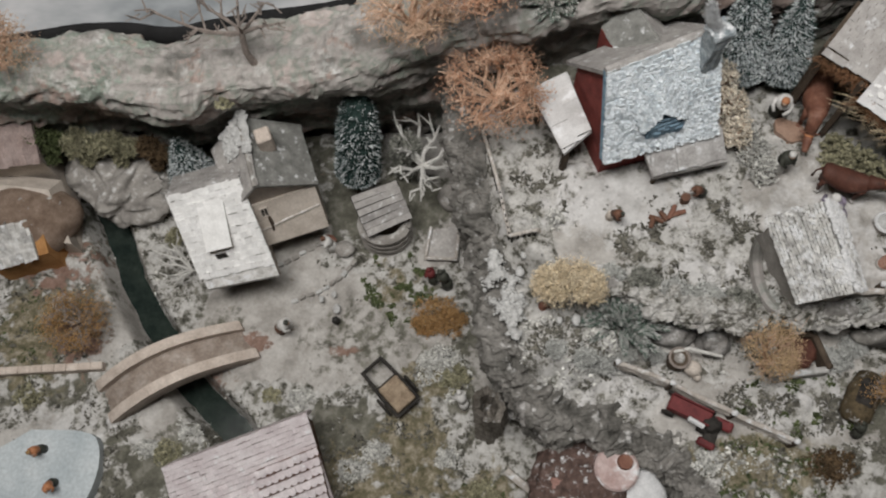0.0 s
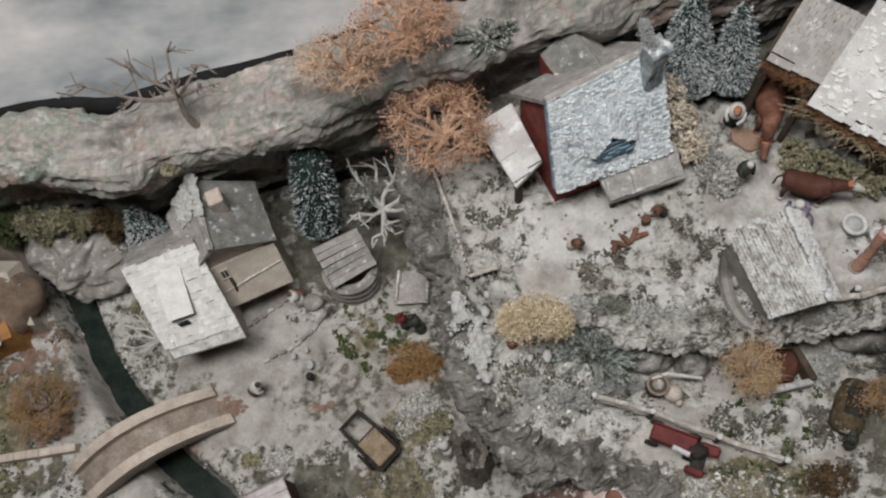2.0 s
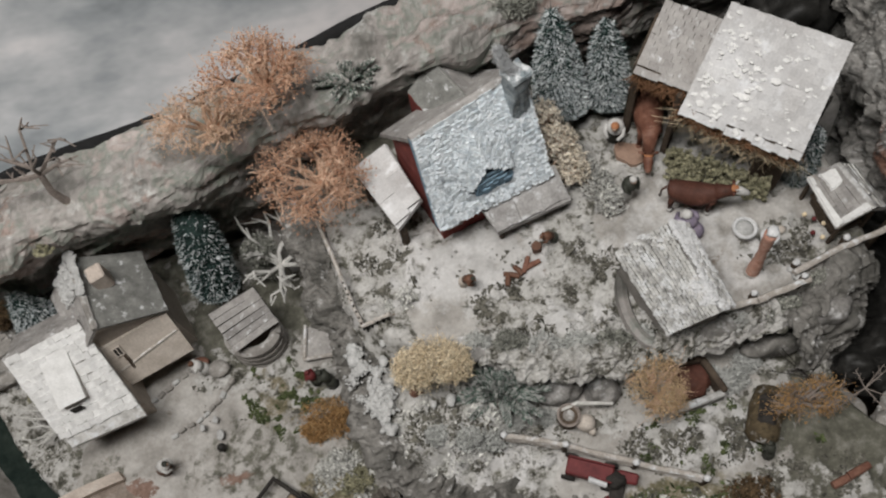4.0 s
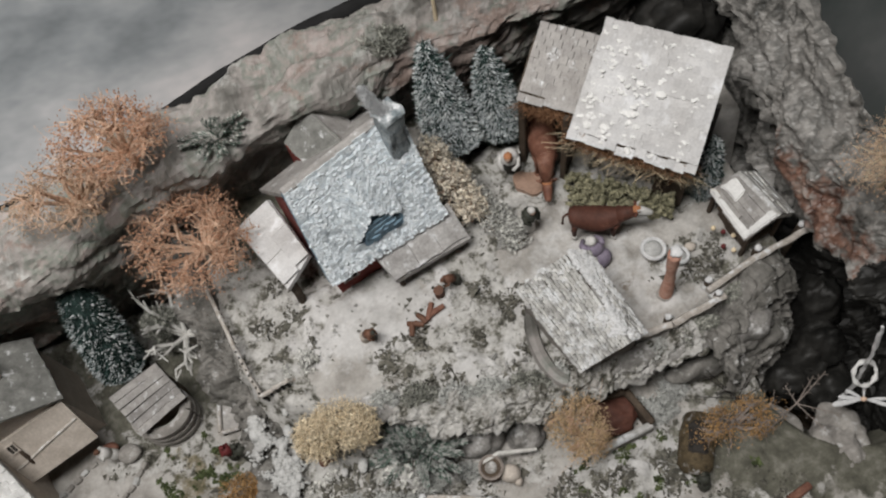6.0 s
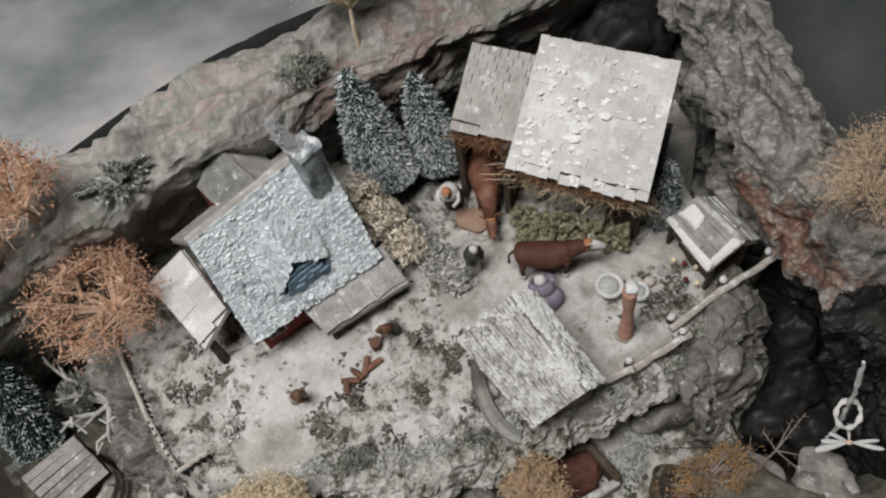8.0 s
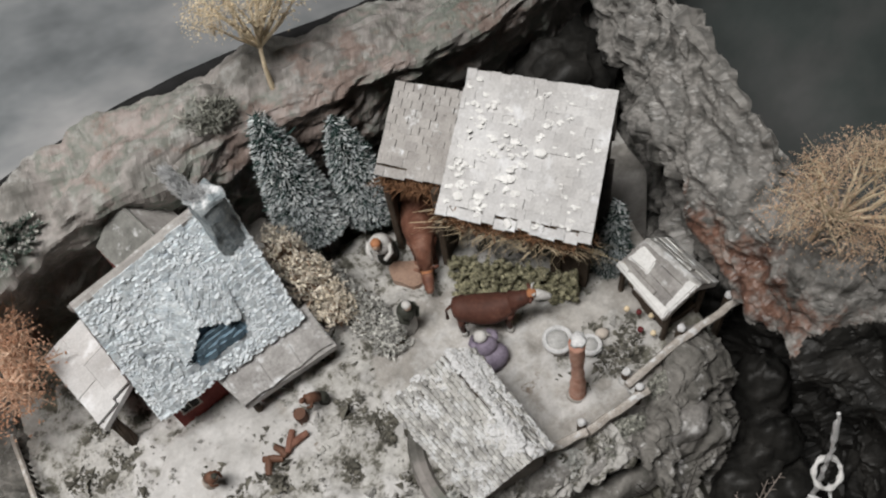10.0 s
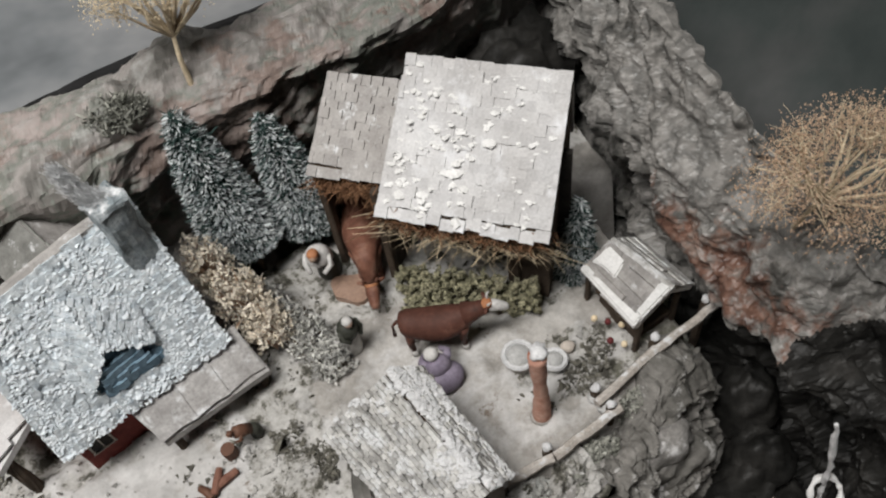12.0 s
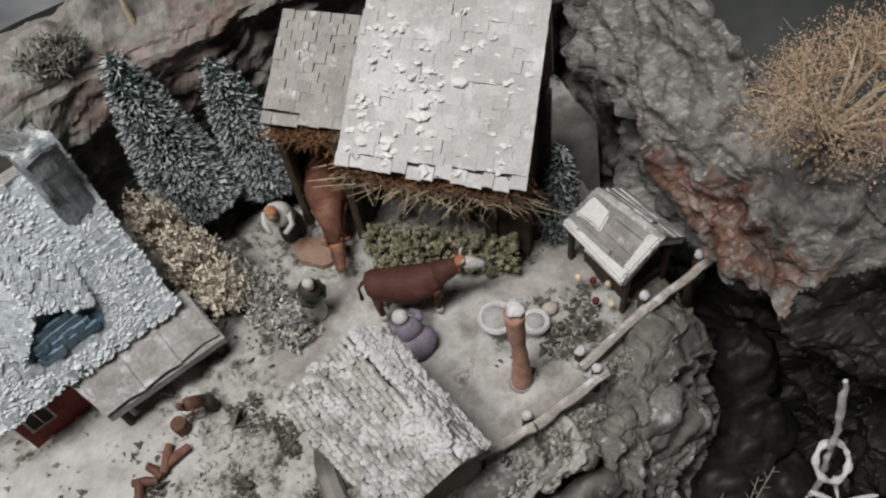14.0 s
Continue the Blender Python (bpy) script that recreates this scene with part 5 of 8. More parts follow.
M_THATCH = surface("snow_flecked_thatch", [(0.3, (0.16, 0.11, 0.08)), (0.6, (0.27, 0.2, 0.155)), (0.8, (0.36, 0.29, 0.24))], 0.8, fine=7, grain=0.6, bump=0.8, speck=(0.68, (0.55, 0.52, 0.5), 2.6))
body(th, z0, z1, z3, z2, z0 + Vector((0.2, 2.2, -2)), z1 + Vector((0.2, 2.2, -2)), 3.0, (0.1, 0.05), M_BEIGE)
bm = bmesh.new()
blob(bm, (-47.0, 34.3, 6.6), (5.7, 3.9, 3.2), 17, 0.14, 0.35, 4)
mound = part("roof", bm, M_THATCH, th, "snow-flecked brown thatch roof")
rng = np.random.default_rng(18)
a, w = rng.uniform(0, 2 * np.pi, 420), np.sqrt(rng.uniform(0, 0.9, 420))
cen = np.stack([-47.0 + 5.4 * w * np.cos(a), 34.3 + 3.7 * w * np.sin(a), 6.6 + 3.25 * np.sqrt(1 - w * w)], 1)
v, f = bits(cen, rng.gamma(3, 0.33, 420) * 0.13, rng, 0.5)
raw("snow", v, f, M_PALECRUMB, mound, label="pale snow flecks")["kind"] = "stuff"
pk = thing("mauve_tiled_farmhouse", -20, 6, 3.6, "brown farmhouse with snowy mauve tile roof", "house")
m0, m1, m2, m3 = Vector((-27.8, 8.2, 11.0)), Vector((-15.1, 13.0, 11.0)), Vector((-12.3, 4.6, 8.0)), Vector((-25.2, -0.4, 8.0))
body(pk, m0, m1, m3, m2, m0 + Vector((-0.2, 0.7, -4)), m1 + Vector((-0.2, 0.7, -4)), 3.0, (0.1, 0.05), M_CLOTH_B)
roof = plate(pk, m0, m1, m2, m3, M_CLOTH_B, 0.35, "snowy mauve tile roof")
shingles(roof, m0, m1, m2, m3, 20, 22, M_PINKTILE, 0.2, False, 73, name="tile", tilt=9, jit=0.8, over=0.9)
n0, n1, n2, n3 = Vector((-19.4, 7.9, 11.4)), Vector((-13.4, 10.2, 11.4)), Vector((-12.2, 5.6, 9.6)), Vector((-18.4, 3.0, 9.6))
roof = plate(pk, n0 - Vector((0, 0, 0.7)), n1 - Vector((0.6, 0.2, 0.7)), n2 - Vector((0.6, 0.2, 0)), n3, M_CLOTH_B, 0.3, name="lower_roof")
shingles(roof, n0 - Vector((0, 0, 0.6)), n1 - Vector((0.6, 0.2, 0.6)), n2 - Vector((0.6, 0.2, -0.1)), n3 + Vector((0, 0, 0.1)), 6, 9, M_PINKTILE, 0.26, True, 74, name="tile", tilt=10, jit=0.5, over=0.84)
plate(pk, m0, m1, m1 + Vector((-0.25, 0.9, -3.2)), m0 + Vector((-0.25, 0.9, -3.2)), M_PINKTILE, 0.35, name="back_roof")

# the bark-roofed mill at the cliff foot
mill = thing("bark_roof_mill", 11, 6, 3.6, "round mill with brown bark roof and snowy wing", "mill")
bm = bmesh.new()
tube(bm, [(9.6, 5.4, 2.5), (9.6, 5.4, 8), (9.6, 5.4, 10.5)], [3.6, 3.4, 3.2], 20)
part("wall", bm, M_STONE, mill)
bm = bmesh.new()
blob(bm, (9.2, 6.0, 11.4), (4.4, 4.2, 2.4), 4, 0.12, 0.9, 4, fold=True)
part("bark_roof", bm, surface("brown_bark", [(0.3, (0.05, 0.033, 0.028)), (0.6, (0.13, 0.085, 0.072)), (0.8, (0.24, 0.18, 0.16))], 1.4, fine=4, bump=0.8, snow=0.2, snow_scale=1.5), mill, "rough brown bark roof", smooth=True)
bm = bmesh.new()
box(bm, (8.9, 6.9, 13.2), (4.6, 0.95, 0.4), 12, bevel=0.1)
part("beam", bm, surface("faded_brick_paint", [(0.3, (0.2, 0.11, 0.09)), (0.6, (0.33, 0.19, 0.16)), (0.8, (0.42, 0.28, 0.25))], 1.2, fine=5, grain=0.5, bump=0.5, snow=0.1), mill, "faded brick-red beam")
bm = bmesh.new()
tube(bm, [(12.2, 7.6, 12.2), (12.2, 7.6, 13.9), (12.2, 7.6, 14.1)], [2.0, 1.9, 1.7], 24)
disc = part("mill_disc", bm, surface("pink_sandstone", [(0.3, (0.4, 0.28, 0.26)), (0.6, (0.54, 0.43, 0.41)), (0.8, (0.66, 0.58, 0.57))], 0.8, fine=5, bump=0.4, snow=0.35, snow_scale=0.5), mill, "pink round mill cap")
bm = bmesh.new()
tube(bm, [(12.9, 8.1, 13.9), (12.9, 8.1, 14.5)], [0.75, 0.6], 12)
part("knob", bm, M_FIREWOOD, disc)
bm = bmesh.new()
blob(bm, (14.2, 5.6, 11.8), (2.4, 2.6, 1.0), 9, 0.15, 0.9, 3)
part("snow_wing", bm, M_SNOW, mill, "snow heaped on the side wing", smooth=True)
bm = bmesh.new()
box(bm, (14, 5.4, 7.0), (3.6, 4.0, 8.6), 10, bevel=0.3)
part("wing_wall", bm, M_STONE, mill)

# ---- trees and bushes ----
def raw_thing(name, v, f, mat, base, label, category, group="", kind="", smooth=False):
    ob = raw(name, np.asarray(v) - np.array(base, float), f, mat, None, smooth)
    ob.location = Vector(base) * CM
    return tagged(ob, label, category, group, kind)


def brush_tree(name, base, tip, r, label, n=5200, frost=0.5, seed=0, round_foot=0.12, group="frosted conifers", taper=0.78):
    """A bottle-brush conifer: bristles in rings round a stem."""
    rng = np.random.default_rng(seed)
    base, tip = np.array(base, float), np.array(tip, float)
    th = thing(name, *base, label, "tree", group)
    ax = tip - base
    H = np.linalg.norm(ax)
    ax /= H
    s = np.cross(ax, [0, 1, 0.2])
    s /= np.linalg.norm(s)
    w = np.cross(ax, s)
    bm = bmesh.new()
    tube(bm, [base - ax * 0.4, base + ax * H * 0.5, tip - ax * 0.3], [0.28, 0.2, 0.06], 7)
    part("trunk", bm, M_WOOD, th)

    def radius(t, a):
        lump = 0.94 + 0.14 * lattice(np.stack([t * 7, np.cos(a) * 1.7 + 5, np.sin(a) * 1.7 + 5], 1), seed)
        R = 1.08 * r * (1 - t) ** taper * lump * (0.55 + 0.45 * np.clip(t / (round_foot * 2), 0, 1))
        return R * 1.05

    def ring(n, depth, length):
        t = np.clip(1 - np.sqrt(rng.uniform(0, 1, n)), round_foot * 0.5, 0.985)
        a = rng.uniform(0, 2 * np.pi, n)
        R = radius(t, a)
        d = np.cos(a)[:, None] * s + np.sin(a)[:, None] * w
        p = base + ax * (t * H)[:, None] + d * (R * depth * rng.uniform(0.9, 1.05, n))[:, None]
        q = d * 0.9 + rng.normal(size=(n, 3)) * 0.3 + ax * rng.uniform(-0.3, 0.4, (n, 1))
        return p, p + q * (length * rng.uniform(0.6, 1.3, n))[:, None]
    aa, tt = np.meshgrid(np.linspace(0, 2 * np.pi, 19)[:-1], np.linspace(round_foot * 0.5, 1.0, 16))
    RR_ = radius(tt.ravel(), aa.ravel()) * 0.86
    core = base + ax * (tt.ravel() * H)[:, None] + (np.cos(aa.ravel())[:, None] * s + np.sin(aa.ravel())[:, None] * w) * RR_[:, None]
    ii = np.arange(16 * 18).reshape(16, 18)
    raw("core", core, np.stack([ii[:-1], np.roll(ii[:-1], -1, 1), np.roll(ii[1:], -1, 1), ii[1:]], -1).reshape(-1, 4), M_NEEDLE, th)
    a, b = ring(n, 0.84, 0.42)
    v, f = blades(a, b, 0.05, rng)
    raw("crown", v, f, M_NEEDLE, th, label="dark blue-green bristles")
    a, b = ring(int(n * frost * 1.8), 0.95, 0.28)
    v, f = blades(a, b, 0.056, rng)
    raw("frost", v, f, M_FROST, th, label="white frosted bristle tips")
    return th


def foam_tree(name, base, centre, r, leaf, twig, label, n=5200, size=0.085, seed=0, tips=110, group="autumn trees", stem=0.2, hollow=0.45):
    """A tree with a forking stem, fine twigs and a loose crown of tiny leaves."""
    rng = np.random.default_rng(seed)
    base, centre, r = np.array(base, float), np.array(centre, float), np.array(r, float)
    th = thing(name, *base, label, "tree", group)
    d = rng.normal(size=(tips, 3))
    d[:, 2] = np.abs(d[:, 2]) * 1.1 - 0.25
    d /= np.linalg.norm(d, axis=1)[:, None]
    tip = centre + d * r * rng.uniform(0.7, 1.02, (tips, 1))
    fork = base + (centre - base) * 0.5
    limbs = []
    bm = bmesh.new()
    tube(bm, [base - [0, 0, 0.4], (base + fork) / 2 + rng.normal(size=3) * 0.12, fork], [stem * 1.5, stem * 1.15, stem], 7)
    part("trunk", bm, twig, th)
    bm = bmesh.new()
    for k in range(18):
        e = centre + d[k] * r * 0.8
        m = (fork + e) / 2 + rng.normal(size=3) * 0.13 * r.mean()
        limbs.append((fork, m, e))
        tube(bm, [fork, m, e], [stem * 1.0, stem * 0.8, stem * 0.4], 5)
    for k in range(tips):
        best = min(limbs, key=lambda L: np.linalg.norm(L[2] - tip[k]) + 0.5 * rng.uniform(0, 1))
        a = best[1] + (best[2] - best[1]) * rng.uniform(0.45, 1.0)
        m = (a + tip[k]) / 2 + rng.normal(size=3) * 0.11 * r.mean()
        tube(bm, [a, m, tip[k]], [stem * 0.3, stem * 0.22, stem * 0.1], 3)
        for j in range(2):
            q = m + (tip[k] - m) * rng.uniform(0.2, 0.7)
            tube(bm, [q, q + rng.normal(size=3) * 0.5 * r.mean() / 3 + d[k] * 0.3], [stem * 0.15, stem * 0.07], 3)
    part("limb", bm, twig, th, "fine forking twigs")
    n = int(n * 0.75)
    pick = rng.integers(0, tips, n)
    c = tip[pick] + rng.normal(size=(n, 3)) * r * 0.17 - d[pick] * r * np.abs(rng.normal(size=(n, 1))) * 0.16
    q = (c - centre) / r
    flat = np.hypot(q[:, 0], q[:, 1])
    c = c[(np.linalg.norm(q, axis=1) > hollow) & (np.linalg.norm(q, axis=1) < 1.2) & (rng.uniform(0, 1, n) < np.clip(flat * 1.5, 0.25, 1))]
    v, f = bits(c, rng.uniform(0.5, 1.5, len(c)) * size, rng)
    raw("crown", v, f, leaf, th)
    return th


def clump(name, lumps, mat, label, category="bush", n=900, size=0.11, seed=0, group="", sub=14, flat=0.6, split=False, curls=0.0):
    """A cushion of crumbs: each lump is x, y, z and three half-axes."""
    rng = np.random.default_rng(seed)
    out = []
    for x, y, z, rx, ry, rz in lumps:
        k = max(4, n // len(lumps) // sub)
        d = rng.normal(size=(k, 3))
        d /= np.linalg.norm(d, axis=1)[:, None]
        d[:, 2] = np.abs(d[:, 2])
        c = np.array([x, y, z]) + d * np.array([rx, ry, rz]) * rng.uniform(0.55, 1.0, (k, 1))
        out.append((c[:, None] + rng.normal(size=(k, sub, 3)) * 0.14 * (rx + ry) / 3).reshape(-1, 3))
    if split:
        th = thing(name, *lumps[0][:3], label, category, group)
        for c in out:
            if curls:
                v, f = blades(c, c + rng.normal(size=c.shape) * curls + [0, 0, curls * 0.5], size * 0.5, rng)
            else:
                v, f = bits(c, rng.uniform(0.6, 1.6, len(c)) * size, rng, flat)
            raw("foliage", v, f, mat, th)
        return th
    c = np.concatenate(out)
    v, f = bits(c, rng.uniform(0.6, 1.6, len(c)) * size, rng, flat)
    x, y, z = np.mean([l[:3] for l in lumps], axis=0)
    return raw_thing(name, v, f, mat, (x, y, z), label, category, group)


def spiky(name, c, r, n, mats, label, seed=0, width=0.065, group=""):
    """A burst of feathery fronds, each a stem with stiff side needles."""
    rng = np.random.default_rng(seed)
    th = thing(name, *c, label, "bush", group)
    c, r = np.array(c, float), np.array(r, float)
    d = rng.normal(size=(34, 3))
    d[:, 2] = np.abs(d[:, 2]) * 0.7 + 0.15
    d /= np.linalg.norm(d, axis=1)[:, None]
    tip = c + d * r * rng.uniform(0.75, 1.15, (34, 1))
    for k, m in enumerate(mats):
        w = rng.integers(0, 34, n * 2)
        t = rng.uniform(0.15, 1, (n * 2, 1))
        root = c + (tip[w] - c) * t + np.c_[np.zeros((n * 2, 2)), -0.5 * t * t]
        side = np.cross(d[w], rng.normal(size=(n * 2, 3)))
        side /= np.linalg.norm(side, axis=1)[:, None]
        q = (d[w] * 0.85 + side * 0.55) * (0.62 - 0.34 * t) * r.mean() / 2.2 + [0, 0, 0.06 * k]
        v, f = blades(root + [0, 0, 0.05 * k], root + q, width, rng)
        raw(("foliage", "frost")[k], v, f, m, th)
    bm = bmesh.new()
    for q in tip:
        tube(bm, [c - [0, 0, 1.2], (c + q) / 2, q - [0, 0, 0.5]], [0.08, 0.06, 0.02], 4)
    part("stem", bm, M_GREYTWIG, th)
    return th


brush_tree("conifer", (-12.2, 38.6, 4.2), (-10.3, 42.0, 19.6), 3.3, "dark frosted bottle-brush conifer beside the shed", 10000, 0.22, 1, 0.42, taper=0.5)
clump("grey_bush", [(-6.8, 40.6, 5.0, 1.6, 1.6, 6.4), (-6.6, 40.8, 9.0, 1.7, 1.6, 2.6)], M_FROSTTWIG, "round grey-green bush behind the bare white tree", n=6000, size=0.1, seed=2, split=True, curls=0.16)
brush_tree("conifer", (-29.6, 38.6, 4.0), (-29.8, 40.4, 13.2), 2.9, "short frosted conifer behind the white-roofed cottage", 4500, 0.9, 3)
brush_tree("conifer", (23.9, 40.2, 20.4), (22.9, 43.0, 32.8), 3.6, "tall snow-frosted bottle-brush conifer beside the blue roof", 11000, 0.95, 4, 0.5)
brush_tree("conifer", (28.0, 40.4, 20.4), (27.2, 42.5, 30.8), 2.8, "snow-frosted bottle-brush conifer beside the barn", 9000, 0.95, 5, 0.44)
brush_tree("conifer", (40.4, 30.4, 20.4), (41.4, 31.4, 26.2), 1.25, "little snow-frosted conifer at the barn corner", 4200, 1.0, 6)

foam_tree("autumn_tree", (2.7, 39.2, 20.2), (2.3, 37.2, 26.4), (4.5, 4.2, 3.0), M_RUST, M_TWIG, "rust-orange foam tree with fine pale twigs", 6500, 0.085, 11, 150)
foam_tree("autumn_tree", (0.9, 42.4, 30.4), (0.7, 41.4, 34.8), (4.0, 3.0, 3.0), M_RUST, M_TWIG, "orange foam tree on the rock ridge", 5200, 0.085, 12, 120, hollow=0.2)
foam_tree("autumn_tree", (-4.2, 42.6, 26.8), (-4.6, 41.2, 31.0), (4.0, 2.6, 2.8), M_TAN, M_TWIG, "tan foam tree on the rock ridge", 4200, 0.08, 13, 110, hollow=0.2)
foam_tree("autumn_tree", (-43.5, 43.0, 20.6), (-43.5, 43.6, 25.0), (5.0, 3.0, 2.8), M_TAN, M_TWIG, "tan foam tree on the far end of the ridge", 5200, 0.09, 14, 110, hollow=0.2)
foam_tree("autumn_tree", (24.6, 45.0, 32.4), (25.0, 46.4, 37.6), (3.6, 2.2, 2.6), M_YELLOW, M_PALETWIG, "straw-coloured foam tree behind the conifers", 9000, 0.06, 15, 80, hollow=0.3, stem=0.12)
foam_tree("autumn_tree", (46.6, 21.8, 31.4), (46.6, 20.4, 36.0), (4.3, 3.3, 2.2), M_TAN, M_PALETWIG, "tan foam tree on the dark rock wall", 17000, 0.05, 16, 130, hollow=0.35, stem=0.1)
foam_tree("autumn_tree", (25.1, 15.9, 14.8), (24.6, 16.4, 19.6), (2.1, 2.5, 3.2), M_STRAWTAN, M_TWIG, "sparse tan foam tree on the lower terrace", 7500, 0.065, 17, 70, hollow=0.1, stem=0.13)
foam_tree("autumn_tree", (-40.2, 23.4, 3.4), (-39.9, 23.0, 7.0), (3.4, 3.2, 2.8), M_OCHRE, M_GREYTWIG, "sparse brown foam bush beside the canal", 6500, 0.08, 18, 70, hollow=0.1)
foam_tree("autumn_tree", (35.4, 13.6, 14.6), (35.8, 13.4, 17.4), (3.4, 1.6, 1.2), M_OCHRE, M_GREYTWIG, "thin ochre foam bush on dark twigs", 3400, 0.07, 19, 50, hollow=0.1)
clump("straw_bush", [(8.0, 21.6, 21.4, 3.0, 2.0, 2.6), (6.6, 21.6, 21.0, 1.6, 1.6, 2.0), (9.6, 21.2, 21.2, 1.6, 1.5, 2.2)], M_YELLOW, "dense straw-yellow foam bush", n=15000, size=0.075, seed=21, split=True, curls=0.11)
clump("ochre_bush", [(-3.5, 24.2, 3.8, 2.7, 2.1, 2.2), (-2.2, 23.4, 3.8, 1.9, 1.7, 1.7), (-4.6, 23.2, 3.8, 1.5, 1.3, 1.2)], M_OCHRE, "low burnt-ochre foam bush on the cliff foot", n=8000, size=0.09, seed=22, split=True, curls=0.1)
cream = thing("cream_bush", 22, 36, 20.6, "cream dried-foliage bush at the house corner", "bush")
rng = np.random.default_rng(23)
bm = bmesh.new()
for k, (x, y, z, a, b, c) in enumerate(((21.2, 37.8, 25.4, 1.3, 1.3, 3.4), (22.1, 36.2, 24.2, 1.5, 1.3, 3.0), (22.9, 34.6, 23.0, 1.3, 1.2, 2.4))):
    d = rng.normal(size=(150, 3))
    d[:, 2] = np.abs(d[:, 2])
    d /= np.linalg.norm(d, axis=1)[:, None]
    tip = np.array([x, y, z - 0.8]) + d * [a, b, c] * rng.uniform(0.65, 1.15, (150, 1))
    for q in tip[:70]:
        tube(bm, [(x, y, z - 3.4), (np.array((x, y, z - 1.2)) + q) / 2 + rng.normal(size=3) * 0.15, q], [0.09, 0.06, 0.03], 4)
    cen = (tip[:, None] + rng.normal(size=(150, 11, 3)) * 0.13).reshape(-1, 3)
    v, f = blades(cen, cen + rng.normal(size=cen.shape) * 0.15, 0.06, rng)
    raw("foliage", v, f, M_CREAM, cream)
part("twig", bm, M_TWIG, cream, "pale forking twigs")
# dark curls added inside the pale bushes to imitate shaded gaps
clump("dark_underbrush", [(24.0, 35.0, 20.6, 1.1, 1.2, 1.9), (24.7, 33.4, 20.6, 1.1, 1.1, 1.7), (25.3, 31.8, 20.6, 1.0, 1.0, 1.4), (22.3, 35.8, 20.6, 1.3, 1.3, 2.6)], M_DARKBROWN, "dark brown twiggy underbrush below the hedge", n=3000, size=0.1, seed=124, split=True, curls=0.2)
clump("frosted_bush", [(24.0, 35.0, 20.9, 1.2, 1.3, 2.6), (24.7, 33.4, 20.9, 1.3, 1.3, 2.3), (25.3, 31.6, 20.9, 1.3, 1.2, 2.0), (23.4, 36.8, 20.9, 1.1, 1.1, 2.7)], M_LICHEN, "grey frosted lichen hedge between the yards", n=8000, size=0.13, seed=24, sub=16, split=True, curls=0.14)
clump("frosted_bush", [(7.3, 27.6, 20.4, 1.1, 0.9, 1.2), (5.8, 27.4, 20.3, 0.7, 0.6, 0.7)], M_LICHEN, "small frosted bush inside the picket fence", n=1500, size=0.12, seed=25)
clump("ridge_bush", [(20.4, 44.0, 32.6, 1.7, 1.1, 1.0)], M_FROSTTWIG, "dull grey-green twiggy bush on the ridge", n=1800, size=0.1, seed=26, group="ridge bushes", split=True, curls=0.22)
spiky("green_bush", (6.9, 41.9, 31.2), (2.6, 1.6, 2.2), 1100, (M_GREENF, M_LICHEN), "frosted green spiky bush on the ridge", 27)
spiky("green_bush", (12.9, 19.2, 17.6), (3.9, 3.0, 2.8), 2300, (M_GREENF, M_HOAR), "frosted green spiky bush below the yard ledge", 28)
clump("hedge", [(31.4 + 5.6 * k / 8, 34.0 - 4.6 * k / 8, 20.8, 0.8, 0.8, 2.9) for k in range(9)], M_HEDGE, "olive moss hedge along the barn front", "hedge", n=8000, size=0.12, seed=29, split=True)
clump("moss_bush", [(31.4, 32.9, 20.5, 1.3, 0.9, 1.1), (32.6, 32.2, 20.4, 0.7, 0.5, 0.5)], M_HEDGE, "olive moss cushion at the barn front", n=1500, size=0.12, seed=30)
for k, (x, y, r, m, lab) in enumerate(((-46.6, 44.4, 2.3, M_MOSS, "dark green moss bush under the ridge"), (-41.6, 45.2, 2.2, M_HEDGE, "olive moss bush behind the boulder"), (-37.5, 44.6, 1.8, M_HEDGE, "olive moss bush behind the boulder"), (-31.6, 33.4, 1.6, M_HEDGE, "dark moss bush at the canal"), (-41.0, 39.2, 1.5, M_HEDGE, "olive moss bush beside the boulder"), (-22.8, 41.2, 0.9, M_HEDGE, "olive tuft under the ridge"), (29.7, 7.6, 2.2, M_DARKBROWN, "dark brown bush on the lower terrace"), (43.6, 27.0, 1.4, M_FROSTTWIG, "frosted olive bush behind the stall"), (44.2, 24.6, 1.2, M_FROSTTWIG, "frosted bush behind the stall"))):
    clump("moss_bush", [(x, y, ground(x, y) - 0.2, r, r * 0.8, r * 0.8)], m, lab, n=1600, size=0.12, seed=40 + k, group="moss bushes")
clump("ridge_bush", [(-22.6, 39.8, 20.4, 0.8, 0.6, 0.8)], M_HEDGE, "olive tuft hanging on the ridge", n=500, size=0.1, seed=52, group="ridge bushes")
for k, (x, y, z, r, m, lab) in enumerate(((-45.2, 41.8, 10.6, 1.8, M_MOSS, "dark green moss bush hanging on the rock face"), (-41.0, 41.2, 10.8, 1.6, M_HEDGE, "olive moss bush hanging on the rock face"), (-37.2, 41.0, 11.0, 1.4, M_HEDGE, "olive moss bush hanging on the rock face"), (-33.4, 40.6, 10.6, 1.2, M_DARKBROWN, "brown moss trailing over the rock face"))):
    clump("moss_bush", [(x, y, z, r, r, r), (x + 1.3 * r, y - 0.3, z - 0.6, r * 0.8, r * 0.7, r * 0.8), (x + 0.4 * r, y - 0.8, z - 2.0, r * 0.6, r * 0.6, r * 1.0)], m, lab, n=4200, size=0.13, seed=140 + k, group="moss bushes", split=True, curls=0.2)
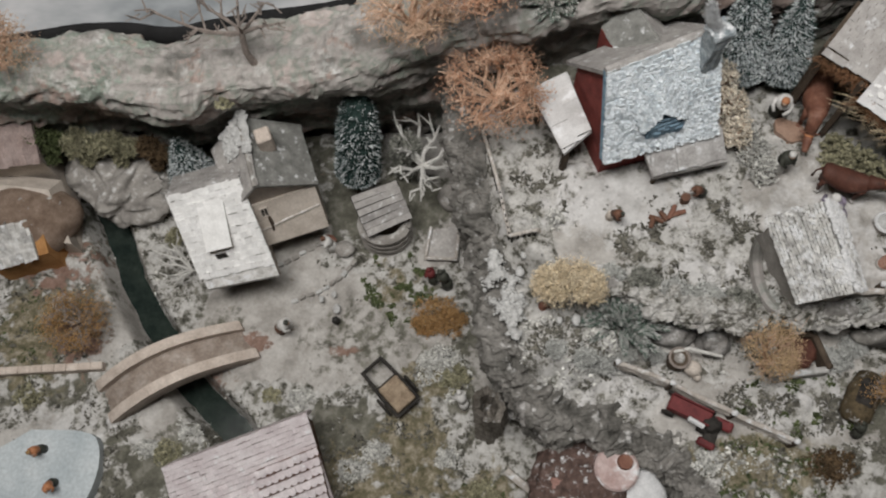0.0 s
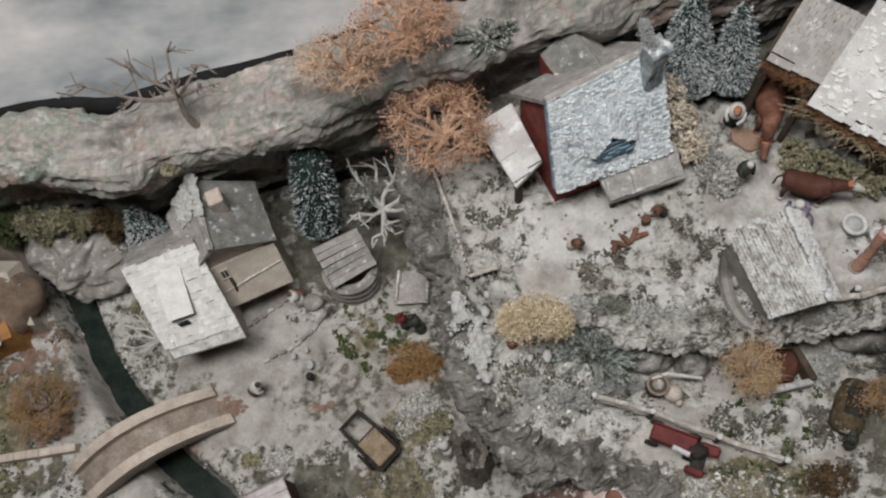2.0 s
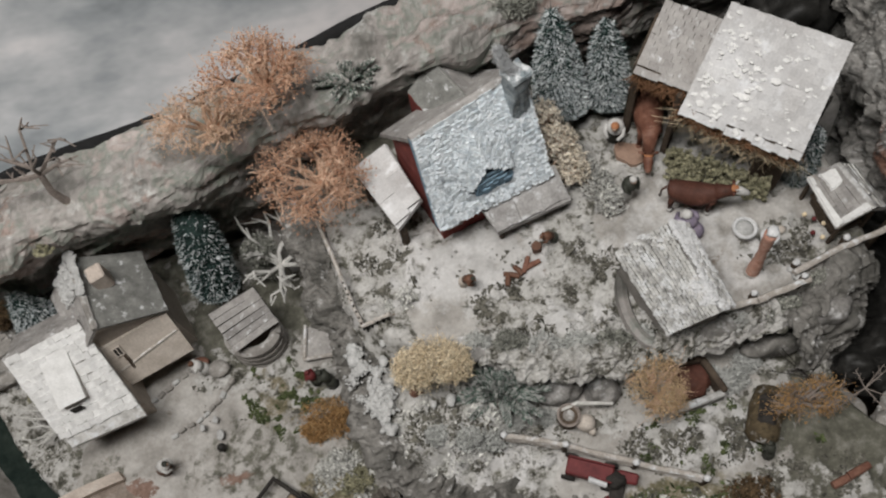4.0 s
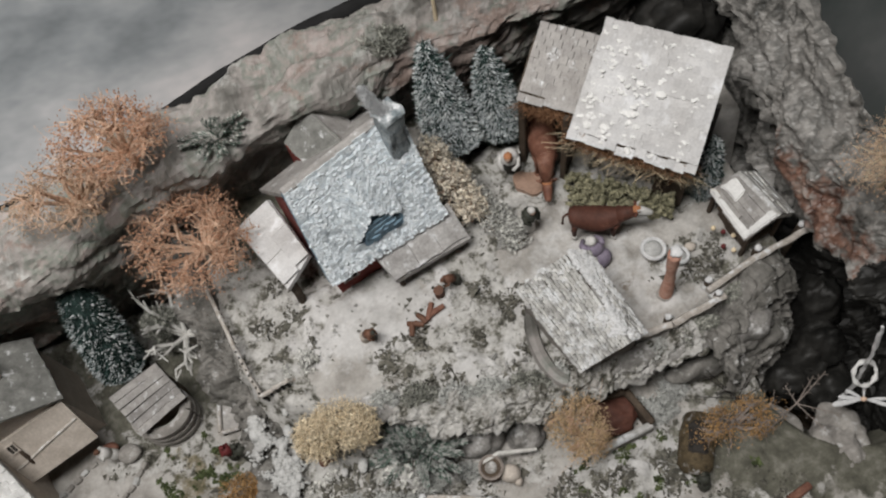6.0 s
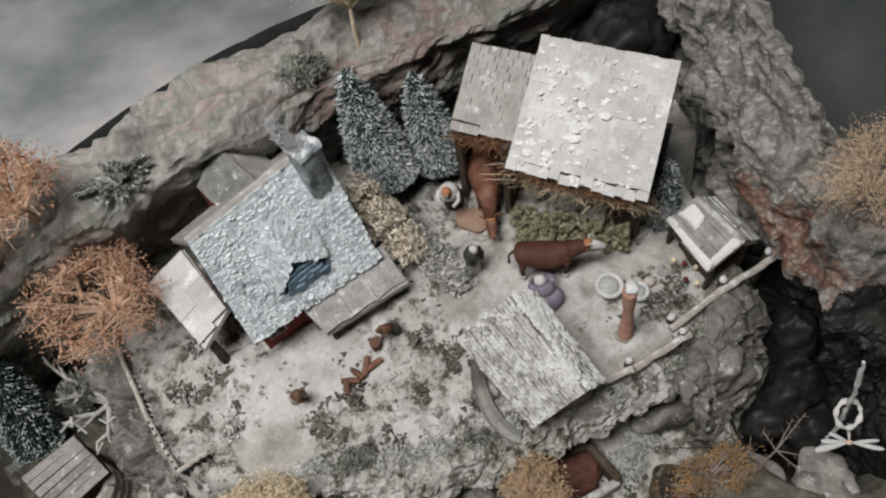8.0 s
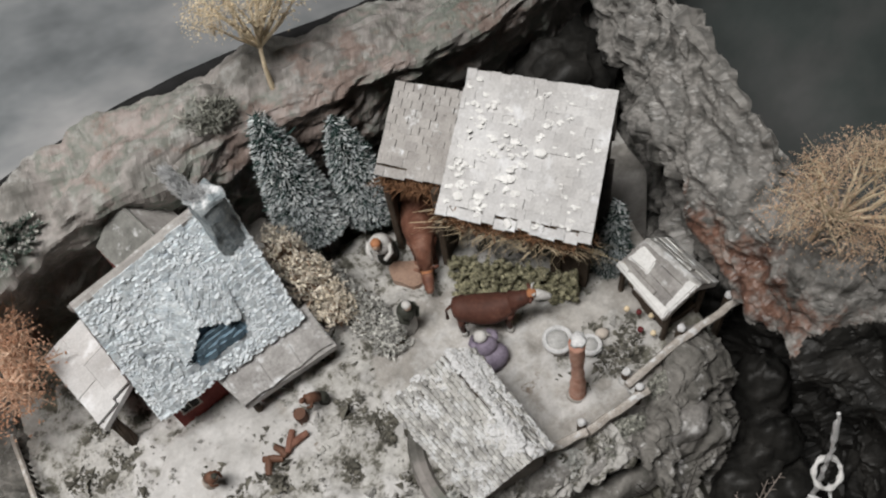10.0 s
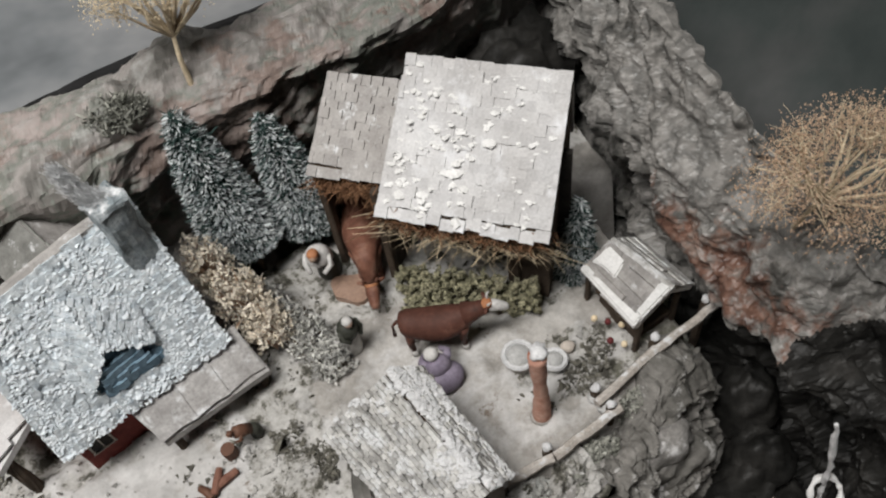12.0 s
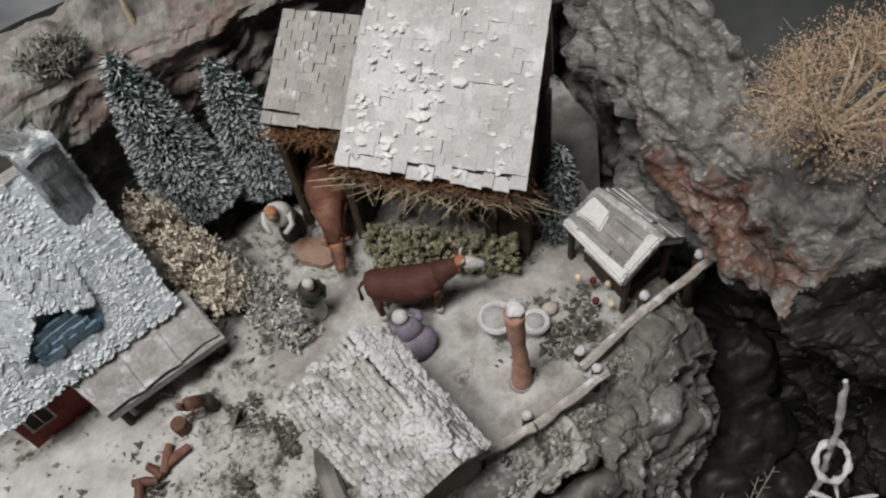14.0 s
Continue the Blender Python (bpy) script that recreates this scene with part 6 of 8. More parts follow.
clump("rail_bush", [(39.2, 21.6, 20.0, 1.4, 0.8, 1.0), (41.6, 22.6, 19.8, 1.6, 0.8, 0.9), (36.0, 20.2, 19.8, 1.2, 0.7, 0.9)], M_FROSTTWIG, "frosted twiggy bush below the log rail", n=2400, size=0.11, seed=53)
for k, (x, y, r) in enumerate(((9.5, 16.5, 1.3), (11.3, 16.2, 1.4), (7.2, 17.0, 1.0), (13.2, 17.0, 1.0), (16.2, 17.0, 1.1), (31.4, 16.4, 1.4), (33.0, 17.6, 1.2), (30.0, 17.2, 1.0))):
    clump("lichen_cushion", [(x, y, ground(x, y) - 0.1, r, r * 0.8, r * 0.7)], M_HOAR, "pale frosted lichen cushion on the terrace", "lichen", n=2600, size=0.12, seed=60 + k, group="lichen cushions", split=True, curls=0.12)
for k, (x, y, z, r) in enumerate(((11.6, 23.0, 20.4, 0.9), (14.2, 22.4, 20.6, 1.1), (16.8, 21.4, 20.6, 1.2), (19.4, 21.0, 20.6, 1.1), (22.0, 20.4, 20.7, 1.2), (24.4, 20.4, 20.4, 0.9), (15.6, 20.2, 19.4, 1.0), (18.2, 19.2, 19.6, 1.1), (21.4, 18.9, 19.4, 1.0), (31.8, 19.8, 20.2, 0.9), (34.2, 19.4, 19.9, 0.8))):
    clump("lichen_cushion", [(x, y, z, r, r * 0.8, r * 0.6), (x + 0.9 * r, y - 0.3, z - 0.2, r * 0.6, r * 0.5, r * 0.5)], M_FROSTTWIG if k % 3 == 1 else M_HOAR, "frosted lichen cushion on the stone ledge", "lichen", n=2200, size=0.12, seed=160 + k, group="lichen cushions", split=True, curls=0.13)
for k, (x, y, r) in enumerate(((-30.1, 10.3, 1.8), (-32.4, 10.8, 1.3), (-28.1, 12.3, 1.3), (-20.0, 16.0, 1.2), (-17.2, 15.6, 1.6), (-11.7, 8.6, 1.8), (-45.0, 16.2, 1.8), (-43.5, 26.0, 1.3), (-3.2, 19.6, 2.0), (-1.6, 17.6, 1.8), (-9.4, 10.4, 1.5), (-2.4, 9.8, 1.6), (1.0, 6.6, 1.6), (19.5, 8.0, 1.4), (17.6, 6.4, 1.3), (7.8, 9.4, 1.2))):
    z = 3.4 if x < 4 else ground(x, y)
    clump("lichen_cushion", [(x, y, z - 0.1, r, r * 0.8, r * 0.6)], M_LICHEN if k % 3 else M_HEDGE, "grey-green lichen cushion on the ground", "lichen", n=1100, size=0.12, seed=80 + k, group="lichen cushions")


def bare_tree(name, base, fork, ends, mat, label, r0, seed, twigs=3, group=""):
    """A leafless tree: limbs to the given ends with side twigs."""
    rng = np.random.default_rng(seed)
    th = thing(name, *base, label, "tree", group)
    base, fork = np.array(base, float), np.array(fork, float)
    bm = bmesh.new()
    tube(bm, [base - [0, 0, 0.3], (base + fork) / 2 + rng.normal(size=3) * 0.15, fork], [r0 * 1.4, r0 * 1.1, r0], 7)
    part("trunk", bm, mat, th)
    for e in ends:
        bm = bmesh.new()
        e = np.array(e, float)
        L = np.linalg.norm(e - fork)
        m1 = fork + (e - fork) * 0.35 + rng.normal(size=3) * 0.09 * L
        m2 = fork + (e - fork) * 0.7 + rng.normal(size=3) * 0.08 * L
        tube(bm, [fork, m1, m2, e], [r0 * 0.75, r0 * 0.55, r0 * 0.42, r0 * 0.25], 6)
        for k in range(twigs):
            s = (m1, m2, (m1 + m2) / 2, (m2 + e) / 2)[k % 4]
            q = s + (e - fork) * rng.uniform(0.15, 0.3) + rng.normal(size=3) * 0.16 * L
            tube(bm, [s, (s + q) / 2 + rng.normal(size=3) * 0.05 * L, q], [r0 * 0.4, r0 * 0.33, r0 * 0.2], 5)
            w = (s + q) / 2
            tube(bm, [w, w + (q - s) * 0.5 + rng.normal(size=3) * 0.1 * L], [r0 * 0.3, r0 * 0.18], 4)
        part("limb", bm, mat, th)
    return th


bare_tree("bare_white_tree", (-5.3, 40.2, 3.6), (-4.9, 39.3, 8.2), [(-5.2, 43.8, 11.4), (-7.0, 42.2, 12.0), (-0.8, 41.2, 11.0), (-1.0, 38.6, 10.4), (-4.6, 34.8, 10.6), (-8.2, 37.0, 11.0), (-3.0, 36.2, 11.8), (-3.0, 43.0, 10.2), (-6.8, 38.6, 13.2)], M_WHITETWIG, "leafless whitewashed tree with stubby forks", 0.36, 7, 3)
bare_tree("bare_ridge_tree", (-19.6, 43.2, 22.0), (-19.8, 43.6, 26.0), [(-18.6, 45.6, 31), (-27.0, 43.6, 29.4), (-15.2, 42.4, 29), (-22.6, 44.8, 30), (-17.0, 45.2, 28), (-23.6, 42.2, 28)], M_GREYTWIG, "leafless grey-brown tree rooted on the ridge", 0.27, 8, 4)
bare_tree("white_shrub", (-29.0, 29.0, 3.6), (-29.3, 29.0, 5.0), [(-33.2, 30.8, 6.6), (-32.6, 29.8, 7.0), (-31.4, 31.6, 6.4), (-32.4, 28.4, 6.2), (-27.6, 28.0, 6.0), (-30.4, 27.0, 6.6)], M_WHITETWIG, "low whitewashed twig shrub beside the cottage", 0.2, 9, 3)

# ---- rocks ----
def rock(x, y, z, rx, ry, rz, seed, label, mat=None, sub=4, amp=0.13, freq=0.45, name="boulder", flat=False):
    bm = bmesh.new()
    blob(bm, (x, y, z), (rx, ry, rz), seed, amp, freq, sub, fold=True)
    return solo(name, bm, mat or M_STONE, x, y, z - rz, label, "rock", "boulders", smooth=not flat)


rock(-37.8, 39.8, 4.6, 6.0, 5.0, 4.6, 1, "large pale folded boulder below the ridge", M_STONE, 6, 0.22, 0.2, flat=True)
rock(-33.6, 40.6, 4.2, 2.8, 4.2, 3.8, 2, "dark folded boulder below the ridge", M_CLIFF, 6, 0.2, 0.28, flat=True)
rock(-43.4, 41.0, 3.8, 1.6, 2.2, 2.4, 3, "pointed grey rock beside the boulder", M_STONE)
EDGE_ROCKS = [(13.6, 21.9, 19.2, 2.0, 1.0, 0.9), (20.3, 20.2, 19.4, 1.9, 1.1, 0.9), (17.2, 20.6, 19.3, 1.6, 1.0, 0.9), (24.0, 19.8, 19.4, 1.5, 1.1, 1.0), (30.8, 19.6, 19.8, 2.4, 1.0, 1.0), (34.4, 19.4, 19.4, 2.6, 0.9, 0.9), (38.9, 19.4, 18.6, 2.6, 1.2, 1.6), (10.6, 22.6, 20.0, 2.0, 1.3, 0.7), (21.0, 18.0, 15.6, 1.5, 1.2, 1.4), (17.6, 18.8, 15.4, 1.9, 1.3, 1.9), (5.8, 12.6, 13.6, 2.0, 1.4, 1.6), (15.6, 19.6, 15.4, 1.6, 1.0, 2.2)]
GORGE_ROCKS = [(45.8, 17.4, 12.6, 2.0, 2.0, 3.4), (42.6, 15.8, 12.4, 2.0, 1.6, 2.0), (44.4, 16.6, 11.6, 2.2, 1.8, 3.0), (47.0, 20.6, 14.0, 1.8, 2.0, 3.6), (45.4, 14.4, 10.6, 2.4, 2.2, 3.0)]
rock(39.9, 19.0, 16.9, 2.4, 1.5, 1.7, 81, "pale grey folded rock slab below the log rail", M_CLIFF, 5, 0.26, 0.4)
rock(37.8, 12.2, 13.8, 3.6, 2.6, 0.9, 82, "flat pale grey stone on the lower terrace", M_STONE, 5, 0.08, 0.2)
rock(43.2, 10.2, 13.4, 1.9, 2.4, 1.6, 83, "broken pale stone block beside the gorge", M_STONE, 5, 0.3, 0.4)
rock(35.4, 18.2, 16.4, 2.6, 0.9, 1.2, 84, "grey layered rock under the snowy ledge", M_CLIFF, 4, 0.16, 0.5)
for k, (x, y, z, a, b, c) in enumerate(EDGE_ROCKS):
    rock(x, y, z, a, b, c, 10 + k, "grey layered rock at the terrace edge", M_CRUST, 4, 0.18, 0.6, flat=True)
# gorge rocks are coloured near-black to hold the shade under the wall
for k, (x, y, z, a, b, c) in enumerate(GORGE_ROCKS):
    rock(x, y, z, a, b, c, 30 + k, "craggy gorge rock coloured near-black for the shade under the wall", M_ROCK_BLACK, 4, 0.18, 0.6)
bm = bmesh.new()
rings = []
for k in range(16):
    t = k / 13
    z = 3 + 6.8 * min(t, 1)
    shrink = 1.0 if k < 14 else (0.62, 0.4)[k - 14]
    z -= 0 if k < 14 else (0.9, 3.6)[k - 14]
    rings.append([bm.verts.new((1.9 - 0.3 * t + shrink * (1.55 - 0.15 * t) * (1 + 0.07 * math.sin(7 * a + 2 * t) + 0.05 * math.sin(17 * a + 5 * t) + 0.1 * math.sin(2 * a + 3 * t)) * math.cos(a), 12.9 + 0.9 * t + shrink * (1.9 - 0.2 * t) * (1 + 0.07 * math.sin(7 * a + 2 * t) + 0.05 * math.sin(17 * a + 5 * t) + 0.1 * math.sin(2 * a + 3 * t)) * math.sin(a), z + 0.3 * math.sin(3 * a) * t)) for a in np.linspace(0, 2 * math.pi, 49)[:-1]])
for a, b in zip(rings, rings[1:]):
    for j in range(48):
        bm.faces.new((a[j], a[(j + 1) % 48], b[(j + 1) % 48], b[j]))
bm.faces.new(rings[-1])
solo("hollow_stump", bm, surface("grey_brown_bark", [(0.3, (0.13, 0.115, 0.095)), (0.6, (0.27, 0.245, 0.215)), (0.8, (0.4, 0.37, 0.34))], 1.0, fine=4, grain=0.6, bump=0.8, snow=0.2), 2.2, 12.4, 3, "weathered grey-brown tree stump at the cliff foot", "stump")

# ---- bridge, walls, ice ----
bridge = thing("arched_bridge", -29.5, 18.6, 3.4, "cream stone arched footbridge over the canal", "bridge")
P0, P1, Q0, Q1 = Vector((-38.2, 17.2, 0)), Vector((-24.0, 23.6, 0)), Vector((-36.0, 13.2, 0)), Vector((-21.6, 19.9, 0))


def arch(t, rise=3.5):
    return 3.3 + rise * math.sin(math.pi * min(max(t, 0), 1)) ** 0.9


def band(a0, a1, b0, b1, lift, thick, n=28):
    bm = bmesh.new()
    for k in range(n):
        s, t = k / n, (k + 1) / n
        c = [a0.lerp(a1, s), a0.lerp(a1, t), b0.lerp(b1, t), b0.lerp(b1, s)]
        h = [arch(s), arch(t), arch(t), arch(s)]
        slab(bm, [p + Vector((0, 0, z + lift)) for p, z in zip(c, h)], thick)
    bmesh.ops.remove_doubles(bm, verts=bm.verts, dist=0.001)
    return bm


across = (Q0 - P0).normalized()
part("deck", band(P0, P1, Q0, Q1, 0, 0.9), surface("muddy_bridge_deck", [(0.3, (0.2, 0.155, 0.125)), (0.5, (0.32, 0.265, 0.225)), (0.7, (0.44, 0.39, 0.35))], 0.6, fine=4, grain=0.45, bump=0.6), bridge, "muddy brown arched deck")
for a, b in ((P0, P1), (Q0 - across * 0.9, Q1 - across * 0.9)):
    part("parapet", band(a, b, a + across * 0.9, b + across * 0.9, 0.95, 1.6), M_BRIDGE, bridge, "cream stone parapet")
    part("coping", band(a - across * 0.08, b - across * 0.08, a + across * 0.98, b + across * 0.98, 1.12, 0.16), M_BRIDGE, bridge)
for nm, a, b, h, w, m, lab in (("parapet_wall", (-50, 18.4), (-37.6, 19.0), 1.6, 0.8, M_BRIDGE, "cream stone parapet wall beside the bridge"),):
    a, b = Vector((*a, 0)), Vector((*b, 0))
    bm = bmesh.new()
    n = 10
    for k in range(n):
        p, q = a.lerp(b, k / n), a.lerp(b, (k + 1) / n)
        c = (p + q) / 2
        box(bm, (c.x, c.y, 3.2 + h / 2 + random.uniform(-0.05, 0.05)), ((q - p).length * 0.99, w, h), math.degrees(math.atan2((b - a).y, (b - a).x)), bevel=0.08)
    solo(nm, bm, m, a.x, a.y, 3.2, lab, "wall", kind="structure")
bm = bmesh.new()
ring = [(-43.6, 12.5), (-37.4, 12.4), (-36.4, 10.6), (-36.3, 8.4), (-37.0, 5.8), (-39, 2.5), (-46, 1), (-50, 4), (-50, 9), (-46, 11)]
ring = [tuple(p) for p in smooth_path([(x, y) for x, y in ring] + [ring[0]], 2)][:-1]
slab(bm, [(x, y, 5.0) for x, y in ring], 2.2)
solo("ice_sheet", bm, M_ICE, -42, 7, 2.8, "raised blue-white frozen pond sheet", "ice")

# ---- fences and rails ----
fence = thing("picket_fence", 2.6, 30, 20.2, "snow-capped dark picket fence on the cliff edge", "fence")
FP = [Vector((1.3, 36.0, 0)), Vector((2.6, 29.8, 0)), Vector((3.4, 26.1, 0)), Vector((5.8, 26.3, 0))]
for a, b in zip(FP, FP[1:]):
    n = max(2, int((b - a).length / 0.46))
    za, zb = ground(a.x + 0.3, a.y), ground(b.x + 0.3, b.y)
    for k in range(n):
        p = a.lerp(b, (k + 0.5) / n)
        bm = bmesh.new()
        box(bm, (p.x, p.y, za + (zb - za) * k / n + 0.55), (0.2, 0.14, 1.6 + random.uniform(-0.12, 0.12)), math.degrees(math.atan2((b - a).y, (b - a).x)), bevel=0.04)
        part("picket", bm, M_BLACKWOOD, fence)
    bm = bmesh.new()
    tube(bm, [a.lerp(b, k / 8) + Vector((random.uniform(-0.04, 0.04), 0.05, za + (zb - za) * k / 8 + 1.25 + random.uniform(-0.06, 0.06))) for k in range(9)], 0.17, 6)
    part("snowy_rail", bm, M_PALEWOOD, fence, "rail topped with snow")


def log_rail(name, pts, r, label, posts, mat=None, lines=1, drop=0.55, group="log rails"):
    th = thing(name, *pts[0], label, "rail", group)
    for j in range(lines):
        for a, b in zip(pts, pts[1:]):
            bm = bmesh.new()
            a2, b2 = Vector(a) - Vector((0, 0, drop * j)), Vector(b) - Vector((0, 0, drop * j))
            tube(bm, [a2.lerp(b2, k / 6) + Vector((random.uniform(-0.06, 0.06), random.uniform(-0.06, 0.06), random.uniform(-0.05, 0.05))) for k in range(7)], [r * random.uniform(0.9, 1.1) for _ in range(7)], 7)
            part("log", bm, mat or M_PALEWOOD, th)
    for x, y, z in posts:
        bm = bmesh.new()
        g = ground(x, y)
        tube(bm, [(x, y, min(g, z) - 0.4), (x, y, z + 0.25)], [0.3, 0.26], 7)
        post = part("post", bm, M_WOOD, th)
        bm = bmesh.new()
        blob(bm, (x, y, z + 0.36), (0.27, 0.25, 0.22), int(x * 7), 0.4, 7, 3)
        part("snow_cap", bm, M_SNOW, post, "snow cap")
    return th


log_rail("log_rail", [(36.9, 22.1, 21.6), (41.4, 23.2, 21.7), (45.9, 23.9, 21.8)], 0.27, "snowy log rail along the yard edge", [(37.2, 22.7, 21.7), (41.6, 23.7, 21.8), (45.4, 24.3, 21.9)])
log_rail("log_rail", [(29.8, 20.7, 21.4), (33.4, 20.6, 21.5), (37.9, 21.3, 21.6)], 0.28, "snowy log rail beside the tiled hut", [(33.3, 21.1, 21.6), (37.4, 21.5, 21.7), (30.4, 20.6, 21.3)])
log_rail("log_rail", [(12.2, 15.9, 17.6), (16.7, 14.3, 16.9), (21.6, 11.8, 16.6), (26.6, 9.4, 16.4)], 0.22, "snowy three-bar fence along the lower path", [(16.8, 14.2, 16.9), (21.7, 11.7, 16.6), (26.5, 9.4, 16.4), (12.3, 15.9, 17.5)], lines=3)


def kerb(pts, label):
    """A row of low pale kerb stones, each a little turned."""
    th = thing("stone_kerb", pts[0][0], pts[0][1], ground(*pts[0]), label, "kerb", "stone kerbs")
    for (ax, ay), (bx, by) in zip(pts, pts[1:]):
        n = max(2, int(math.hypot(bx - ax, by - ay) / 0.75))
        for k in range(n):
            x, y = ax + (bx - ax) * (k + 0.5) / n, ay + (by - ay) * (k + 0.5) / n
            bm = bmesh.new()
            box(bm, (x, y, ground(x, y) + 0.15), (0.72, random.uniform(0.34, 0.5), random.uniform(0.5, 0.7)), math.degrees(math.atan2(by - ay, bx - ax)) + random.uniform(-9, 9), bevel=0.08)
            part("stone", bm, M_PALESNOW if (k % 3 == 0) else M_STONE, th)


kerb([(-18.9, 25.7), (-15.6, 27.2), (-13.6, 28.6), (-12.2, 30.4)], "low pale stone kerb on the village square")
kerb([(-20.7, 29.7), (-18.4, 31.1), (-15.9, 32.6)], "low pale stone kerb at the cottage foot")
log_rail("log_rail", [(3.2, 8.4, 5.2), (6.9, 5.4, 5.0)], 0.4, "pale fallen log at the cliff foot", [])
for k, (x, y, z) in enumerate(((4.3, 23.6, 18.8), (4.2, 20.1, 18.6), (7.5, 19.3, 18.6), (8.9, 19.3, 18.6), (4.6, 24.8, 19.0), (-14.3, 26.5, 4.2), (-13.9, 24.9, 4.2), (-15.6, 26.0, 4.2), (37.0, 22.6, 21.0), (37.3, 21.9, 21.0), (-13.0, 31.7, 4.4))):
    bm = bmesh.new()
    s = 0.26 + 0.12 * (k % 3 == 0)
    blob(bm, (x, y, max(z, ground(x, y) + 0.2)), (s, s * 1.35, s * 0.7), k, 0.4, 5, 3)
    solo("snow_lump", bm, M_PALESNOW, x, y, z - 0.3, "rounded white snow-capped stone", "stone", "snowy stones", smooth=True)
rng = np.random.default_rng(77)
u = rng.uniform(0, 1, 7000)
drift = fbm(np.stack([u * 9, 0 * u, 0 * u], 1), 3, 5)
cen = np.stack([1.9 + 2.0 * u + rng.normal(size=7000) * np.clip(2.2 * drift - 0.75, 0.06, 0.8) * np.sin(np.pi * u) ** 0.4 + 1.2 * (drift - 0.5), 25.4 - 7.6 * u, 19.2 - 1.2 * u], 1)
cen[:, 2] += 0.25 * fbm(cen * 1.5, 2, 6) + 0.1 - 0.3 * np.abs(cen[:, 0] - 1.9 - 2.0 * u)
cen = cen[fbm(cen * 0.8, 3, 5) > rng.uniform(0.36, 0.54, 7000)]
v, f = lumps(cen, rng.gamma(4, 0.25, len(cen)) * 0.1, rng, 0.7)
raw_thing("snow_crust", v, f, M_PALESNOW, (2.8, 21.6, 18), "crumbly white snow crust along the cliff edge", "snow", kind="stuff", smooth=True)

# ---- carts and yard things ----
cart = thing("box_cart", -8.1, 16.4, 3.8, "black-framed handcart with a brown box load", "cart")
ang = -48
R = Matrix.Rotation(radians(ang), 3, "Z")


def cpos(x, y, z):
    p = R @ Vector((x, y, 0))
    return (-8.0 + p.x, 16.4 + p.y, 4.0 + z)


for dy in (-1.35, 1.35):
    bm = bmesh.new()
    tube(bm, [cpos(-3.0, dy * 0.85, 1.5), cpos(0, dy, 1.3), cpos(2.7, dy, 1.3)], 0.2, 7)
    part("shaft", bm, M_BLACKWOOD, cart)
    bm = bmesh.new()
    c = Vector(cpos(1.0, dy * 1.32, 0.95))
    ax = R @ Vector((0, 1, 0))
    ux, uz = R @ Vector((1, 0, 0)), Vector((0, 0, 1))
    tube(bm, [c + (ux * math.cos(a) + uz * math.sin(a)) * 0.95 for a in np.linspace(0, 2 * math.pi, 17)], 0.15, 5)
    for a in np.linspace(0, math.pi, 4)[:3]:
        tube(bm, [c + (ux * math.cos(a) + uz * math.sin(a)) * 0.9, c - (ux * math.cos(a) + uz * math.sin(a)) * 0.9], 0.06, 5)
    part("wheel", bm, M_BLACKWOOD, cart, "black spoked wheel")
for x in (-2.9, -0.6, 2.7):
    bm = bmesh.new()
    tube(bm, [cpos(x, -1.35, 1.35), cpos(x, 1.35, 1.35)], 0.2, 7)
    part("crossbar", bm, M_BLACKWOOD, cart)
bm = bmesh.new()
box(bm, cpos(1.05, 0, 1.7), (3.0, 2.3, 1.2), ang, bevel=0.12)
part("box", bm, surface("tan_grain_load", [(0.3, (0.22, 0.16, 0.11)), (0.6, (0.36, 0.28, 0.2)), (0.8, (0.46, 0.37, 0.28))], 1.5, fine=5, grain=0.5, bump=0.9, speck=(0.66, (0.1, 0.07, 0.05), 1.4)), cart, "tan grain-filled box")
wag = thing("red_wagon", 18.6, 11.4, 15.2, "red farm wagon with dark wheels and load", "wagon")
wa = -27
R2 = Matrix.Rotation(radians(wa), 3, "Z")


def wpos(x, y, z):
    p = R2 @ Vector((x, y, 0))
    return (18.5 + p.x, 11.4 + p.y, 15.2 + z)


bm = bmesh.new()
box(bm, wpos(-0.6, 0.35, 1.35), (3.6, 1.5, 0.7), wa, bevel=0.12)
box(bm, wpos(-0.6, 0.95, 1.85), (3.5, 0.15, 0.5), wa)
box(bm, wpos(-0.6, -0.3, 1.85), (3.5, 0.15, 0.5), wa)
part("tray", bm, M_CLOTH_R, wag, "red wagon tray")
bm = bmesh.new()
box(bm, wpos(2.3, 0.5, 1.3), (1.6, 0.9, 0.5), wa, bevel=0.2)
part("tailboard", bm, M_CLOTH_R, wag)
bm = bmesh.new()
box(bm, wpos(1.6, -1.5, 0.9), (1.5, 0.7, 0.5), wa, bevel=0.2)
part("step", bm, M_CLOTH_R, wag)
bm = bmesh.new()
box(bm, wpos(1.7, -0.65, 0.95), (1.1, 1.5, 0.35), wa, bevel=0.1)
box(bm, wpos(1.6, 0.5, 1.0), (1.0, 0.9, 0.4), wa, bevel=0.1)
part("chassis", bm, M_BLACKWOOD, wag, "dark wooden undercarriage")
bm = bmesh.new()
blob(bm, wpos(1.5, 0.0, 1.6), (0.75, 0.6, 0.5), 3, 0.4, 2.5, 3)
part("load", bm, M_BLACKWOOD, wag, "dark bundled load", smooth=True)
bm = bmesh.new()
tube(bm, [wpos(-0.6, -0.45, 2.1), wpos(0.8, -0.55, 2.0)], 0.22, 6)
part("snow", bm, M_SNOW, wag, "strip of snow")
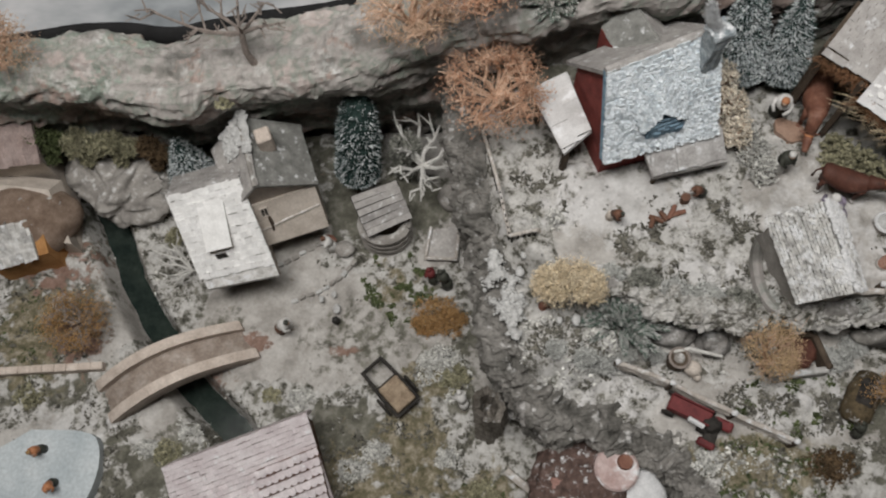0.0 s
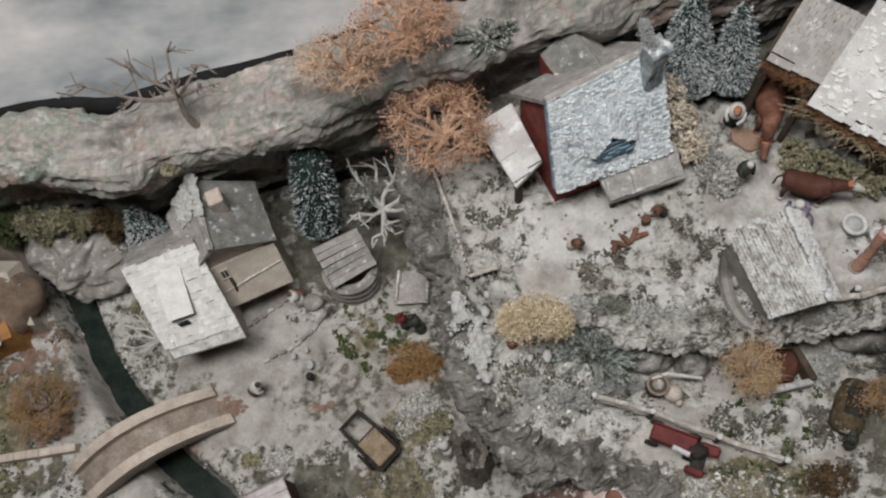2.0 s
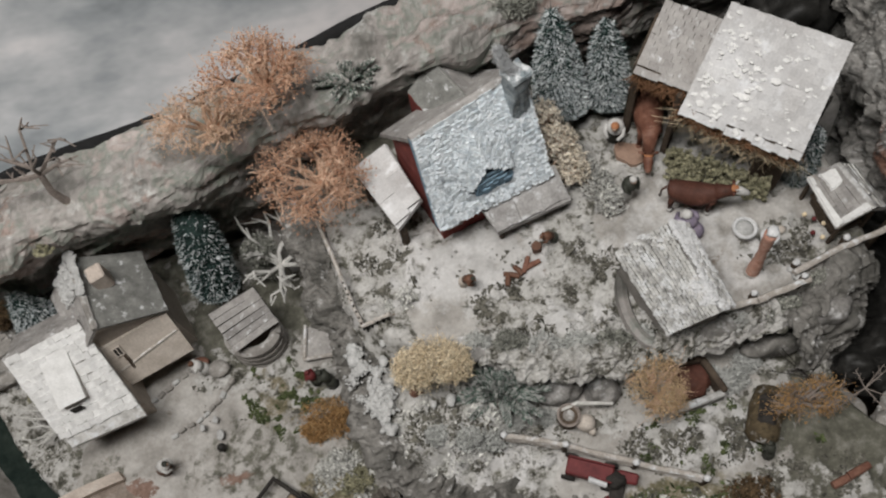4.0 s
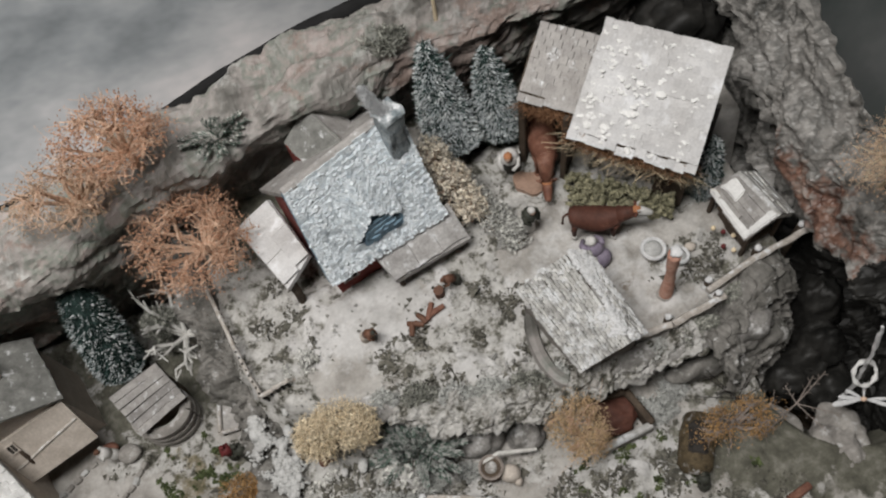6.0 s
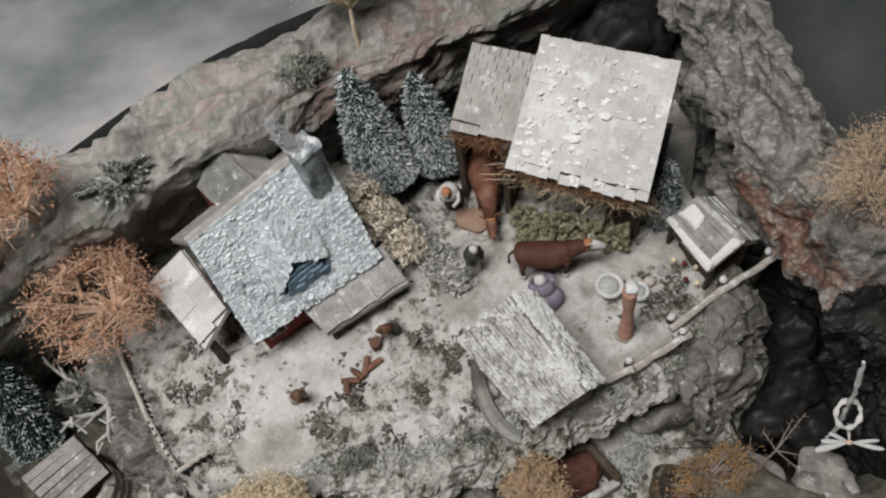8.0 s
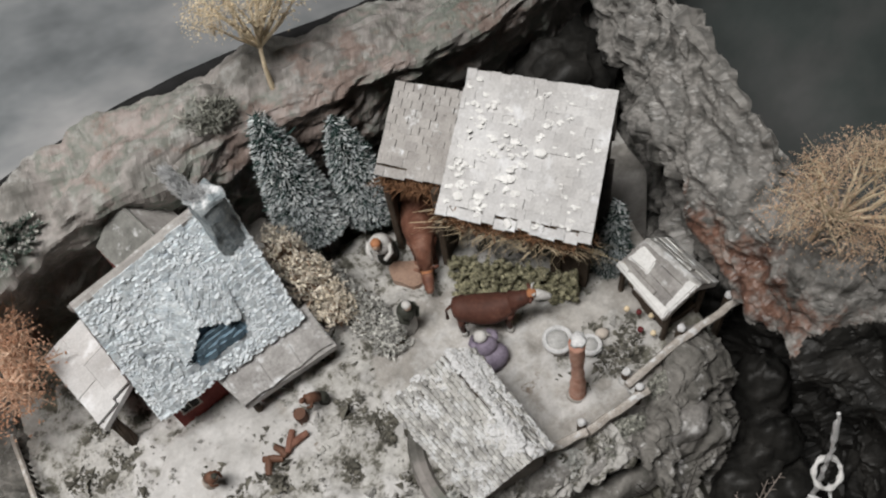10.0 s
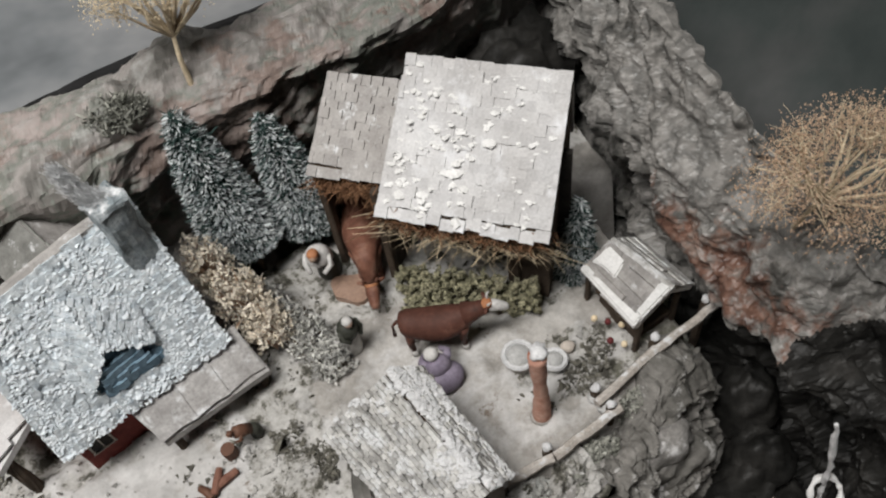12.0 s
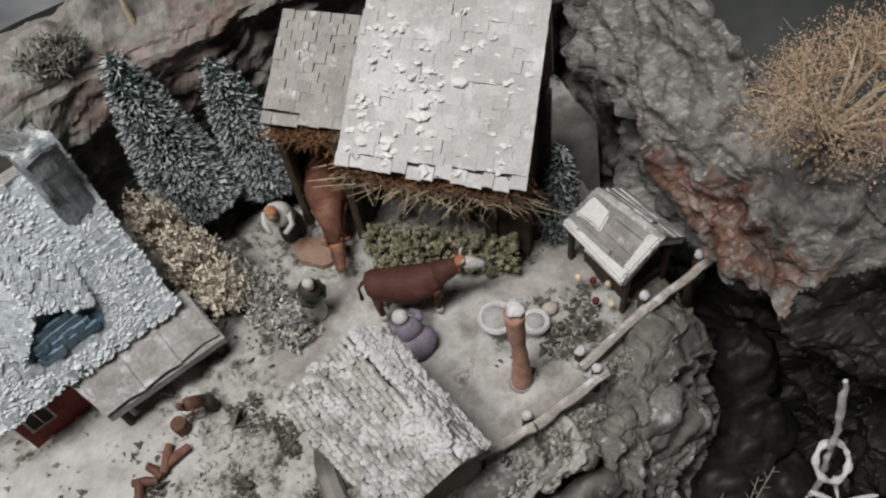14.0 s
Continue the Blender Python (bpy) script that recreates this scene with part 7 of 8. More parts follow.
for x, y in ((-2.1, 1.22), (-2.1, -0.52), (1.0, 1.22), (1.0, -0.62)):
    bm = bmesh.new()
    c = Vector(wpos(x, y, 0.8))
    ax = R2 @ Vector((0, 1, 0))
    tube(bm, [c - ax * 0.12, c + ax * 0.12], 0.55, 16)
    part("wheel", bm, M_BLACKWOOD, wag, "dark wooden wheel")

crate = thing("hay_crate", 27.8, 16.8, 15, "snowy stone crate filled with brown hay", "crate")
corner = [Vector(p) for p in ((25.7, 18.6, 0), (29.3, 18.4, 0), (30.2, 15.4, 0), (25.8, 14.9, 0))]
for k in range(4):
    a, b = corner[k], corner[(k + 1) % 4]
    bm = bmesh.new()
    c = (a + b) / 2
    box(bm, (c.x, c.y, 15.8), ((b - a).length, 0.55, 2.2 if k != 2 else 1.6), math.degrees(math.atan2((b - a).y, (b - a).x)), bevel=0.12)
    part("side", bm, M_SNOWTILE if k in (2, 3) else M_WOOD, crate, "snow-covered crate side" if k in (2, 3) else "")
bm = bmesh.new()
blob(bm, (27.7, 17.0, 15.9), (1.8, 1.5, 0.7), 5, 0.35, 1.6, 4)
part("hay", bm, M_HIDE, crate, "dark brown filling", smooth=True)
trough = thing("beehive_trough", 32.6, 13, 15, "ochre log trough with a black block for its shaded hollow", "trough")
bm = bmesh.new()
tube(bm, [(33.7, 15.0, 15.9), (33.0, 13.6, 16.0), (31.8, 11.6, 16.0), (31.5, 11.1, 15.9)], [0.9, 1.35, 1.3, 0.8], 14)
part("log", bm, surface("ochre_log", [(0.3, (0.05, 0.038, 0.022)), (0.7, (0.16, 0.12, 0.07))], 1.6, fine=5, grain=0.6, bump=0.8, snow=0.2), trough, "ochre hollowed log", smooth=True)
# the log is solid: a black block gives the shade of its hollow
bm = bmesh.new()
box(bm, (32.7, 13.2, 16.75), (1.5, 2.7, 1.3), -28, bevel=0.35)
part("hollow", bm, M_BLACKWOOD, trough, "black block standing in for the shaded hollow")
barrel = thing("barrel", 17.7, 16.4, 15.2, "dark open barrel on the lower terrace", "barrel")
bm = bmesh.new()
tube(bm, [(17.7, 16.4, 15.0), (17.7, 16.4, 15.9), (17.7, 16.4, 16.8)], [0.8, 0.95, 0.8], 14)
part("body", bm, M_WOOD, barrel)
bm = bmesh.new()
tube(bm, [(17.7 + 0.85 * math.cos(a), 16.4 + 0.85 * math.sin(a), 16.8) for a in np.linspace(0, 2 * math.pi, 17)], 0.13, 5)
part("rim", bm, M_GREYTWIG, barrel)
bm = bmesh.new()
blob(bm, (17.7, 16.4, 16.75), (0.5, 0.5, 0.25), 2, 0.1, 2, 2)
part("filling", bm, M_STONE, barrel)
bm = bmesh.new()
tube(bm, [(17.0, 16.9, 16.6), (18.6, 17.2, 16.8), (21.4, 16.6, 16.4)], [0.2, 0.18, 0.14], 6)
solo("snowy_branch", bm, M_WHITETWIG, 19, 17, 16.3, "snow-covered branch leaning by the barrel", "branch")
bm = bmesh.new()
blob(bm, (18.9, 15.7, 15.9), (0.8, 0.7, 0.7), 8, 0.2, 1.2, 3)
blob(bm, (19.3, 15.0, 15.6), (0.35, 0.4, 0.4), 9, 0.2, 1.2, 2)
solo("sack", bm, M_BEIGE, 18.9, 15.6, 15.2, "pale cream sack beside the barrel", "sack", smooth=True)

fr = thing("board_frame", -3, 32.2, 3.8, "grey board pen with pale rails beside the cliff", "pen")
bm = bmesh.new()
slab(bm, ((-4.6, 30.4, 4.3), (-1.6, 30.2, 4.3), (-1.2, 34.0, 4.3), (-4.2, 33.6, 4.3)), 0.6)
part("board", bm, M_BOARD, fr)
for a, b in (((-4.7, 30.3, 4.6), (-4.1, 33.8, 4.6)), ((-1.5, 30.0, 4.6), (-1.0, 34.2, 4.6)), ((-4.8, 30.3, 4.6), (-1.4, 30.1, 4.6))):
    bm = bmesh.new()
    tube(bm, [a, b], 0.2, 6)
    part("rail", bm, M_PALEWOOD, fr)
rock(-13.4, 31.5, 4.3, 1.1, 1.0, 0.7, 71, "round grey stone beside the shed", M_STONE, 3, 0.1)
rock(-15.1, 32.6, 4.3, 0.8, 0.6, 0.6, 72, "brown snow-capped stone beside the shed", M_FIREWOOD, 3, 0.12)
rock(-14.0, 23.7, 4.0, 0.42, 0.42, 0.5, 73, "small black stone on the square", M_ROCK_BLACK, 3, 0.1)
for k, (x, y) in enumerate(((36.7, 7.1), (38.0, 7.5))):
    bm = bmesh.new()
    z = ground(x, y) + 0.25
    tube(bm, [(x - 0.9, y - 0.2, z), (x, y, z + 0.05), (x + 0.9, y + 0.25, z)], [0.3, 0.33, 0.28], 9)
    solo("firewood_log", bm, M_FIREWOOD, x, y, z - 0.3, "red-brown cut log on the lower terrace", "log", "firewood logs")
jug = thing("clay_jug", 6.2, 20.7, ground(6.2, 20.7), "small brown clay jug on the shelf", "jug")
bm = bmesh.new()
z = ground(6.2, 20.7)
tube(bm, [(6.2, 20.7, z), (6.2, 20.7, z + 0.35), (6.2, 20.7, z + 0.75), (6.2, 20.7, z + 0.95)], [0.25, 0.42, 0.25, 0.3], 12)
part("body", bm, M_FIREWOOD, jug)
bm = bmesh.new()
tube(bm, [(6.5, 20.6, z + 0.3), (6.9, 20.5, z + 0.5), (6.6, 20.6, z + 0.85)], 0.07, 6)
part("handle", bm, M_FIREWOOD, jug)
rock(-1.6, 37.2, 4.6, 1.9, 1.6, 1.2, 70, "smooth grey rounded slab under the cliff", M_STONE, 3, 0.1)

pole = thing("snowy_pole", 44.8, 12.9, 14, "white gnarled pole with a snow-covered ring", "pole")
bm = bmesh.new()
zs = np.linspace(0, 1, 30)
tube(bm, [(44.9 - 1.1 * t ** 2 + random.uniform(-0.07, 0.07), 12.7 + 1.5 * t ** 2 + random.uniform(-0.07, 0.07), 10.5 + 16.7 * t) for t in zs], [random.uniform(0.1, 0.2) for t in zs], 8)
part("shaft", bm, M_SNOW, pole, "knobbly white shaft")
bm = bmesh.new()
tube(bm, [(44.3 + 0.85 * math.cos(a), 12.9 + 0.7 * math.sin(a), 20.8 + 0.6 * math.sin(a)) for a in np.linspace(0, 2 * math.pi, 33)], [0.15 + 0.05 * math.sin(5 * a) for a in range(33)], 7)
part("ring", bm, M_WHITETILE, pole, "snow-covered ring")
for k, (dx, dy, dz, L, w) in enumerate(((-1, 0.45, 0.15, 1.9, 0.2), (-1, 0.15, 0.1, 2.2, 0.24), (-0.8, 0.85, 0.25, 1.4, 0.17), (0.5, 0.9, 0.2, 1.1, 0.13), (0.9, -0.35, 0.15, 1.8, 0.15), (1, -0.75, 0.1, 2.0, 0.17))):
    bm = bmesh.new()
    d = Vector((dx, dy, dz)).normalized()
    blob(bm, (0, 0, 0), (L / 2, w, 0.13), 60 + k, 0.3, 1.6, 3)
    for v in bm.verts:
        v.co.y *= 0.45 + 0.75 * (v.co.x / L + 0.5)
    bmesh.ops.transform(bm, matrix=Matrix.Translation(Vector((44.3, 11.6, 18.6)) + d * L * 0.55) @ d.to_track_quat("X", "Z").to_matrix().to_4x4(), verts=bm.verts)
    part("frond", bm, M_SNOW, pole, "flat snow-laden frond", smooth=True)
bm = bmesh.new()
blob(bm, (44.3, 11.6, 18.65), (0.24, 0.2, 0.2), 3, 0.3, 3, 2)
part("bud", bm, M_TWIG, pole, "orange bud")


def wire_star(c, n, L, mat, label, seed, r=0.05):
    """Straight stiff wires from one knot, each with short barbs."""
    rng = np.random.default_rng(seed)
    th = thing("wire_twig", c[0], c[1], ground(c[0], c[1]), label, "twig", "wire twigs")
    bm = bmesh.new()
    tube(bm, [(c[0], c[1], ground(c[0], c[1]) - 0.3), c], r * 1.4, 5)
    part("stem", bm, mat, th)
    for k in range(n):
        a = 2 * math.pi * (k + rng.uniform(-0.8, 0.8)) / n
        d = np.array([math.cos(a), math.sin(a), rng.uniform(0.05, 0.5)])
        e = np.array(c) + d * L * rng.uniform(0.4, 1.3)
        bm = bmesh.new()
        tube(bm, [c, tuple(e)], [r, r * 0.6], 5)
        for j in range(5):
            p = np.array(c) + (e - np.array(c)) * (0.35 + 0.14 * j)
            tube(bm, [tuple(p), tuple(p + d * 0.22 + np.array([-d[1], d[0], 0.2]) * (0.3 if j % 2 else -0.3))], [r * 0.5, r * 0.35], 4)
        part("wire", bm, mat, th)


wire_star((40.6, 13.2, 16.6), 7, 3.4, M_GREYTWIG, "stiff grey wire twig with short barbs", 5)
wire_star((36.8, 15.0, 16.6), 7, 3.0, M_BLACKWOOD, "stiff black wire twig with short barbs", 6)

lamp_twig = bare_tree("dark_wire_twig", (48.6, 16.2, 29.0), (48.4, 16.4, 32.2), [(47.8, 17.6, 34.6), (48.8, 17.4, 34.2), (48.0, 16.8, 33.6)], M_BLACKWOOD, "black wire twig with snow beads on the rock wall", 0.12, 31, 2)

# ---- carved figures: each is one plain shape ----
def figure(x, y, z, h, rz, top, low, head, label, bend=0.0, hat=None, group="carved figures"):
    bm = bmesh.new()
    r = h * 0.16
    tube(bm, [(0, 0, 0), (0, 0, h * 0.25), (0, bend * h * 0.1, h * 0.5)], [r * 1.15, r * 1.1, r * 0.9], 12, 1)
    tube(bm, [(0, bend * h * 0.1, h * 0.48), (0, bend * h * 0.25, h * 0.66), (0, bend * h * 0.38, h * 0.8), (0, bend * h * 0.42, h * 0.84)], [r * 0.95, r * 1.1, r * 1.0, r * 0.4], 12, 0)
    for s in (-1, 1):
        tube(bm, [(s * r * 0.9, bend * h * 0.34, h * 0.77), (s * r * 1.15, bend * h * 0.34 + h * 0.05, h * 0.62), (s * r * 0.6, bend * h * 0.38 + h * 0.14, h * 0.56)], [r * 0.36, r * 0.3, r * 0.22], 7, 0)
    blob(bm, (0, bend * h * 0.5, h * 0.92), (h * 0.075, h * 0.085, h * 0.095), 3, 0.05, 2, 2, 2)
    blob(bm, (0, bend * h * 0.5 - h * 0.015, h * 0.955), (h * 0.085, h * 0.09, h * 0.07), 4, 0.05, 2, 2, 3)
    m = Matrix.Translation((x, y, z)) @ Matrix.Rotation(radians(rz), 4, "Z")
    bmesh.ops.transform(bm, matrix=m, verts=bm.verts)
    return solo("figurine", bm, [top, low, M_SKIN, hat or head], x, y, z, label, "figurine", group, smooth=True)


gz = 20.75
figure(27.6, 37.9, gz, 4.2, 150, M_CLOTH_W, M_CLOTH_G, M_GINGER, "carved figurine in white shirt and dark apron", 0.8)
figure(26.7, 32.2, gz, 3.6, 200, M_CLOTH_G, M_CLOTH_W, M_CLOTH_W, "small carved figurine with grey coat and white cap", 0.3)
bm = bmesh.new()
kx, ky = 30.5, 27.5
blob(bm, (kx, ky, gz + 0.6), (1.15, 0.95, 0.9), 5, 0.12, 1.2, 3)
blob(bm, (kx - 0.1, ky + 0.35, gz + 1.5), (0.72, 0.62, 0.8), 6, 0.1, 1.4, 3)
tube(bm, [(kx + 0.5, ky + 0.5, gz + 1.8), (kx + 0.75, ky + 1.0, gz + 1.4), (kx + 0.5, ky + 1.5, gz + 1.2)], [0.26, 0.22, 0.16], 8)
tube(bm, [(kx - 0.7, ky + 0.5, gz + 1.8), (kx - 0.85, ky + 1.0, gz + 1.4), (kx - 0.5, ky + 1.5, gz + 1.2)], [0.26, 0.22, 0.16], 8)
blob(bm, (kx - 0.3, ky + 0.75, gz + 2.3), (0.36, 0.36, 0.4), 7, 0.08, 2, 3, 1)
blob(bm, (kx - 0.32, ky + 0.68, gz + 2.5), (0.42, 0.42, 0.34), 8, 0.1, 2, 3, 2)
solo("figurine", bm, [M_CLOTH_V, M_SKIN, M_CLOTH_W], kx, ky, gz, "kneeling carved figurine in a full lilac dress and white cap", "figurine", "carved figures", smooth=True)
figure(12.0, 27.8, gz, 2.2, 230, M_CLOTH_B, M_BEIGE, M_CLOTH_G, "crouching carved figurine in brown and cream", 0.9)
bm = bmesh.new()
tube(bm, [(18.4, 29.1, gz - 0.2), (18.4, 29.1, gz + 0.5), (18.35, 29.1, gz + 1.1)], [0.5, 0.42, 0.4], 11)
solo("chopping_block", bm, M_CLOTH_B, 18.4, 29.1, gz, "brown wooden chopping block on the trodden snow", "block")
figure(20.0, 29.8, gz, 2.1, 110, M_CLOTH_B, M_CLOTH_G, M_CLOTH_B, "bending carved woodcutter figurine in brown", 1.2)
figure(-19.6, 22.8, 3.9, 3.4, 260, M_CLOTH_W, M_CLOTH_B, M_CLOTH_G, "carved figurine in white and brown on the square", 0.7)
figure(-14.7, 31.8, 3.9, 3.2, 100, M_CLOTH_W, M_CLOTH_W, M_CLOTH_B, "carved figurine in white beside the shed", 0.4)
figure(-3.9, 28.0, 3.9, 3.0, 60, M_CLOTH_R, M_CLOTH_G, M_CLOTH_R, "carved figurine in a red hood", 0.3)
figure(-2.4, 27.4, 3.9, 3.4, 60, M_CLOTH_G, M_CLOTH_G, M_CLOTH_G, "dark carved figurine at the cliff foot", 0.5)
figure(-0.8, 14.8, 4.0, 3.0, 30, M_CLOTH_W, M_CLOTH_W, M_CLOTH_W, "white carved figurine on the grass", 0.6)
figure(-40.4, 7.4, 5.0, 2.4, 200, M_GINGER, M_CLOTH_G, M_GINGER, "carved figurine in orange on the ice", 0.8)
figure(-42.0, 10.6, 5.0, 2.4, 150, M_GINGER, M_CLOTH_G, M_OCHRE, "dark carved figurine on the ice", 0.6)
figure(32.0, 10.2, 15.1, 2.4, 20, M_CLOTH_G, M_CLOTH_G, M_CLOTH_G, "small black carved figurine on the lower terrace", 0.5)


def cow(x, y, z, rz, s, label, graze=0.0, face=M_CLOTH_W, hide=M_HIDE):
    """A carved cow as one shape; its nose points along its own x."""
    bm = bmesh.new()
    rings = []
    for bx, zc, ry, rz_ in ((-3.05, 3.75, 0.25, 0.3), (-2.9, 3.65, 0.7, 0.75), (-2.4, 3.45, 0.95, 1.1), (-1.6, 3.2, 1.02, 1.25), (-0.6, 3.0, 1.15, 1.3), (0.4, 3.0, 1.12, 1.3), (1.2, 3.2, 0.95, 1.22), (1.8, 3.45, 0.75, 1.05), (2.3, 3.7, 0.5, 0.75)):
        rings.append([bm.verts.new((bx, 1.15 * ry * math.cos(a) * (1 - 0.12 * math.sin(a)), zc + rz_ * (math.sin(a) if math.sin(a) < 0 else 0.86 * math.sin(a)))) for a in np.linspace(0, 2 * math.pi, 19)[:-1]])
    for a, b in zip(rings, rings[1:]):
        for j in range(18):
            bm.faces.new((a[j], a[(j + 1) % 18], b[(j + 1) % 18], b[j]))
    bm.faces.new(rings[0])
    bm.faces.new(rings[-1])
    for t in (-1, 1):
        blob(bm, (-2.3, 0.62 * t, 3.3), (0.55, 0.45, 0.8), 6, 0.1, 1, 2)
        blob(bm, (1.6, 0.5 * t, 3.3), (0.5, 0.42, 0.75), 7, 0.1, 1, 2)
    hx, hz = 3.6 + 0.1 * graze, 4.4 - 3.2 * graze
    tube(bm, [(1.7, 0, 3.7), (2.6, 0, 4.0 - 1.2 * graze), (hx - 0.3, 0, hz)], [0.9, 0.65, 0.5], 12, 0)
    tube(bm, [(hx - 0.4, 0, hz + 0.1), (hx + 0.3, 0, hz - 0.05), (hx + 1.0, 0, hz - 0.35), (hx + 1.25, 0, hz - 0.45)], [0.42, 0.45, 0.32, 0.22], 12, 1)
    blob(bm, (hx - 0.25, 0, hz + 0.3), (0.42, 0.48, 0.3), 2, 0.08, 1, 2, 2)
    for t in (-1, 1):
        tube(bm, [(hx - 0.3, 0.35 * t, hz + 0.25), (hx - 0.45, 0.9 * t, hz + 0.35)], [0.2, 0.1], 6, 0)
        tube(bm, [(hx - 0.2, 0.25 * t, hz + 0.45), (hx - 0.15, 0.5 * t, hz + 0.8), (hx, 0.45 * t, hz + 1.05)], [0.12, 0.09, 0.04], 6, 1)
        for lx in (-2.3, 1.5):
            tube(bm, [(lx, 0.6 * t, 3.0), (lx - 0.1, 0.6 * t, 1.4), (lx, 0.6 * t, 0.5)], [0.5, 0.28, 0.24], 8, 0)
            tube(bm, [(lx, 0.6 * t, 0.55), (lx + 0.05, 0.6 * t, 0)], [0.25, 0.3], 8, 1)
    tube(bm, [(-3.1, 0, 3.8), (-3.5, 0.1, 3.0), (-3.5, 0.15, 1.6)], [0.14, 0.1, 0.16], 6, 0)
    m = Matrix.Translation((x, y, z)) @ Matrix.Rotation(radians(rz), 4, "Z") @ Matrix.Scale(s, 4)
    bmesh.ops.transform(bm, matrix=m, verts=bm.verts)
    return solo("cow_figurine", bm, [hide, face, M_GINGER], x, y, z, label, "figurine", "carved cows", smooth=True)


cow(31.6, 29.8, gz, -21, 0.78, "carved chestnut cow with a white face")
M_ROAN = surface("worn_red_brown_hide", [(0.3, (0.12, 0.05, 0.034)), (0.5, (0.2, 0.09, 0.06)), (0.7, (0.33, 0.19, 0.14))], 0.9, fine=3, grain=0.4, bump=0.5, rough=0.6)
cow(30.1, 37.5, gz, -106, 0.92, "carved red-brown cow bending to a puddle", 0.85, M_ROAN, M_ROAN)
bm = bmesh.new()
ring = [(28.6 + (1.5 + 0.15 * math.sin(3 * a)) * math.cos(a), 35.6 + (1.0 + 0.12 * math.cos(5 * a)) * math.sin(a), 0) for a in np.linspace(0, 2 * math.pi, 26)[:-1]]
rot = Matrix.Rotation(radians(-35), 3, "Z")
slab(bm, [rot @ (Vector(p) - Vector((28.6, 35.6, 0))) + Vector((28.4, 35.8, gz + 0.22)) for p in ring], 0.5)
solo("puddle", bm, surface("pinkish_wet_clay", [(0.3, (0.28, 0.18, 0.13)), (0.7, (0.38, 0.26, 0.2))], 0.6, fine=4, bump=0.2, rough=0.5), 28.4, 35.8, gz - 0.2, "flat pinkish-brown clay puddle", "puddle")

fount = thing("log_fountain", 34.2, 23.4, 20.6, "terracotta log fountain post with a snowy cap", "fountain")
bm = bmesh.new()
tube(bm, [(34.2 + 0.05 * math.sin(5 * t), 23.2 + 0.4 * t, 20.3 + 6.7 * t) for t in np.linspace(0, 1, 14)], [0.43 + 0.05 * math.sin(9 * t) + random.uniform(-0.05, 0.05) for t in np.linspace(0, 1, 14)], 12)
part("post", bm, M_TERRA, fount, "knobbly terracotta log", smooth=True)
bm = bmesh.new()
blob(bm, (34.25, 23.65, 27.2), (0.46, 0.46, 0.34), 5, 0.45, 5, 3)
part("snow_cap", bm, M_SNOW, fount, "white snow cap", smooth=True)
bm = bmesh.new()
tube(bm, [(34.2, 23.2, 20.4), (34.2, 23.2, 20.8)], [0.7, 0.58], 12)
part("foot", bm, M_STONE, fount)
for nm, c, s, m, lab in (("basin", (34.7, 26.6, 21.2), 0.85, M_STONE, "round snowy grey stone basin"), ("bucket", (36.3, 25.4, 21.0), 0.6, M_SNOWTILE, "small round grey-white snowy bucket")):
    th = thing(nm, *c, lab, nm)
    bm = bmesh.new()
    tube(bm, [(c[0], c[1], 20.5), (c[0], c[1], 21.6)], [s * 0.85, s], 16)
    part("body", bm, m, th)
    bm = bmesh.new()
    tube(bm, [(c[0] + s * math.cos(a), c[1] + s * math.sin(a), 21.6) for a in np.linspace(0, 2 * math.pi, 17)], 0.16, 6)
    part("rim", bm, M_SNOW, th)
    bm = bmesh.new()
    blob(bm, (c[0], c[1], 21.5), (s * 0.85, s * 0.85, 0.45), 3, 0.2, 1.5, 2)
    part("snow", bm, M_PALESNOW, th, "snow heaped inside")
bm = bmesh.new()
blob(bm, (37.5, 26.0, 21.0), (0.5, 0.4, 0.35), 4, 0.2, 2, 2)
solo("hen", bm, M_BEIGE, 37.5, 26.0, 20.7, "small cream carved bird shape", "figurine", smooth=True)
for k, (x, y, a, L) in enumerate(((15.9, 27.5, -25, 1.3), (17.2, 28.0, 60, 1.4), (15.5, 27.2, 75, 1.1), (17.7, 27.9, 15, 1.4), (16.5, 27.7, -60, 1.0))):
    bm = bmesh.new()
    d = Vector((math.cos(radians(a)), math.sin(radians(a)), 0.08)) * L / 2
    c = Vector((x, y, ground(x, y) + 0.32))
    tube(bm, [c - d, c + Vector((0.04, 0.03, 0.03)), c + d], [0.2, 0.24, 0.19], 9)
    solo("firewood_log", bm, M_FIREWOOD if k % 2 else M_CLOTH_B, x, y, c.z - 0.3, "reddish-brown cut firewood log on snow", "log", "firewood logs")

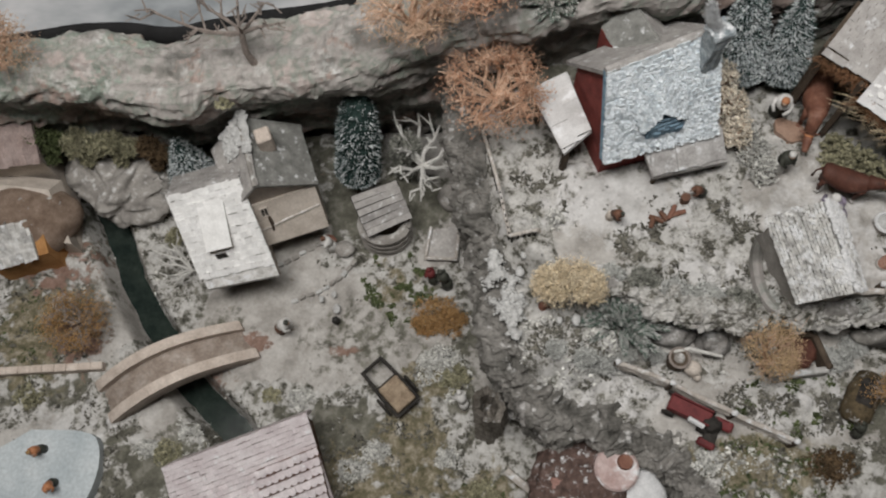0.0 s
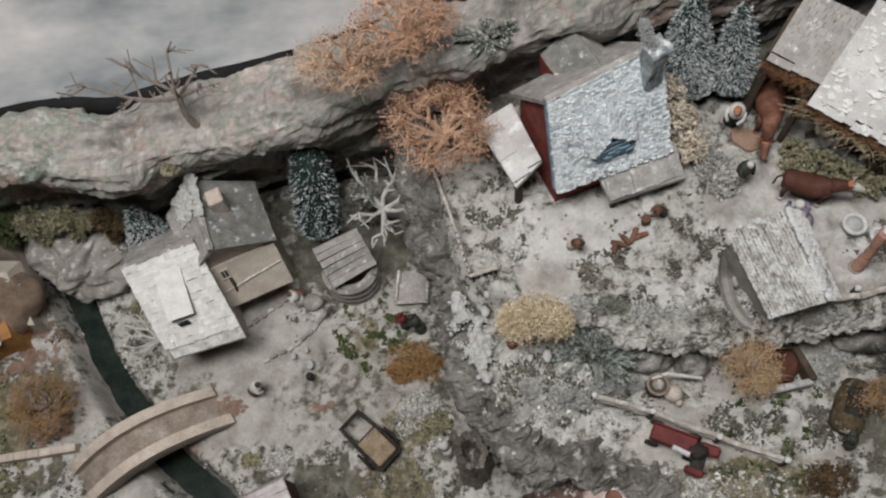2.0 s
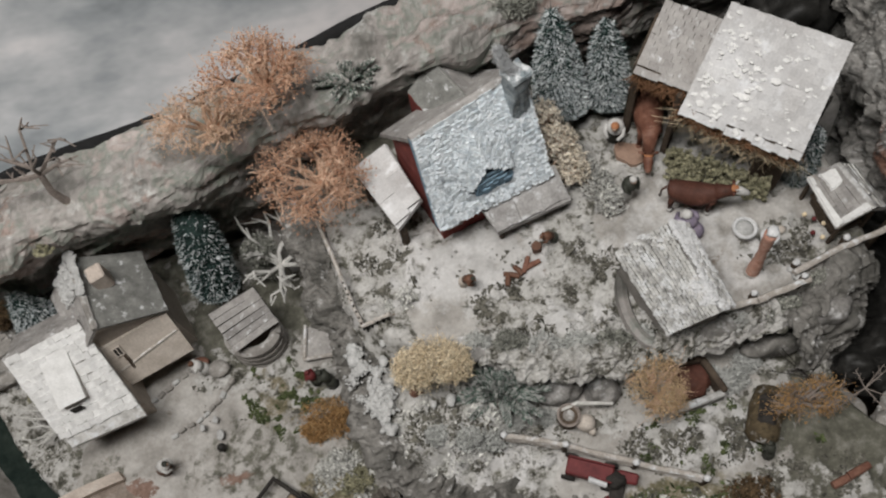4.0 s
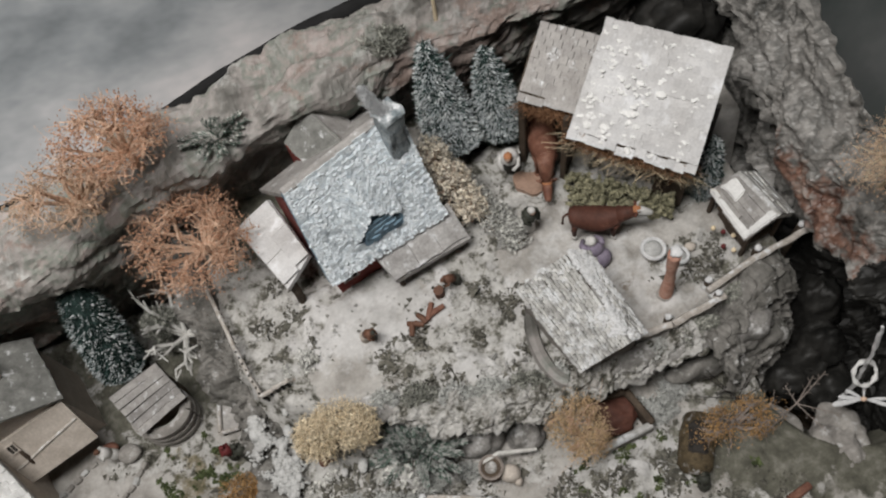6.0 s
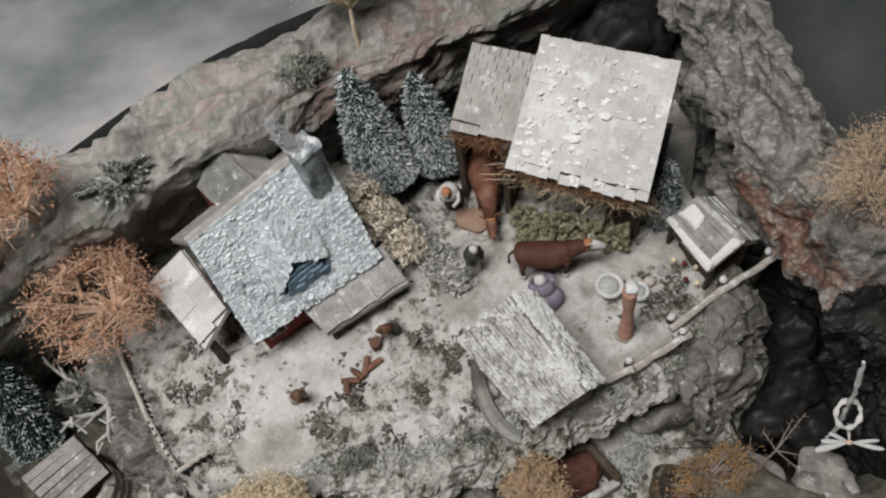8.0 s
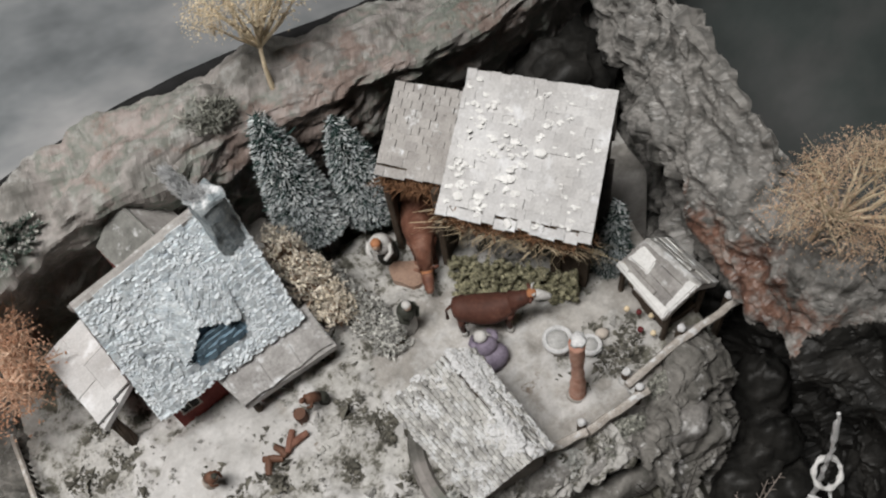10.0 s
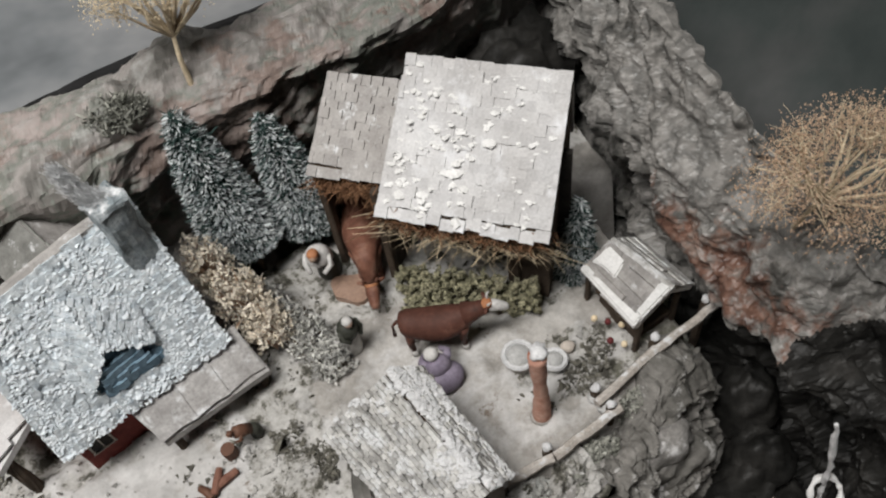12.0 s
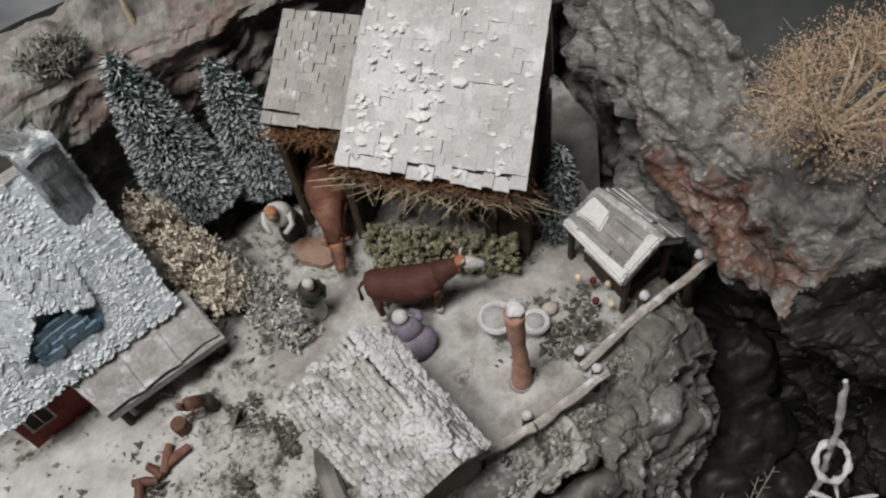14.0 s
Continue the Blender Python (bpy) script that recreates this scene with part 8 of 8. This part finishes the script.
# ---- loose grit and crumbs on the ground ----
def scatter(name, zones, mat, label, size, seed, flat=0.6, thresh=0.45, freq=0.5, patchy=True):
    """Crumbs over ellipses x, y, rx, ry, count, thinned by noise."""
    rng = np.random.default_rng(seed)
    P = []
    for x, y, rx, ry, n in zones:
        a, r = rng.uniform(0, 2 * np.pi, n), np.sqrt(rng.uniform(0, 1, n))
        p = np.stack([x + rx * r * np.cos(a), y + ry * r * np.sin(a)], 1)
        P.append(p[(fbm(np.c_[p * freq, 0 * a], 3, seed) > thresh) & (rough_at(p[:, 0], p[:, 1]) > rng.uniform(0.25, 0.8, n) * patchy)])
    p = np.concatenate(P)
    z = height(p[:, 0], p[:, 1])
    s = rng.gamma(3, 1 / 3, len(p)) * size
    v, f = bits(np.c_[p, z + s * 0.25], s, rng, flat)
    return tagged(raw(name, v, f, mat), label, "grit", kind="stuff")


scatter("earth_crumbs", [(5.5, 31, 3.2, 4.6, 2550), (19, 24.5, 7, 3.2, 4420), (17, 27, 8, 3, 3600), (35, 25.5, 5, 3.5, 2550), (28, 12, 9, 4.5, 7140), (22, 15, 6, 3, 1530), (-25, 20, 22, 14, 4420), (-10, 14, 11, 9, 6120), (10, 17, 6, 3, 3060), (-44, 22, 8, 12, 4420), (-30, 9, 9, 5, 3740), (18, 8, 8, 4, 3060), (38, 11, 8, 5, 2720), (33, 34, 12, 7, 1360), (-20, 33, 16, 9, 2040), (0, 20, 3, 14, 2040)], M_CRUMB, "dark earth and moss crumbs scattered on the ground", 0.15, 1, 0.4, 0.54, 0.7)
scatter("snow_grit", [(12, 29, 11, 6, 2400), (30, 28, 14, 7, 1800), (10, 17, 7, 4, 3400), (22, 13, 14, 6, 3200), (-20, 24, 22, 12, 800), (25, 21, 12, 2.4, 4420)], M_PALECRUMB, "pale snow grit scattered on the ground", 0.1, 2, 0.6, 0.42, 0.8)
scatter("moss_tufts", [(-8, 28.5, 3.6, 4.6, 8400), (-6, 25, 3, 3, 3500), (28, 12.5, 5.5, 3, 6200), (24, 7, 6, 3, 3200), (-46, 22, 4, 5, 1530), (3, 5.5, 5, 3, 1190), (35.6, 10.4, 1, 0.6, 204)], M_MOSS, "green moss tufts showing through the snow", 0.11, 3, 0.6, 0.6, 1.1, False)
scatter("lichen_grit", [(-3, 18, 3, 3, 1530), (-27, 11, 7, 4, 1000), (8, 17, 6, 3, 2210), (20, 8, 8, 3, 1600), (-36, 30, 6, 7, 900)], M_LICHEN, "frosted lichen grit scattered on the ground", 0.13, 4)
